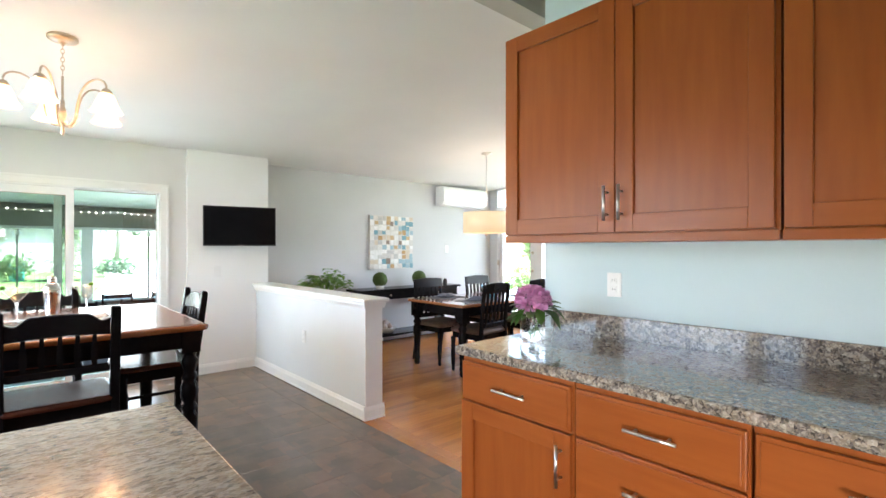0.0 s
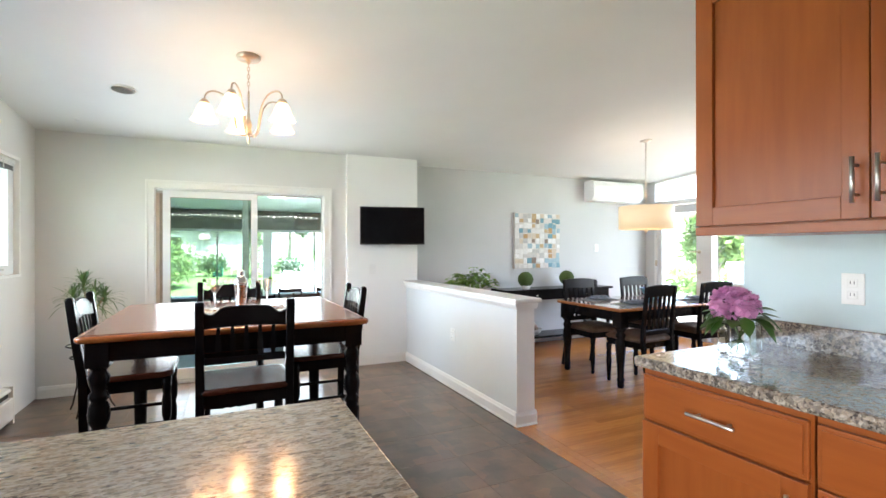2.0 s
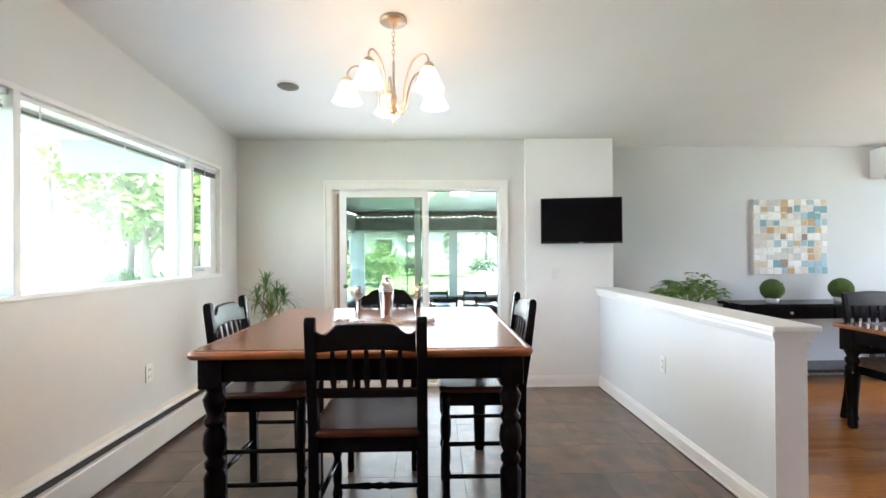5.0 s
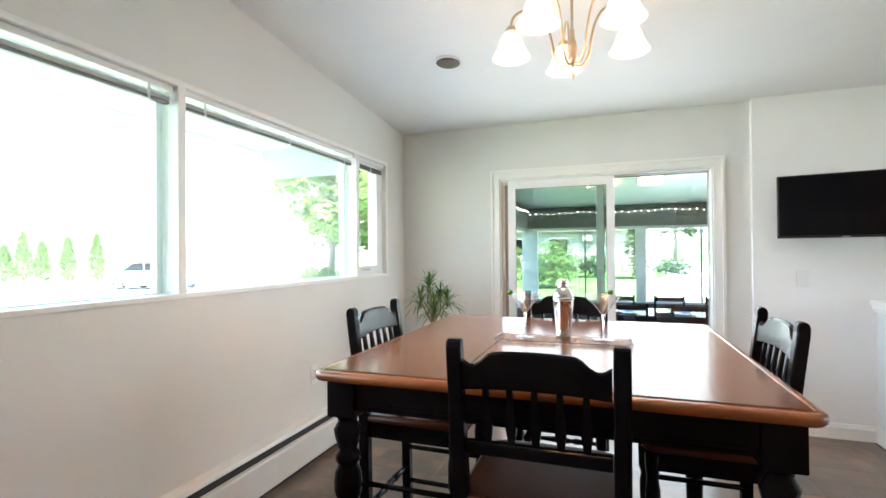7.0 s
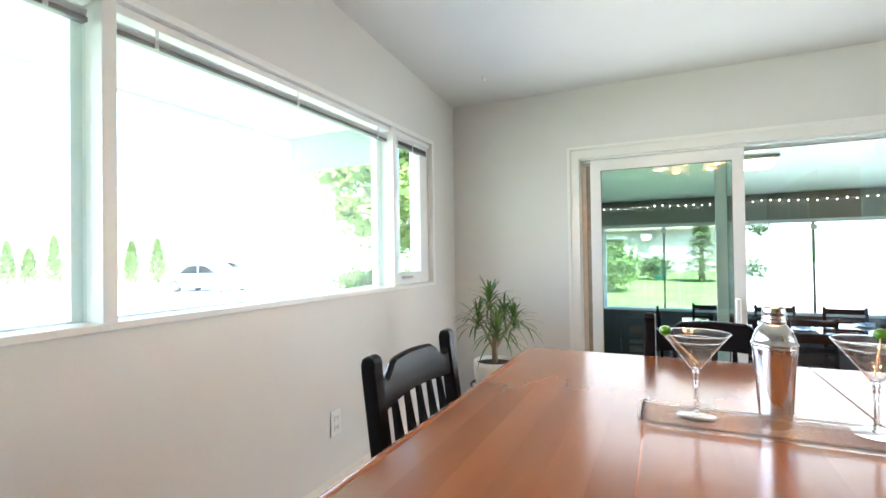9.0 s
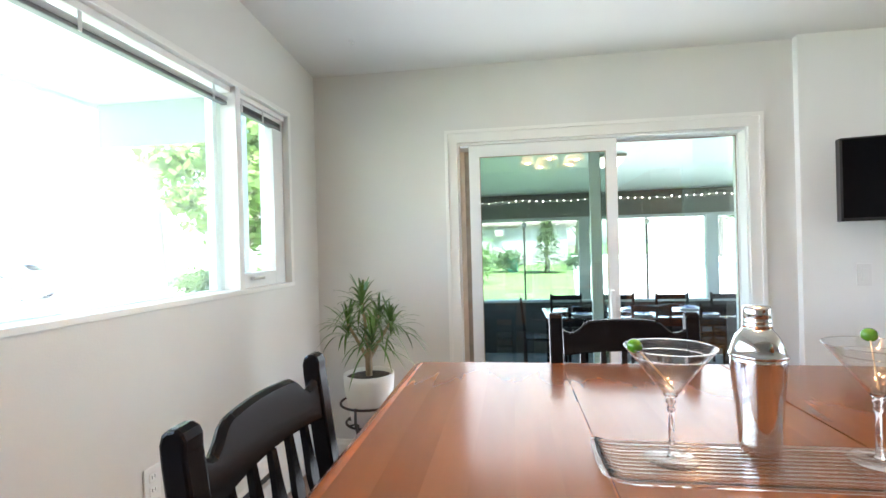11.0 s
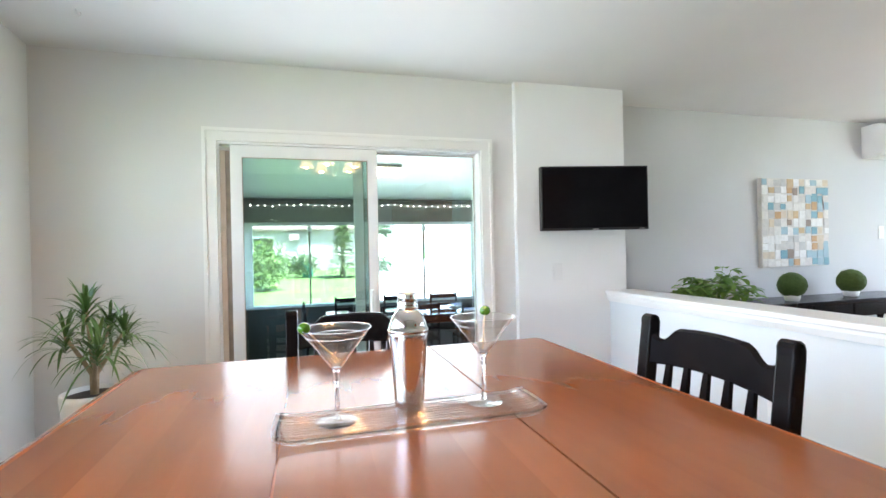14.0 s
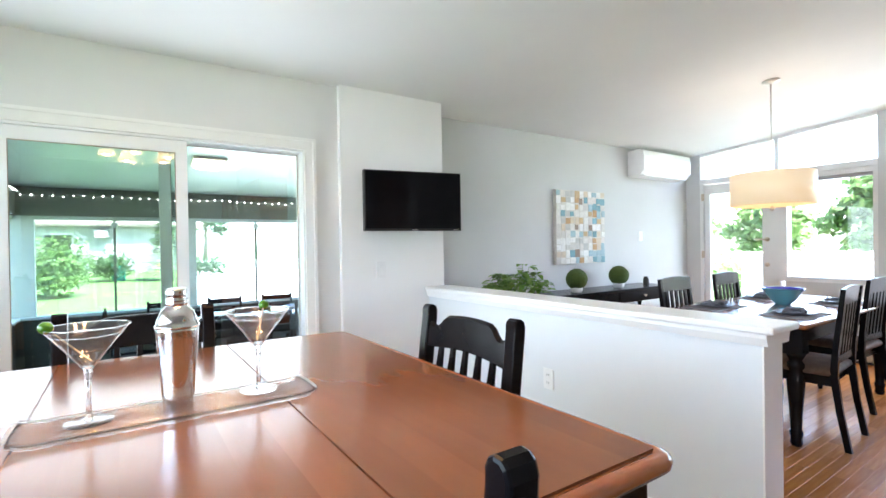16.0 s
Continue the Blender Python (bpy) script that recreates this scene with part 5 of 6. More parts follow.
for x, y, a in ((5.25, 4.16, 10), (6.15, 4.18, -15), (5.25, 4.68, 170), (6.13, 4.70, 190)):
    solid("placemat", boxes((x - 0.21, x + 0.21, y - 0.145, y + 0.145, DZ + 0.0005, DZ + 0.004), bevel=0.001), M_mat, "grey woven placemat on the dining table", "placemat", group="placemats")
    plate("dinner_plate", "dark glazed dinner plate on a placemat", x, y, DZ + 0.0045, 0.13, M_china)
    napkin(x, y, DZ + 0.022, a, M_napkin)
bw = thing("glass_bowl", "turquoise to cobalt blue glass bowl on the dining table", "bowl", pose(5.80, 4.43, DZ + 0.001))
m_b = material("blue_glass", (0.02, 0.06, 0.55), 0.06, coat=0.5)
_t = m_b.node_tree
_co = _t.nodes.new("ShaderNodeTexCoord")
_sx = _t.nodes.new("ShaderNodeSeparateXYZ")
_r = _t.nodes.new("ShaderNodeValToRGB")
_mr = _t.nodes.new("ShaderNodeMapRange")
_mr.inputs[1].default_value, _mr.inputs[2].default_value = -0.13, 0.13
_t.links.new(_co.outputs["Object"], _sx.inputs[0])
_t.links.new(_sx.outputs[0], _mr.inputs[0])
_t.links.new(_mr.outputs[0], _r.inputs[0])
_r.color_ramp.elements[0].color, _r.color_ramp.elements[0].position = (0.16, 0.55, 0.68, 1), 0.35
_r.color_ramp.elements[1].color, _r.color_ramp.elements[1].position = (0.03, 0.05, 0.60, 1), 0.62
_t.links.new(_r.outputs[0], _t.nodes["Principled BSDF"].inputs["Base Color"])
_t.nodes["Principled BSDF"].inputs["Transmission Weight"].default_value = 0.35
bm = bmesh.new()
lathe(bm, [(0.0001, 0), (0.05, 0), (0.055, 0.006), (0.09, 0.04), (0.145, 0.125), (0.148, 0.128), (0.141, 0.126), (0.085, 0.045), (0.045, 0.014), (0.0001, 0.012)], n=36)
part("bowl_wall", bm, m_b, bw)

# sideboard along the grey wall
SB0, SB1, SBY = 4.78, 6.58, 5.80
sb = thing("console_table", "long black console table with low shelf against the grey wall", "console table")
part("tabletop", boxes((SB0, SB1, SBY, 6.195, 0.755, 0.785), bevel=0.004), M_black, sb)
for a, b in ((SB0 + 0.06, (SB0 + SB1) / 2 - 0.01), ((SB0 + SB1) / 2 + 0.01, SB1 - 0.06)):
    d = part("drawer_front", boxes((a, b, SBY + 0.02, SBY + 0.035, 0.645, 0.752), bevel=0.003), M_black, sb)
    bm = bmesh.new()
    lathe(bm, [(0.006, 0), (0.006, 0.01), (0.014, 0.018), (0.010, 0.026), (0.0001, 0.028)], ((a + b) / 2, SBY + 0.02, 0.70), 12, Matrix.Rotation(radians(90), 4, 'X'))
    part("knob", bm, M_bronze, d)
part("frame", boxes((SB0 + 0.05, SB1 - 0.05, SBY + 0.036, 6.18, 0.64, 0.754)), M_black, sb)
part("low_shelf", boxes((SB0 + 0.03, SB1 - 0.03, SBY + 0.02, 6.18, 0.13, 0.16), bevel=0.003), M_black, sb)
for x in (SB0 + 0.055, SB1 - 0.055):
    for y in (SBY + 0.045, 6.155):
        bm = bmesh.new()
        lathe(bm, [(0.022, 0), (0.026, 0.03), (0.020, 0.06), (0.026, 0.09), (0.026, 0.17), (0.018, 0.20), (0.026, 0.27), (0.030, 0.40), (0.022, 0.47), (0.028, 0.50), (0.018, 0.53), (0.027, 0.57), (0.027, 0.64)], (x, y, 0), 12)
        part("leg", bm, M_black, sb)
M_moss = material("moss_ball", (0.035, 0.07, 0.012), 0.9, color2=(0.075, 0.12, 0.025), scale=60, amount=1, bump=1.0, bump_scale=140)
for x, y in ((5.160, 5.93), (5.885, 5.975)):
    t = thing("topiary_ball", "round moss topiary ball in a small white pot", "topiary", pose(x, y, 0.7855), group="topiary balls")
    bm = bmesh.new()
    lathe(bm, [(0.0001, 0), (0.045, 0), (0.05, 0.004), (0.062, 0.05), (0.058, 0.05), (0.0001, 0.045)], n=20)
    part("pot", bm, M_pot, t)
    bm = bmesh.new()
    bmesh.ops.create_icosphere(bm, subdivisions=4, radius=0.102, matrix=Matrix.Translation((0, 0, 0.128)))
    for v in bm.verts:
        d = (v.co - Vector((0, 0, 0.128))).normalized()
        v.co += d * (0.006 * noise.noise(d * 14 + Vector((x, y, 0))) + 0.004 * noise.noise(d * 40))
    for f in bm.faces:
        f.smooth = True
    part("moss", bm, M_moss, t)
bs = thing("decor_basket", "woven basket with silver ornaments on the console's low shelf", "basket", pose(5.30, 6.0, 0.1605))
bm = bmesh.new()
lathe(bm, [(0.0001, 0), (0.09, 0), (0.12, 0.03), (0.145, 0.075), (0.138, 0.078), (0.112, 0.034), (0.0001, 0.012)], n=24)
part("basket_wall", bm, material("silver_weave", (0.45, 0.44, 0.42), 0.4, 0.6, color2=(0.6, 0.59, 0.56), scale=40, bump=0.6), bs)
for i, (x, y, r) in enumerate(((0, 0, 0.055), (0.07, 0.02, 0.04), (-0.06, 0.03, 0.045), (0.02, -0.065, 0.038), (-0.04, -0.05, 0.036), (0.01, 0.07, 0.04))):
    bm = bmesh.new()
    bmesh.ops.create_icosphere(bm, subdivisions=3, radius=r, matrix=Matrix.Translation((x, y, 0.022 + r + (0.03 if i else 0.05))))
    for v in bm.verts:
        v.co += 0.005 * noise.noise_vector(v.co * 40)
    for f in bm.faces:
        f.smooth = True
    part("ornament", bm, material("ornament_twine", ((0.35, 0.25, 0.20) if i % 2 else (0.6, 0.58, 0.55)), 0.5, 0.2, color2=(0.5, 0.42, 0.36), scale=50), bs)
fb = thing("small_frame", "small dark bottle candle at the console's end", "candle", pose(6.45, 6.02, 0.7855))
bm = bmesh.new()
lathe(bm, [(0.0001, 0), (0.03, 0), (0.032, 0.01), (0.032, 0.06), (0.022, 0.07), (0.022, 0.085), (0.0001, 0.086)], n=16)
part("jar", bm, M_iron, fb)

# leafy plant behind the half wall, on a stool
ps = thing("plant_stool", "small dark wooden stool behind the half wall", "stool", pose(4.27, 5.80, 0))
bm = bmesh.new()
lathe(bm, [(0.15, 0.50), (0.165, 0.508), (0.165, 0.525), (0.155, 0.53)], n=28)
part("seat", bm, M_black, ps)
for a in (45, 135, 225, 315):
    c, s_ = math.cos(radians(a)), math.sin(radians(a))
    bm = bmesh.new()
    tube(bm, [(0.15 * c, 0.15 * s_, 0), (0.11 * c, 0.11 * s_, 0.5)], 0.014, 8, 0.016)
    part("leg", bm, M_black, ps)
M_leaf2 = material("broad_leaf", (0.13, 0.28, 0.045), 0.4, color2=(0.25, 0.42, 0.09), scale=9)
lets_light_through(M_leaf2, 0.4)
lp = thing("leafy_plant", "bushy green leafy plant in a white pot", "house plant", pose(4.27, 5.80, 0.5305))
bm = bmesh.new()
lathe(bm, [(0.0001, 0), (0.09, 0), (0.10, 0.01), (0.13, 0.18), (0.124, 0.18), (0.0001, 0.165)], n=24)
part("pot", bm, M_pot, lp)


def leaf(bm, p, d, l, w, droop):
    """One pointed oval leaf, folded along its midrib."""
    p, d = Vector(p), Vector(d).normalized()
    s = d.cross(Vector((0, 0, 1)))
    s = s.normalized() if s.length > 1e-3 else Vector((1, 0, 0))
    n = s.cross(d)
    row = []
    for k, (u, q) in enumerate(((0, 0.08), (0.3, 0.85), (0.6, 0.9), (0.85, 0.45), (1, 0.0))):
        c = p + d * l * u - Vector((0, 0, droop * l * u * u))
        row.append((bm.verts.new(c + s * w * q + n * w * q * 0.25), bm.verts.new(c), bm.verts.new(c - s * w * q + n * w * q * 0.25)))
    for a, b in zip(row, row[1:]):
        bm.faces.new((a[0], a[1], b[1], b[0])).smooth = True
        bm.faces.new((a[1], a[2], b[2], b[1])).smooth = True


rnd = random.Random(11)
bm, bs_ = bmesh.new(), bmesh.new()
for k in range(46):
    a = rnd.uniform(0, 6.283)
    r = 0.34 * math.sqrt(rnd.random())
    h = 0.30 + 0.22 * (1 - (r / 0.36) ** 2) * rnd.uniform(0.6, 1.0) + rnd.uniform(0, 0.05)
    tip = Vector((r * math.cos(a) * 1.05, r * math.sin(a) * 0.75, h))
    tube(bs_, [(0, 0, 0.165), (tip.x * 0.45, tip.y * 0.45, 0.165 + (h - 0.165) * 0.7), tip], 0.0035, 5, 0.0015)
    for j in range(6):
        q = rnd.uniform(0, 6.283)
        f = rnd.uniform(0.7, 1.0)
        b = Vector((tip.x * f, tip.y * f, 0.165 + (h - 0.165) * min(1, f + 0.05)))
        leaf(bm, b, (math.cos(q), math.sin(q), rnd.uniform(-0.1, 0.6)), rnd.uniform(0.07, 0.11), rnd.uniform(0.022, 0.032), rnd.uniform(0.2, 0.6))
part("stems", bs_, M_leaf2, lp)
part("foliage", bm, M_leaf2, lp)

# ---- flowers on the worktop ----
vs = thing("flower_vase", "square glass vase with pink rhododendron flowers and leaves", "vase of flowers", pose(3.262, 1.842, 0.9155, 0, 0, 12))
bm2 = bmesh.new()
w, h, t_ = 0.056, 0.118, 0.005
bmesh.ops.create_cube(bm2, size=1, matrix=Matrix.LocRotScale((0, 0, h / 2), None, (2 * w, 2 * w, h)))
bm2.faces.ensure_lookup_table()
topf = max(bm2.faces, key=lambda f: f.calc_center_median().z)
g = bmesh.ops.inset_region(bm2, faces=[topf], thickness=t_)
g = bmesh.ops.extrude_face_region(bm2, geom=[topf])
for v in [v for v in g["geom"] if isinstance(v, bmesh.types.BMVert)]:
    v.co.z -= h - 0.012
if topf.is_valid:
    bm2.faces.remove(topf)
bmesh.ops.recalc_face_normals(bm2, faces=bm2.faces)
vo = part("glass_vase", bm2, M_tray_glass, vs, "clear square glass")
vo.visible_shadow = False
part("thick_base", boxes((-0.050, 0.050, -0.050, 0.050, 0.001, 0.011), bevel=0.002), M_solid_glass, vs).visible_shadow = False
for cx_ in (-0.0535, 0.0535):
    for cy_ in (-0.0535, 0.0535):
        bm = bmesh.new()
        tube(bm, [(cx_, cy_, 0.012), (cx_, cy_, 0.117)], 0.0024, 8)
        part("corner", bm, M_solid_glass, vs).visible_shadow = False
bm = bmesh.new()
tube(bm, [(-0.0535, -0.0535, 0.118), (0.0535, -0.0535, 0.118), (0.0535, 0.0535, 0.118), (-0.0535, 0.0535, 0.118), (-0.0535, -0.0535, 0.118)], 0.0024, 8)
part("rim", bm, M_solid_glass, vs).visible_shadow = False
M_petal = material("pink_petal", (0.78, 0.32, 0.62), 0.6, color2=(0.92, 0.58, 0.82), scale=30, amount=1)
lets_light_through(M_petal, 0.4)
M_leaf3 = material("rhododendron_leaf", (0.05, 0.13, 0.022), 0.35, color2=(0.11, 0.21, 0.05), scale=9)
lets_light_through(M_leaf3, 0.35)
rnd = random.Random(5)
bm = bmesh.new()
for k in range(150):
    z = rnd.uniform(-0.75, 1)
    a = rnd.uniform(0, 6.283)
    d = Vector((math.sqrt(1 - z * z) * math.cos(a), math.sqrt(1 - z * z) * math.sin(a), z))
    c = Vector((0.0, 0.02, 0.188)) + Vector((d.x * 0.070, d.y * 0.078, d.z * 0.058)) * rnd.uniform(0.78, 1.0)
    for j in range(5):
        u = d.orthogonal().normalized()
        u = Matrix.Rotation(j * 1.2566 + rnd.random(), 3, d) @ u
        leaf(bm, c, u + d * rnd.uniform(0.25, 0.8), rnd.uniform(0.020, 0.032), rnd.uniform(0.010, 0.014), rnd.uniform(-0.1, 0.3))
part("blossom", bm, M_petal, vs, "pink purple flower head")
bm = bmesh.new()
for a, l, z, up in ((100, 0.11, 0.13, -0.25), (140, 0.12, 0.14, -0.1), (60, 0.10, 0.125, -0.3), (190, 0.10, 0.13, 0.1), (250, 0.11, 0.14, 0.0), (300, 0.10, 0.15, 0.2), (340, 0.12, 0.14, 0.05), (20, 0.10, 0.13, 0.1), (280, 0.09, 0.17, 0.3), (120, 0.10, 0.16, 0.2)):
    leaf(bm, (0.03 * math.cos(radians(a)), 0.03 * math.sin(radians(a)), z), (math.cos(radians(a)), math.sin(radians(a)), up), l, 0.030, 0.25)
leaf(bm, (0.0, 0.03, 0.02), (-0.4, -0.6, 0.55), 0.085, 0.030, 0.1)
for a, l, z, up in ((118, 0.075, 0.165, -0.7), (135, 0.085, 0.150, -0.9), (150, 0.080, 0.155, -1.1), (100, 0.070, 0.170, -0.5), (215, 0.070, 0.150, -0.8), (285, 0.080, 0.160, -0.6), (262, 0.085, 0.145, -0.9), (300, 0.075, 0.150, -0.4)):
    leaf(bm, (0.062 * math.cos(radians(a)), 0.062 * math.sin(radians(a)), z), (math.cos(radians(a)), math.sin(radians(a)), up), l, 0.026, 0.3)
part("leaves", bm, M_leaf3, vs)
for p in ((0.02, 0.0), (-0.015, 0.01), (0.005, -0.02)):
    bm = bmesh.new()
    tube(bm, [(-p[0] * 1.5, -p[1] * 1.5, 0.016), (p[0], p[1], 0.10), (p[0] * 0.5, p[1] + 0.01, 0.16)], 0.003, 6)
    part("stem", bm, M_leaf3, vs)

# ---- sunroom beyond the sliding door ----
FZ = -0.325
SW, SE, SN = 0.42, 6.4, 10.35


def sun_z(y):
    return 2.52 - 0.108 * (y - 6.15)


M_sun_dark = material("sunroom_dark_panel", (0.050, 0.055, 0.052), 0.5, color2=(0.065, 0.070, 0.066), scale=6, bump=0.05)
M_sun_frame = material("sunroom_frame", (0.50, 0.54, 0.52), 0.45, color2=(0.55, 0.59, 0.57), scale=5)
M_sun_val = material("sunroom_valance", (0.115, 0.12, 0.10), 0.6, color2=(0.14, 0.145, 0.12), scale=5)
M_sun_ceil = material("sunroom_ceiling_panel", (0.62, 0.74, 0.69), 0.35, color2=(0.66, 0.78, 0.73), scale=2)
setting("floor_sunroom", boxes((SW, SE, 6.15, SN + 0.1, FZ - 0.08, FZ)), material("sunroom_carpet", (0.17, 0.19, 0.20), 0.9, color2=(0.23, 0.25, 0.26), scale=40, bump=0.3), "blue-grey sunroom carpet", "floor")
setting("wall_sunroom_low", boxes((SW, SE, SN, SN + 0.09, FZ, 0.44), (SW - 0.09, SW, 6.15, SN + 0.09, FZ, 0.44), (SE, SE + 0.09, 6.15, SN + 0.09, FZ, 0.44)), M_sun_dark, "dark painted knee wall of the sunroom")
bm = bmesh.new()
prism(bm, [(6.15, sun_z(6.15)), (SN + 0.5, sun_z(SN + 0.5)), (SN + 0.5, sun_z(SN + 0.5) + 0.1), (6.15, sun_z(6.15) + 0.1)], SW - 0.1, SE + 0.1, 'x')
sc = setting("ceiling_sunroom", bm, M_sun_ceil, "pale green-grey panelled sunroom ceiling", "ceiling")
sw = thing("window_4", "row of sunroom windows with pale posts and dark valance", "window", kind="structure")
part("valance", boxes((SW, SE, SN - 0.03, SN + 0.06, 1.70, 1.985)), M_sun_val, sw, "dark olive valance board")
part("valance", boxes((SW - 0.06, SW + 0.03, 6.15, SN - 0.03, 1.70, 1.985)), M_sun_val, sw, "dark olive valance board")
part("head", boxes((SW, SE, SN, SN + 0.08, 1.655, 1.70)), M_sun_frame, sw)
part("head", boxes((SW - 0.08, SW, 6.15, SN, 1.655, 1.70)), M_sun_frame, sw)
part("sill", boxes((SW - 0.02, SE, SN - 0.06, SN + 0.1, 0.44, 0.475), bevel=0.004), M_sun_frame, sw)
part("sill", boxes((SW - 0.1, SW + 0.06, 6.16, SN - 0.06, 0.44, 0.475), bevel=0.004), M_sun_frame, sw)
for a, b in ((SW - 0.08, 0.61), (2.205, 2.36), (3.975, 4.13), (5.75, 5.90)):
    part("post", boxes((a, b, SN, SN + 0.09, 0.475, 1.655)), M_sun_frame, sw)
for y0, y1 in ((6.16, 6.30), (7.95, 8.07), (9.25, 9.35)):
    part("post", boxes((SW - 0.09, SW, y0, y1, 0.475, 1.655)), M_sun_frame, sw)
for x in (1.41, 3.17, 4.94):
    part("mullion", boxes((x - 0.012, x + 0.012, SN + 0.02, SN + 0.06, 0.475, 1.655)), M_sun_val, sw)
    part("latch_box", boxes((x - 0.035, x + 0.035, SN - 0.01, SN + 0.02, 1.56, 1.63), bevel=0.005), M_sun_frame, sw)
for x0, x1 in ((0.61, 1.398), (1.422, 2.205), (2.36, 3.158), (3.182, 3.975), (4.13, 4.928), (4.952, 5.75)):
    p = part("pane", boxes((x0, x1, SN + 0.038, SN + 0.042, 0.475, 1.655)), M_pane, sw)
    p.visible_shadow = False
setting("wall_sunroom_top", boxes((SW - 0.09, SE + 0.09, SN + 0.062, SN + 0.09, 1.70, 2.3), (SW - 0.09, SW - 0.062, 6.15, SN + 0.06, 1.70, 2.75)), M_sun_val, "dark boards over the sunroom windows")
# string lights
sg = thing("string_lights", "string of small lit globe bulbs along the valance", "string lights")
M_globe = glowing("globe_bulb_lit", (1.0, 0.93, 0.80), 1.2)
wire = [(SW + 0.06, y, 2.0 - 0.0 - 0.02 * abs(math.sin(y * 2.2))) for y in np.arange(6.4, SN - 0.05, 0.1)]
wire += [(x, SN - 0.05, 1.975 - 0.022 * abs(math.sin(x * 2.3))) for x in np.arange(SW + 0.08, 6.2, 0.1)]
bm = bmesh.new()
tube(bm, wire, 0.004, 5)
part("wire", bm, M_plastic_black, sg)
gb = bmesh.new()
bmesh.ops.create_icosphere(gb, subdivisions=2, radius=0.0085)
gme = mesh_of("globe", gb, M_globe)
rnd = random.Random(2)
for i in range(1, len(wire)):
    o = new("globe", gme)
    o.parent = sg
    o.location = Vector(wire[i]) + Vector((0, -0.006, -0.018 + rnd.uniform(-0.010, 0.014)))
    o.scale = (1.45,) * 3 if i % 11 in (3, 7) else (1,) * 3
fx = thing("flush_light", "square flush ceiling light with glowing glass in the sunroom", "ceiling light", Matrix.Translation((2.31, 8.68, sun_z(8.68))) @ Matrix.Rotation(math.atan(-0.108), 4, 'X'))
part("base", boxes((-0.17, 0.17, -0.17, 0.17, -0.03, -0.002), bevel=0.004), M_bronze, fx)
bm = bmesh.new()
ring_stack(bm, [(rounded(-0.145, 0.145, -0.145, 0.145, 0.02), -0.031), (rounded(-0.14, 0.14, -0.14, 0.14, 0.03), -0.06), (rounded(-0.11, 0.11, -0.11, 0.11, 0.03), -0.078)])
part("diffuser", bm, glowing("flush_glass_lit", (1.0, 0.86, 0.70), 0.8), fx)
fan = thing("ceiling_fan", "white sunroom ceiling fan at rest", "ceiling fan", pose(4.55, 8.55, 0))
bm = bmesh.new()
lathe(bm, [(0.06, 2.27), (0.06, 2.22), (0.015, 2.20), (0.015, 2.08), (0.09, 2.06), (0.11, 2.02), (0.10, 1.97), (0.05, 1.95), (0.0001, 1.945)], n=20)
part("motor_housing", bm, M_plastic, fan)
for k in range(5):
    a = radians(175 + 72 * k)
    b = part("blade", boxes((0.13, 0.62, -0.06, 0.06, -0.004, 0.004), bevel=0.003), M_plastic, fan, m=Matrix.Translation((0, 0, 1.995)) @ Matrix.Rotation(a, 4, 'Z') @ Matrix.Rotation(radians(12), 4, 'X'))
    part("bracket", boxes((0.09, 0.16, -0.02, 0.02, -0.012, -0.004)), M_bronze, b)
# sunroom dining set
SX, SY, SZt = 3.02, 9.30, 0.43
stb = thing("patio_table", "long black sunroom table with glossy top", "table", pose(SX, SY, FZ))
part("tabletop", boxes((-1.42, 1.42, -0.45, 0.45, 0.725, 0.755), bevel=0.006), material("black_gloss_top", (0.02, 0.02, 0.022), 0.06, color2=(0.03, 0.03, 0.032), scale=5, coat=0.5, coat_rough=0.03), stb)
for a, b, c, d in ((-1.34, 1.34, -0.40, -0.38), (-1.34, 1.34, 0.38, 0.40), (-1.36, -1.34, -0.40, 0.40), (1.34, 1.36, -0.40, 0.40)):
    part("apron", boxes((a, b, c, d, 0.64, 0.724)), M_black, stb)
for x in (-1.33, 1.33):
    for y in (-0.37, 0.37):
        part("leg", boxes((x - 0.035, x + 0.035, y - 0.035, y + 0.035, 0, 0.724), bevel=0.006), M_black, stb)
pc = thing("patio_chair", "black ladder-back chair at the sunroom table", "chair", pose(0, 0, FZ), group="sunroom chairs")
for sx in (-1, 1):
    bm = bmesh.new()
    prism(bm, [(-0.01, 0.0), (0.025, 0.0), (0.03, 0.45), (-0.02, 0.93), (-0.045, 0.93), (0.0, 0.45)], sx * 0.2 - 0.015, sx * 0.2 + 0.015, 'x', bevel=0.003)
    part("back_post", bm, M_black, pc)
    part("front_leg", boxes((sx * 0.2 - 0.017, sx * 0.2 + 0.017, 0.40, 0.435, 0, 0.44), bevel=0.003), M_black, pc)
for k, z in enumerate((0.56, 0.70, 0.84)):
    part("back_slat", boxes((-0.188, 0.188, -0.022 - 0.012 * k, -0.006 - 0.012 * k, z, z + 0.065), bevel=0.004), M_black, pc)
part("seat", boxes((-0.215, 0.215, 0.0, 0.44, 0.44, 0.465), bevel=0.008), M_black, pc)
pc.matrix_basis = pose(2.05, 8.72, FZ)
for x in (2.75, 3.45, 4.10):
    copy_thing(pc, pose(x, 8.72 + 0.03 * math.sin(x * 5), FZ, 0, 0, 4 * math.sin(x * 9)))
for x in (1.95, 2.65, 3.35, 4.05):
    copy_thing(pc, pose(x, 9.90, FZ, 0, 0, 180))
copy_thing(pc, pose(1.35, 9.30, FZ, 0, 0, -90))
M_nap2 = material("blue_napkin", (0.12, 0.20, 0.45), 0.85, color2=(0.55, 0.60, 0.72), scale=18)
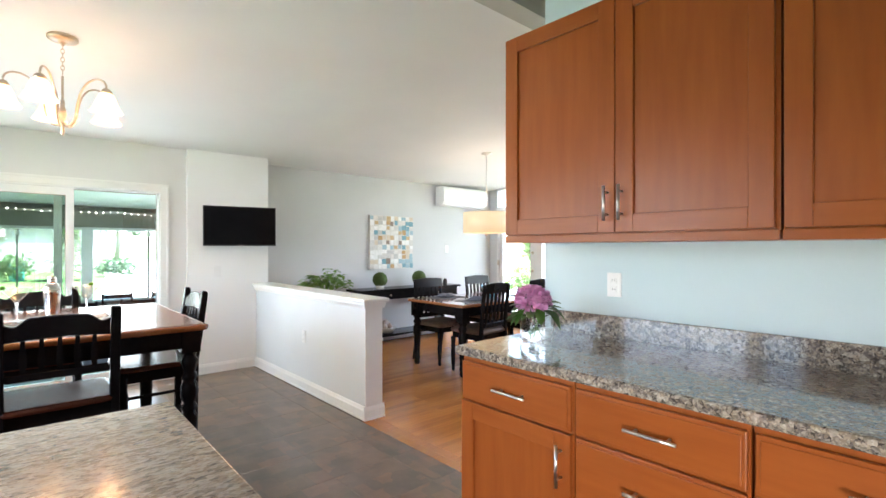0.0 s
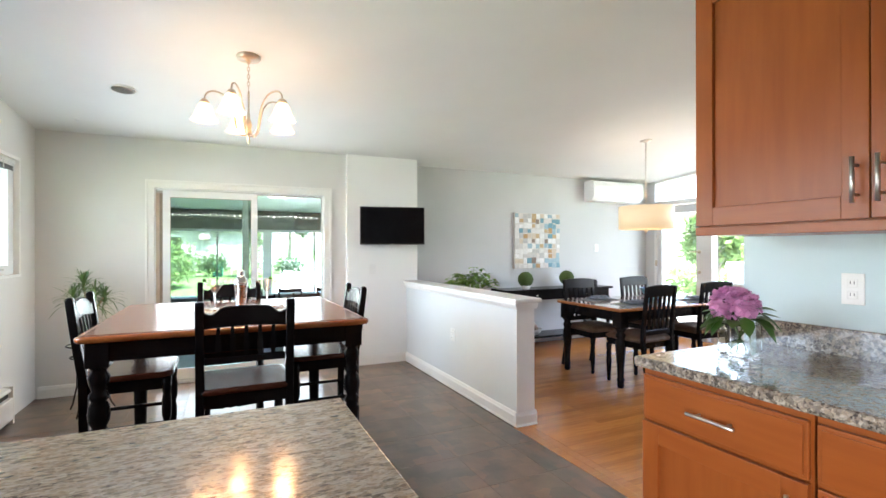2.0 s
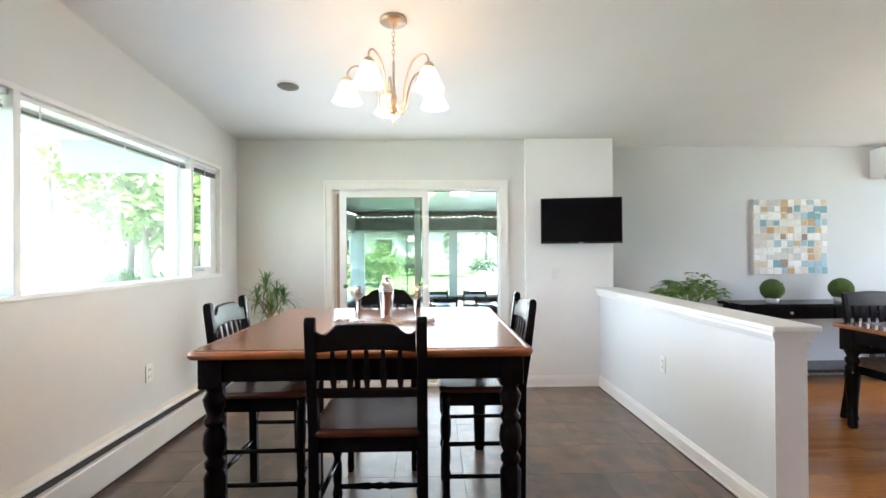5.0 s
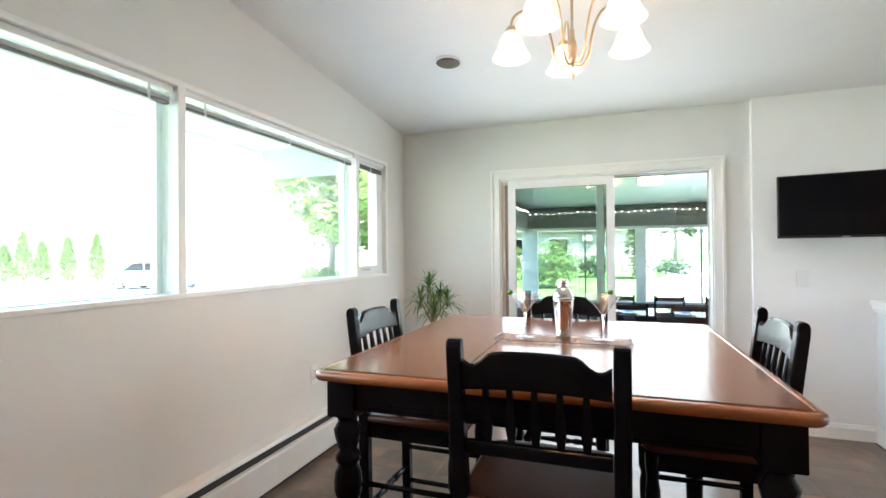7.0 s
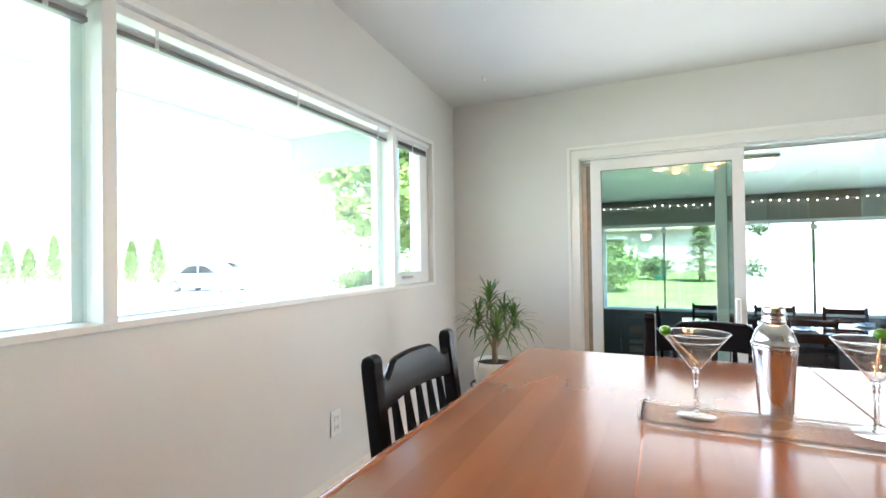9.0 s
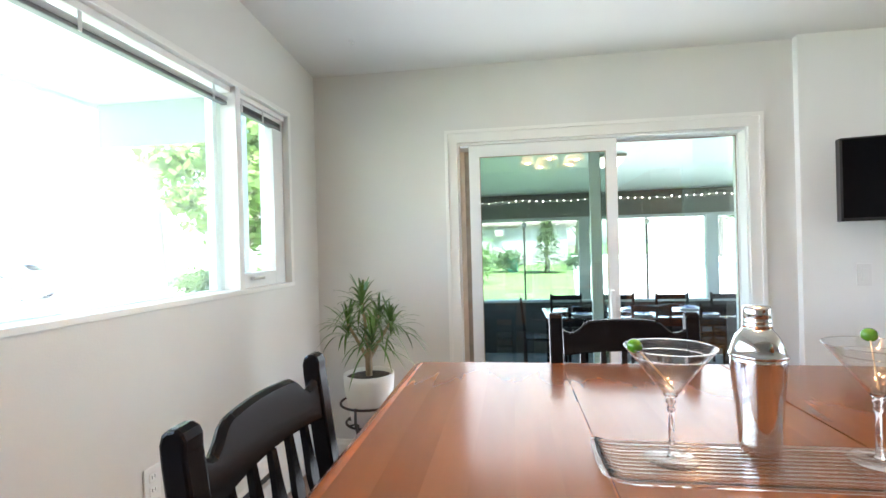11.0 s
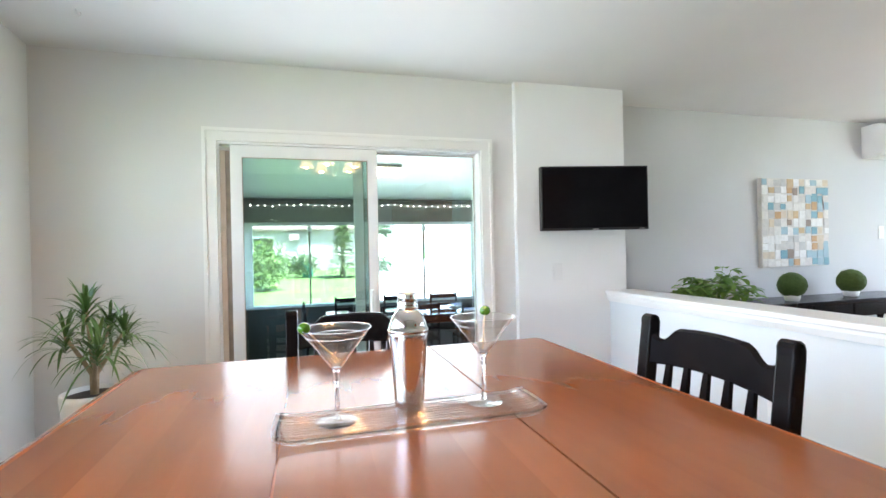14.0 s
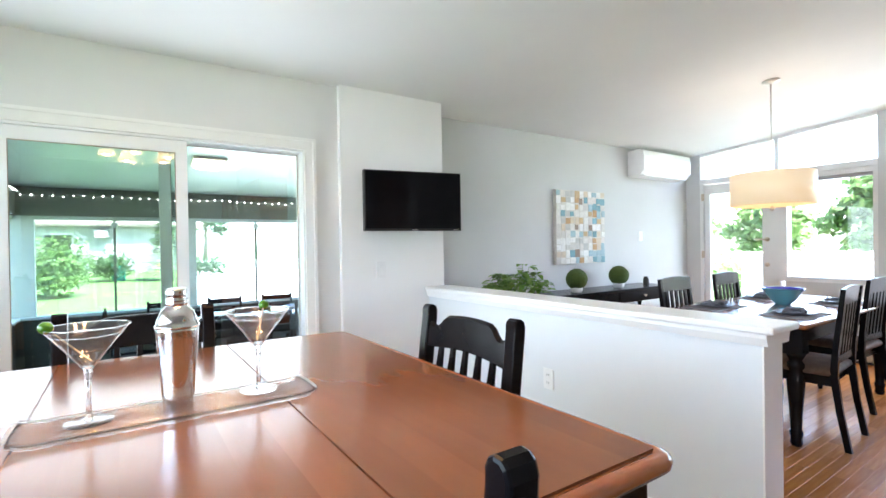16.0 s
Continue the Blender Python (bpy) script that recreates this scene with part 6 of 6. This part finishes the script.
for x in (2.05, 2.75, 3.45, 4.10):
    for y in (9.05, 9.55):
        plate("dinner_plate", "white dinner plate on the sunroom table", x, y, FZ + 0.7555, 0.135, M_china_w)
        napkin(x, y, FZ + 0.774, 20 * math.sin(x * 7 + y), M_nap2, 0.07, 0.05)

# ---- outdoors ----
M_lawn = material("lawn", (0.075, 0.14, 0.035), 0.95, color2=(0.13, 0.21, 0.06), scale=0.6, amount=0.9, fine=(9, (0.17, 0.24, 0.08), 0.5, 0.75), bump=0.6, bump_scale=30)
bm = bmesh.new()
def ground_z(x, y):
    d = max(0.0, math.hypot(x - 3, y - 3) - 10)
    return -0.48 + 0.55 * min(1, d / 30) * (1 if y > 8 and x > -12 else 0.0) * min(1, max(0, (y - 8) / 20))
xs = [-1500, -300, -120, -70] + list(range(-48, 49, 4)) + [70, 120, 300, 1500]
gv = [[bm.verts.new((x, y, ground_z(x, y))) for y in xs] for x in xs]
for i in range(len(xs) - 1):
    for j in range(len(xs) - 1):
        bm.faces.new((gv[i][j], gv[i + 1][j], gv[i + 1][j + 1], gv[i][j + 1])).smooth = True
setting("ground", bm, M_lawn, "sunlit mown green lawn", "ground")
M_conc = material("pale_concrete", (0.52, 0.51, 0.48), 0.9, color2=(0.60, 0.59, 0.56), scale=1.5, bump=0.3)
setting("pavement", boxes((-3.4, -0.16, -1.0, 7.5, -0.50, -0.20)), M_conc, "pale concrete porch slab", "porch")
setting("road", boxes((-60, -9.5, -40, 27.0, -0.53, -0.462)), M_conc, "pale concrete driveway and street", "road")
bm = bmesh.new()
nx_, ny_ = 10, 16
tv_ = [[bm.verts.new((2.35 + 22 * i / nx_ + 5.6 * j / ny_, 11.5 + 46 * j / ny_, ground_z(2.35 + 22 * i / nx_ + 5.6 * j / ny_, 11.5 + 46 * j / ny_) + 0.03)) for j in range(ny_ + 1)] for i in range(nx_ + 1)]
for i in range(nx_):
    for j in range(ny_):
        bm.faces.new((tv_[i][j], tv_[i + 1][j], tv_[i + 1][j + 1], tv_[i][j + 1])).smooth = True
setting("terrace", bm, M_conc, "pale concrete drive behind the sunroom", "pavement")
# paving darkened so less sun bounces up to the dining ceiling
setting("terrace_east", boxes((7.86, 12.5, -1, 8.5, -0.5, -0.15)), material("dimmed_paving", (0.20, 0.20, 0.18), 0.9, color2=(0.27, 0.26, 0.24), scale=2, bump=0.3), "grey terrace by the dining room door, darkened against bounced sun", "pavement")
# porch roof on the west side
M_soffit = material("porch_soffit", (0.62, 0.66, 0.62), 0.6, color2=(0.67, 0.71, 0.67), scale=4)
pr = thing("porch_roof", "pale porch soffit with a green-grey end board", "porch roof", kind="structure")
part("soffit", boxes((-2.05, -0.16, -1.9, 6.55, 2.50, 2.60)), M_soffit, pr)
part("end_board", boxes((-2.02, -0.93, 6.49, 6.53, 2.16, 2.498)), material("porch_end_board", (0.30, 0.35, 0.32), 0.6, color2=(0.34, 0.39, 0.36), scale=5), pr)
part("edge_board", boxes((-2.09, -2.052, -1.9, 6.55, 2.47, 2.66)), M_trim, pr)
part("post", boxes((-0.93, -0.80, 6.45, 6.57, -0.2, 2.498)), M_trim, pr)

M_bark = material("tree_bark", (0.14, 0.12, 0.10), 0.9, color2=(0.22, 0.19, 0.16), scale=5, stretch=(4, 4, 1), bump=0.8)
# last set is paler: sunlight on the leaves put into their colour
M_fol = [material("foliage_" + n, c, 0.6, color2=c2, scale=1.2, amount=1) for n, c, c2 in (("mid", (0.06, 0.12, 0.035), (0.12, 0.19, 0.07)), ("light", (0.10, 0.17, 0.05), (0.20, 0.28, 0.11)), ("dark", (0.03, 0.075, 0.03), (0.06, 0.12, 0.05)), ("in_sun", (0.12, 0.21, 0.05), (0.22, 0.32, 0.11)))]

for _m in M_fol:
    lets_light_through(_m, 0.6)


def leaf_cloud(bm, c, rad, n, size, rnd, shell=0.55):
    """Many small leaves in an uneven blob."""
    c = Vector(c)
    for _ in range(n):
        d = Vector((rnd.gauss(0, 1), rnd.gauss(0, 1), rnd.gauss(0, 1))).normalized()
        k = rnd.uniform(shell, 1.0) * (1 + 0.28 * noise.noise(d * 2.3 + c))
        p = c + Vector((d.x * rad[0], d.y * rad[1], d.z * rad[2])) * k
        u = Vector((rnd.gauss(0, 1), rnd.gauss(0, 1), rnd.gauss(0, 0.6))).normalized()
        v = u.cross(d + Vector((0.1, 0.2, 0.3))).normalized()
        s = size * rnd.uniform(0.6, 1.3)
        bm.faces.new([bm.verts.new(q) for q in (p - u * s, p - v * s * 0.55, p + u * s, p + v * s * 0.55)])


def tree(x, y, h, r, seed, mat_, trunk_r=0.22, clumps=16, leaves=260, size=0.16, base=None):
    rnd = random.Random(seed)
    z = ground_z(x, y) if base is None else base
    t = thing("tree", "broadleaf tree with full green crown", "tree", pose(x, y, z), group="garden trees")
    bm = bmesh.new()
    tube(bm, [(0, 0, -0.2), (0.03 * h * rnd.uniform(-1, 1), 0, h * 0.3), (0.05 * h * rnd.uniform(-1, 1), 0.02 * h, h * 0.72)], trunk_r, 12, trunk_r * 0.35)
    bc = bmesh.new()
    for k in range(clumps):
        a = k * 2.4 + rnd.uniform(-0.4, 0.4)
        f = (k + 0.5) / clumps
        hz = h * (0.36 + 0.60 * f)
        rr = r * math.sin(math.pi * (0.15 + 0.8 * f)) * rnd.uniform(0.55, 0.95)
        p = Vector((rr * math.cos(a), rr * math.sin(a), hz))
        tube(bm, [(0, 0, h * (0.22 + 0.4 * f)), p * 0.5 + Vector((0, 0, hz * 0.42)), p], trunk_r * 0.32, 6, 0.02)
        q = r * rnd.uniform(0.34, 0.5)
        leaf_cloud(bc, p, (q, q, q * 0.75), leaves, size, rnd, 0.25)
    part("trunk", bm, M_bark, t)
    part("crown", bc, mat_, t)
    return t


def shrub(x, y, r, h, seed, mat_, n=900, size=0.07, name="shrub", label="rounded green garden shrub", base=None):
    rnd = random.Random(seed)
    z = ground_z(x, y) if base is None else base
    bm = bmesh.new()
    for k in range(5):
        a = rnd.uniform(0, 6.28)
        leaf_cloud(bm, (0.45 * r * math.cos(a), 0.45 * r * math.sin(a), h * rnd.uniform(0.4, 0.55)), (r * 0.72, r * 0.72, h * 0.5), n // 5, size, rnd, 0.3)
    return solid(name, bm, mat_, label, "shrub", pose(x, y, z), group="garden shrubs")


def conifer(x, y, h, r, seed, mat_, name, label, n=1500, size=0.10, spread=0.0, base=None):
    rnd = random.Random(seed)
    z = ground_z(x, y) if base is None else base
    t = thing(name, label, "conifer", pose(x, y, z), group="garden conifers")
    bm = bmesh.new()
    tube(bm, [(0, 0, -0.1), (0, 0, h * 0.9)], r * 0.09 + 0.02, 8, 0.01)
    part("trunk", bm, M_bark, t)
    bm = bmesh.new()
    for k in range(n):
        f = rnd.random() ** 0.75
        tier = 1 - spread * ((f * 9) % 1.0)
        rr = r * (1 - f) ** (0.85 if spread else 0.55) * tier * rnd.uniform(0.55, 1.0) * (1 if spread else min(1, 0.55 + f * 3))
        a = rnd.uniform(0, 6.28)
        p = Vector((rr * math.cos(a), rr * math.sin(a), h * (0.04 + 0.96 * f)))
        o = Vector((math.cos(a), math.sin(a), rnd.uniform(-0.5, 0.3) if spread else rnd.uniform(0.3, 1.6))).normalized()
        s = size * rnd.uniform(0.6, 1.3)
        w = o.cross(Vector((0, 0, 1))).normalized() * s * 0.4
        bm.faces.new([bm.verts.new(q) for q in (p - o * s, p - w, p + o * s, p + w)])
    part("needles", bm, mat_, t)
    return t


# north garden
conifer(3.1, 29, 3.3, 1.55, 1, M_fol[1], "spruce_tree", "young spruce on the lawn", 2600, 0.14, 0.45)
shrub(-0.9, 23.6, 1.35, 2.2, 2, M_fol[3], 2600, 0.09)
shrub(-3.2, 25.5, 1.6, 2.2, 9, M_fol[0], 2000, 0.10)
shrub(0.6, 29.5, 1.3, 1.5, 3, M_fol[0], 1200, 0.09)
shrub(-0.9, 30.5, 1.0, 1.2, 4, M_fol[1], 900, 0.09)
shrub(5.2, 31, 1.1, 1.1, 6, M_fol[2], 900, 0.09)
for i, (x, y, h) in enumerate(((-12, 42, 9), (-4, 50, 10), (9, 62, 9), (17, 42, 10), (24, 36, 9), (30, 30, 10), (14, 30, 8))):
    tree(x, y, h, h * 0.36, 20 + i, M_fol[i % 3], 0.26, 14, 210, 0.22)
hs = thing("neighbour_house", "pale sided neighbouring house with low brown roof", "house", pose(-1.4, 37, 0))
M_siding = material("pale_siding", (0.34, 0.33, 0.32), 0.7, color2=(0.40, 0.39, 0.38), scale=2)
part("wall", boxes((-5.0, 6.5, 0, 7, -0.3, 2.9)), M_siding, hs)
for k in range(14):
    part("siding_board", boxes((-5.0, 6.5, -0.018, 0, -0.1 + 0.21 * k, 0.085 + 0.21 * k)), M_siding, hs)
bm = bmesh.new()
prism(bm, [(-0.6, 2.85), (3.5, 4.5), (7.6, 2.85), (7.6, 2.70), (-0.6, 2.70)], -5.6, 7.1, 'x')
part("roof", bm, material("brown_shingle", (0.16, 0.13, 0.11), 0.9, color2=(0.22, 0.18, 0.15), scale=5, bump=0.4), hs)
for x in (-3.4, -0.2):
    w_ = part("window", boxes((x - 0.6, x + 0.6, -0.05, -0.019, 1.0, 2.2)), M_tv, hs)
    part("frame", boxes((x - 0.7, x + 0.7, -0.045, -0.018, 0.92, 1.0), (x - 0.7, x + 0.7, -0.045, -0.018, 2.2, 2.28)), M_trim, w_)
wa = part("window_air_conditioner", boxes((1.45, 2.15, -0.45, -0.019, 2.0, 2.5), bevel=0.01), M_blind_dark, hs)
for k in range(5):
    part("louvre", boxes((1.5, 2.1, -0.458, -0.45, 2.06 + 0.08 * k, 2.10 + 0.08 * k)), M_tan, wa)
bn = thing("garden_bin", "teal lidded garden bin on the lawn", "bin", pose(1.25, 30.0, ground_z(1.25, 30.0)))
part("tub", boxes((-0.28, 0.28, -0.28, 0.28, 0, 0.72), bevel=0.03), material("teal_plastic", (0.02, 0.26, 0.26), 0.4, color2=(0.03, 0.30, 0.30), scale=6), bn)
part("lid", boxes((-0.31, 0.31, -0.31, 0.31, 0.72, 0.80), bevel=0.02), material("teal_lid", (0.02, 0.22, 0.22), 0.4, color2=(0.03, 0.26, 0.26), scale=6), bn)

# west side: street, cars, hedge of arborvitae, the big tree
# hedge takes the lighter set, glare put into its leaf colour
for i in range(9):
    f = i / 8
    conifer(-42 + 10.5 * f + 0.5 * math.sin(i * 5), 19.5 + 5.0 * f, 3.0 + 0.5 * math.sin(i * 2.7), 0.75, 40 + i, M_fol[1], "arborvitae", "narrow columnar arborvitae in a hedge row", 900, 0.16, 0.0, -0.48)
tree(-17.5, 25.5, 27, 6.0, 60, M_fol[1], 0.72, 20, 240, 0.22, -0.48)
for i, (x, y, h) in enumerate(((-9, 24, 8), (-14, 34, 10), (-5.0, 20, 6), (-7.4, 17.2, 6.5), (-10.8, 21.5, 7.5), (-6.6, 25.5, 8))):
    tree(x, y, h, h * 0.36, 70 + i, M_fol[3], 0.22, 14, 240, 0.18, -0.48)
for i, (x, y) in enumerate(((-10.5, 20), (-12.5, 22.5), (-8.2, 21))):
    shrub(x, y, 1.2, 1.3, 80 + i, M_fol[1], 1000, 0.09, base=-0.48)


def car(m, paint, label):
    c = thing("parked_car", label, "car", m, group="parked cars")
    L, W = 2.3, 0.88
    low = [(-2.28, 0.30), (-2.30, 0.62), (-2.15, 0.86), (-1.25, 0.95), (1.05, 0.98), (1.95, 0.90), (2.25, 0.74), (2.28, 0.34), (2.0, 0.24), (-2.0, 0.24)]
    bm = bmesh.new()
    prism(bm, low, -W, W, 'y', bevel=0.05)
    part("body", bm, paint, c)
    bm = bmesh.new()
    prism(bm, [(-1.55, 0.93), (-0.75, 1.40), (-0.3, 1.46), (0.45, 1.44), (1.25, 0.95)], -W + 0.10, W - 0.10, 'y', bevel=0.04)
    part("cabin", bm, paint, c)
    for s in (-1, 1):
        for o in ([(-1.28, 0.97), (-0.68, 1.34), (-0.12, 1.38), (-0.12, 0.97)], [(-0.04, 0.97), (-0.04, 1.38), (0.40, 1.36), (1.02, 0.98)]):
            bm = bmesh.new()
            y = s * (W - 0.10)
            prism(bm, o, min(y, y + s * 0.006), max(y, y + s * 0.006), 'y')
            part("side_window", bm, M_tv, c)
        for x in (-1.42, 1.40):
            bm = bmesh.new()
            lathe(bm, [(0.20, -0.10), (0.31, -0.10), (0.33, -0.07), (0.33, 0.07), (0.31, 0.10), (0.20, 0.10)], (x, s * (W - 0.09), 0.33), 22, Matrix.Rotation(radians(90), 4, 'X'))
            wh = part("wheel", bm, M_plastic_black, c)
            bm = bmesh.new()
            lathe(bm, [(0.0001, -0.106), (0.19, -0.103), (0.205, -0.09), (0.205, 0.09), (0.19, 0.103), (0.0001, 0.106)], (x, s * (W - 0.09), 0.33), 18, Matrix.Rotation(radians(90), 4, 'X'))
            part("rim", bm, M_nickel, wh)
        part("headlight", boxes((2.12, 2.27, s * 0.66 - 0.14, s * 0.66 + 0.14, 0.62, 0.74), bevel=0.02), M_china_w, c)
        part("tail_light", boxes((-2.31, -2.2, s * 0.68 - 0.13, s * 0.68 + 0.13, 0.64, 0.80), bevel=0.02), material("tail_red", (0.45, 0.02, 0.02), 0.3, color2=(0.5, 0.03, 0.03), scale=9), c)
    return c


M_silver = material("silver_car_paint", (0.20, 0.27, 0.34), 0.25, 0.3, color2=(0.22, 0.29, 0.36), scale=3, coat=0.8)
car(pose(-20.4, 20.2, -0.461, 0, 0, 12), M_silver, "pale blue-grey saloon car parked on the street")
car(pose(-30.0, 29.5, -0.461, 0, 0, 48), material("blue_car_paint", (0.10, 0.16, 0.26), 0.25, 0.4, color2=(0.12, 0.18, 0.29), scale=3, coat=0.8), "blue car parked further down the street")

# east garden
for i, (x, y, h) in enumerate(((22, 7.5, 4.0), (21, 3, 4.6), (25, 12, 3.8), (20, 13.5, 3.6), (28, 5, 5.2), (22, -3, 4.6), (18.5, 4.4, 3.9))):
    tree(x, y, h, h * 0.40, 90 + i, M_fol[3], 0.12, 18, 150, 0.16, -0.48)
for i, (x, y) in enumerate(((14.5, 9.3), (14.8, 11.2), (14.3, 7.4), (15, 5.2), (15, 3.0))):
    shrub(x, y, 1.1, 1.3, 110 + i, M_fol[3], 1100, 0.08, base=-0.48)
wb = thing("storage_box", "white lidded outdoor storage box on the terrace", "storage box", pose(11.2, 6.05, -0.149))
part("tub", boxes((-0.45, 0.45, -0.85, 0.85, 0, 1.10), bevel=0.03), M_plastic, wb)
part("lid", boxes((-0.48, 0.48, -0.88, 0.88, 1.10, 1.20), bevel=0.03), M_plastic, wb)

# ---- floor pieces ----
T = 0.406
tb = bmesh.new()
box(tb, 0.0008, T - 0.0008, 0.0008, T - 0.0008, -0.006, 0.0, bevel=0.0006, seg=1)
tme = mesh_of("tile", tb, M_tile)
flr = bpy.data.objects["floor"]
for i in range(9):
    for j in range(20):
        x, y = i * T, -1.9 + j * T
        if y + T > 6.0:
            continue
        if x + T > 3.44:
            continue
        o = new("tile", tme)
        o.parent, o.location = flr, (x, y, 0)
for j in range(20):
    y = -1.9 + j * T
    if y + T <= 6.0:
        o = new("tile", tme)
        o.parent, o.location, o.scale = flr, (8 * T, y, 0), ((3.44 - 8 * T) / T, 1, 1)
yl = -1.9 + 19 * T
for i in range(9):
    o = new("tile", tme)
    w_ = T if i < 8 else 3.44 - 8 * T
    o.parent, o.location, o.scale = flr, (i * T, yl, 0), (w_ / T, (6.0 - yl) / T, 1)
# oak strips run along x; a wider threshold board along y meets the tiles
fd = bpy.data.objects["floor_dining"]
th = new("threshold_board", mesh_of("threshold_board", boxes((3.441, 3.505, 2.05, 3.64, -0.006, 0.0015), bevel=0.001), M_oak))
th.parent = fd
th2 = new("threshold_board", mesh_of("threshold_board", boxes((3.507, 3.575, 2.05, 3.64, -0.006, 0.0005), bevel=0.001), M_oak))
th2.parent = fd
rnd = random.Random(21)
lens = [0.5, 0.75, 1.0, 1.3]
BW = 0.0572
meshes = {}
for L in lens:
    b_ = bmesh.new()
    box(b_, 0.0004, L - 0.0004, 0.0004, BW - 0.0004, -0.006, 0.0, bevel=0.0005, seg=1)
    meshes[L] = mesh_of("oak_strip", b_, M_oak)
count = 0
rest = bmesh.new()
y = 2.06
while y + BW < 6.2:
    x = 3.577 if y < 3.64 else 3.63
    first = True
    while x < X1 - 0.02:
        L = rnd.choice(lens[:3] if first else lens)
        first = False
        sx = 1.0
        if x + L > X1:
            sx = (X1 - x) / L
        if count < 300 and x < 6.2 and y < 5.2:
            o = new("oak_strip", meshes[L])
            o.parent, o.location, o.scale = fd, (x, y, 0), (sx, 1, 1)
            count += 1
        else:
            box(rest, x + 0.0004, x + L * sx - 0.0004, y + 0.0004, y + BW - 0.0004, -0.006, 0.0)
        x += L
    y += BW
box(rest, 3.75, X1, Y0, 2.058, -0.006, 0.0)
ro = new("oak_strip_field", mesh_of("oak_strip_field", rest, M_oak, fix=False))
ro.parent = fd
tagged(ro, kind="stuff")
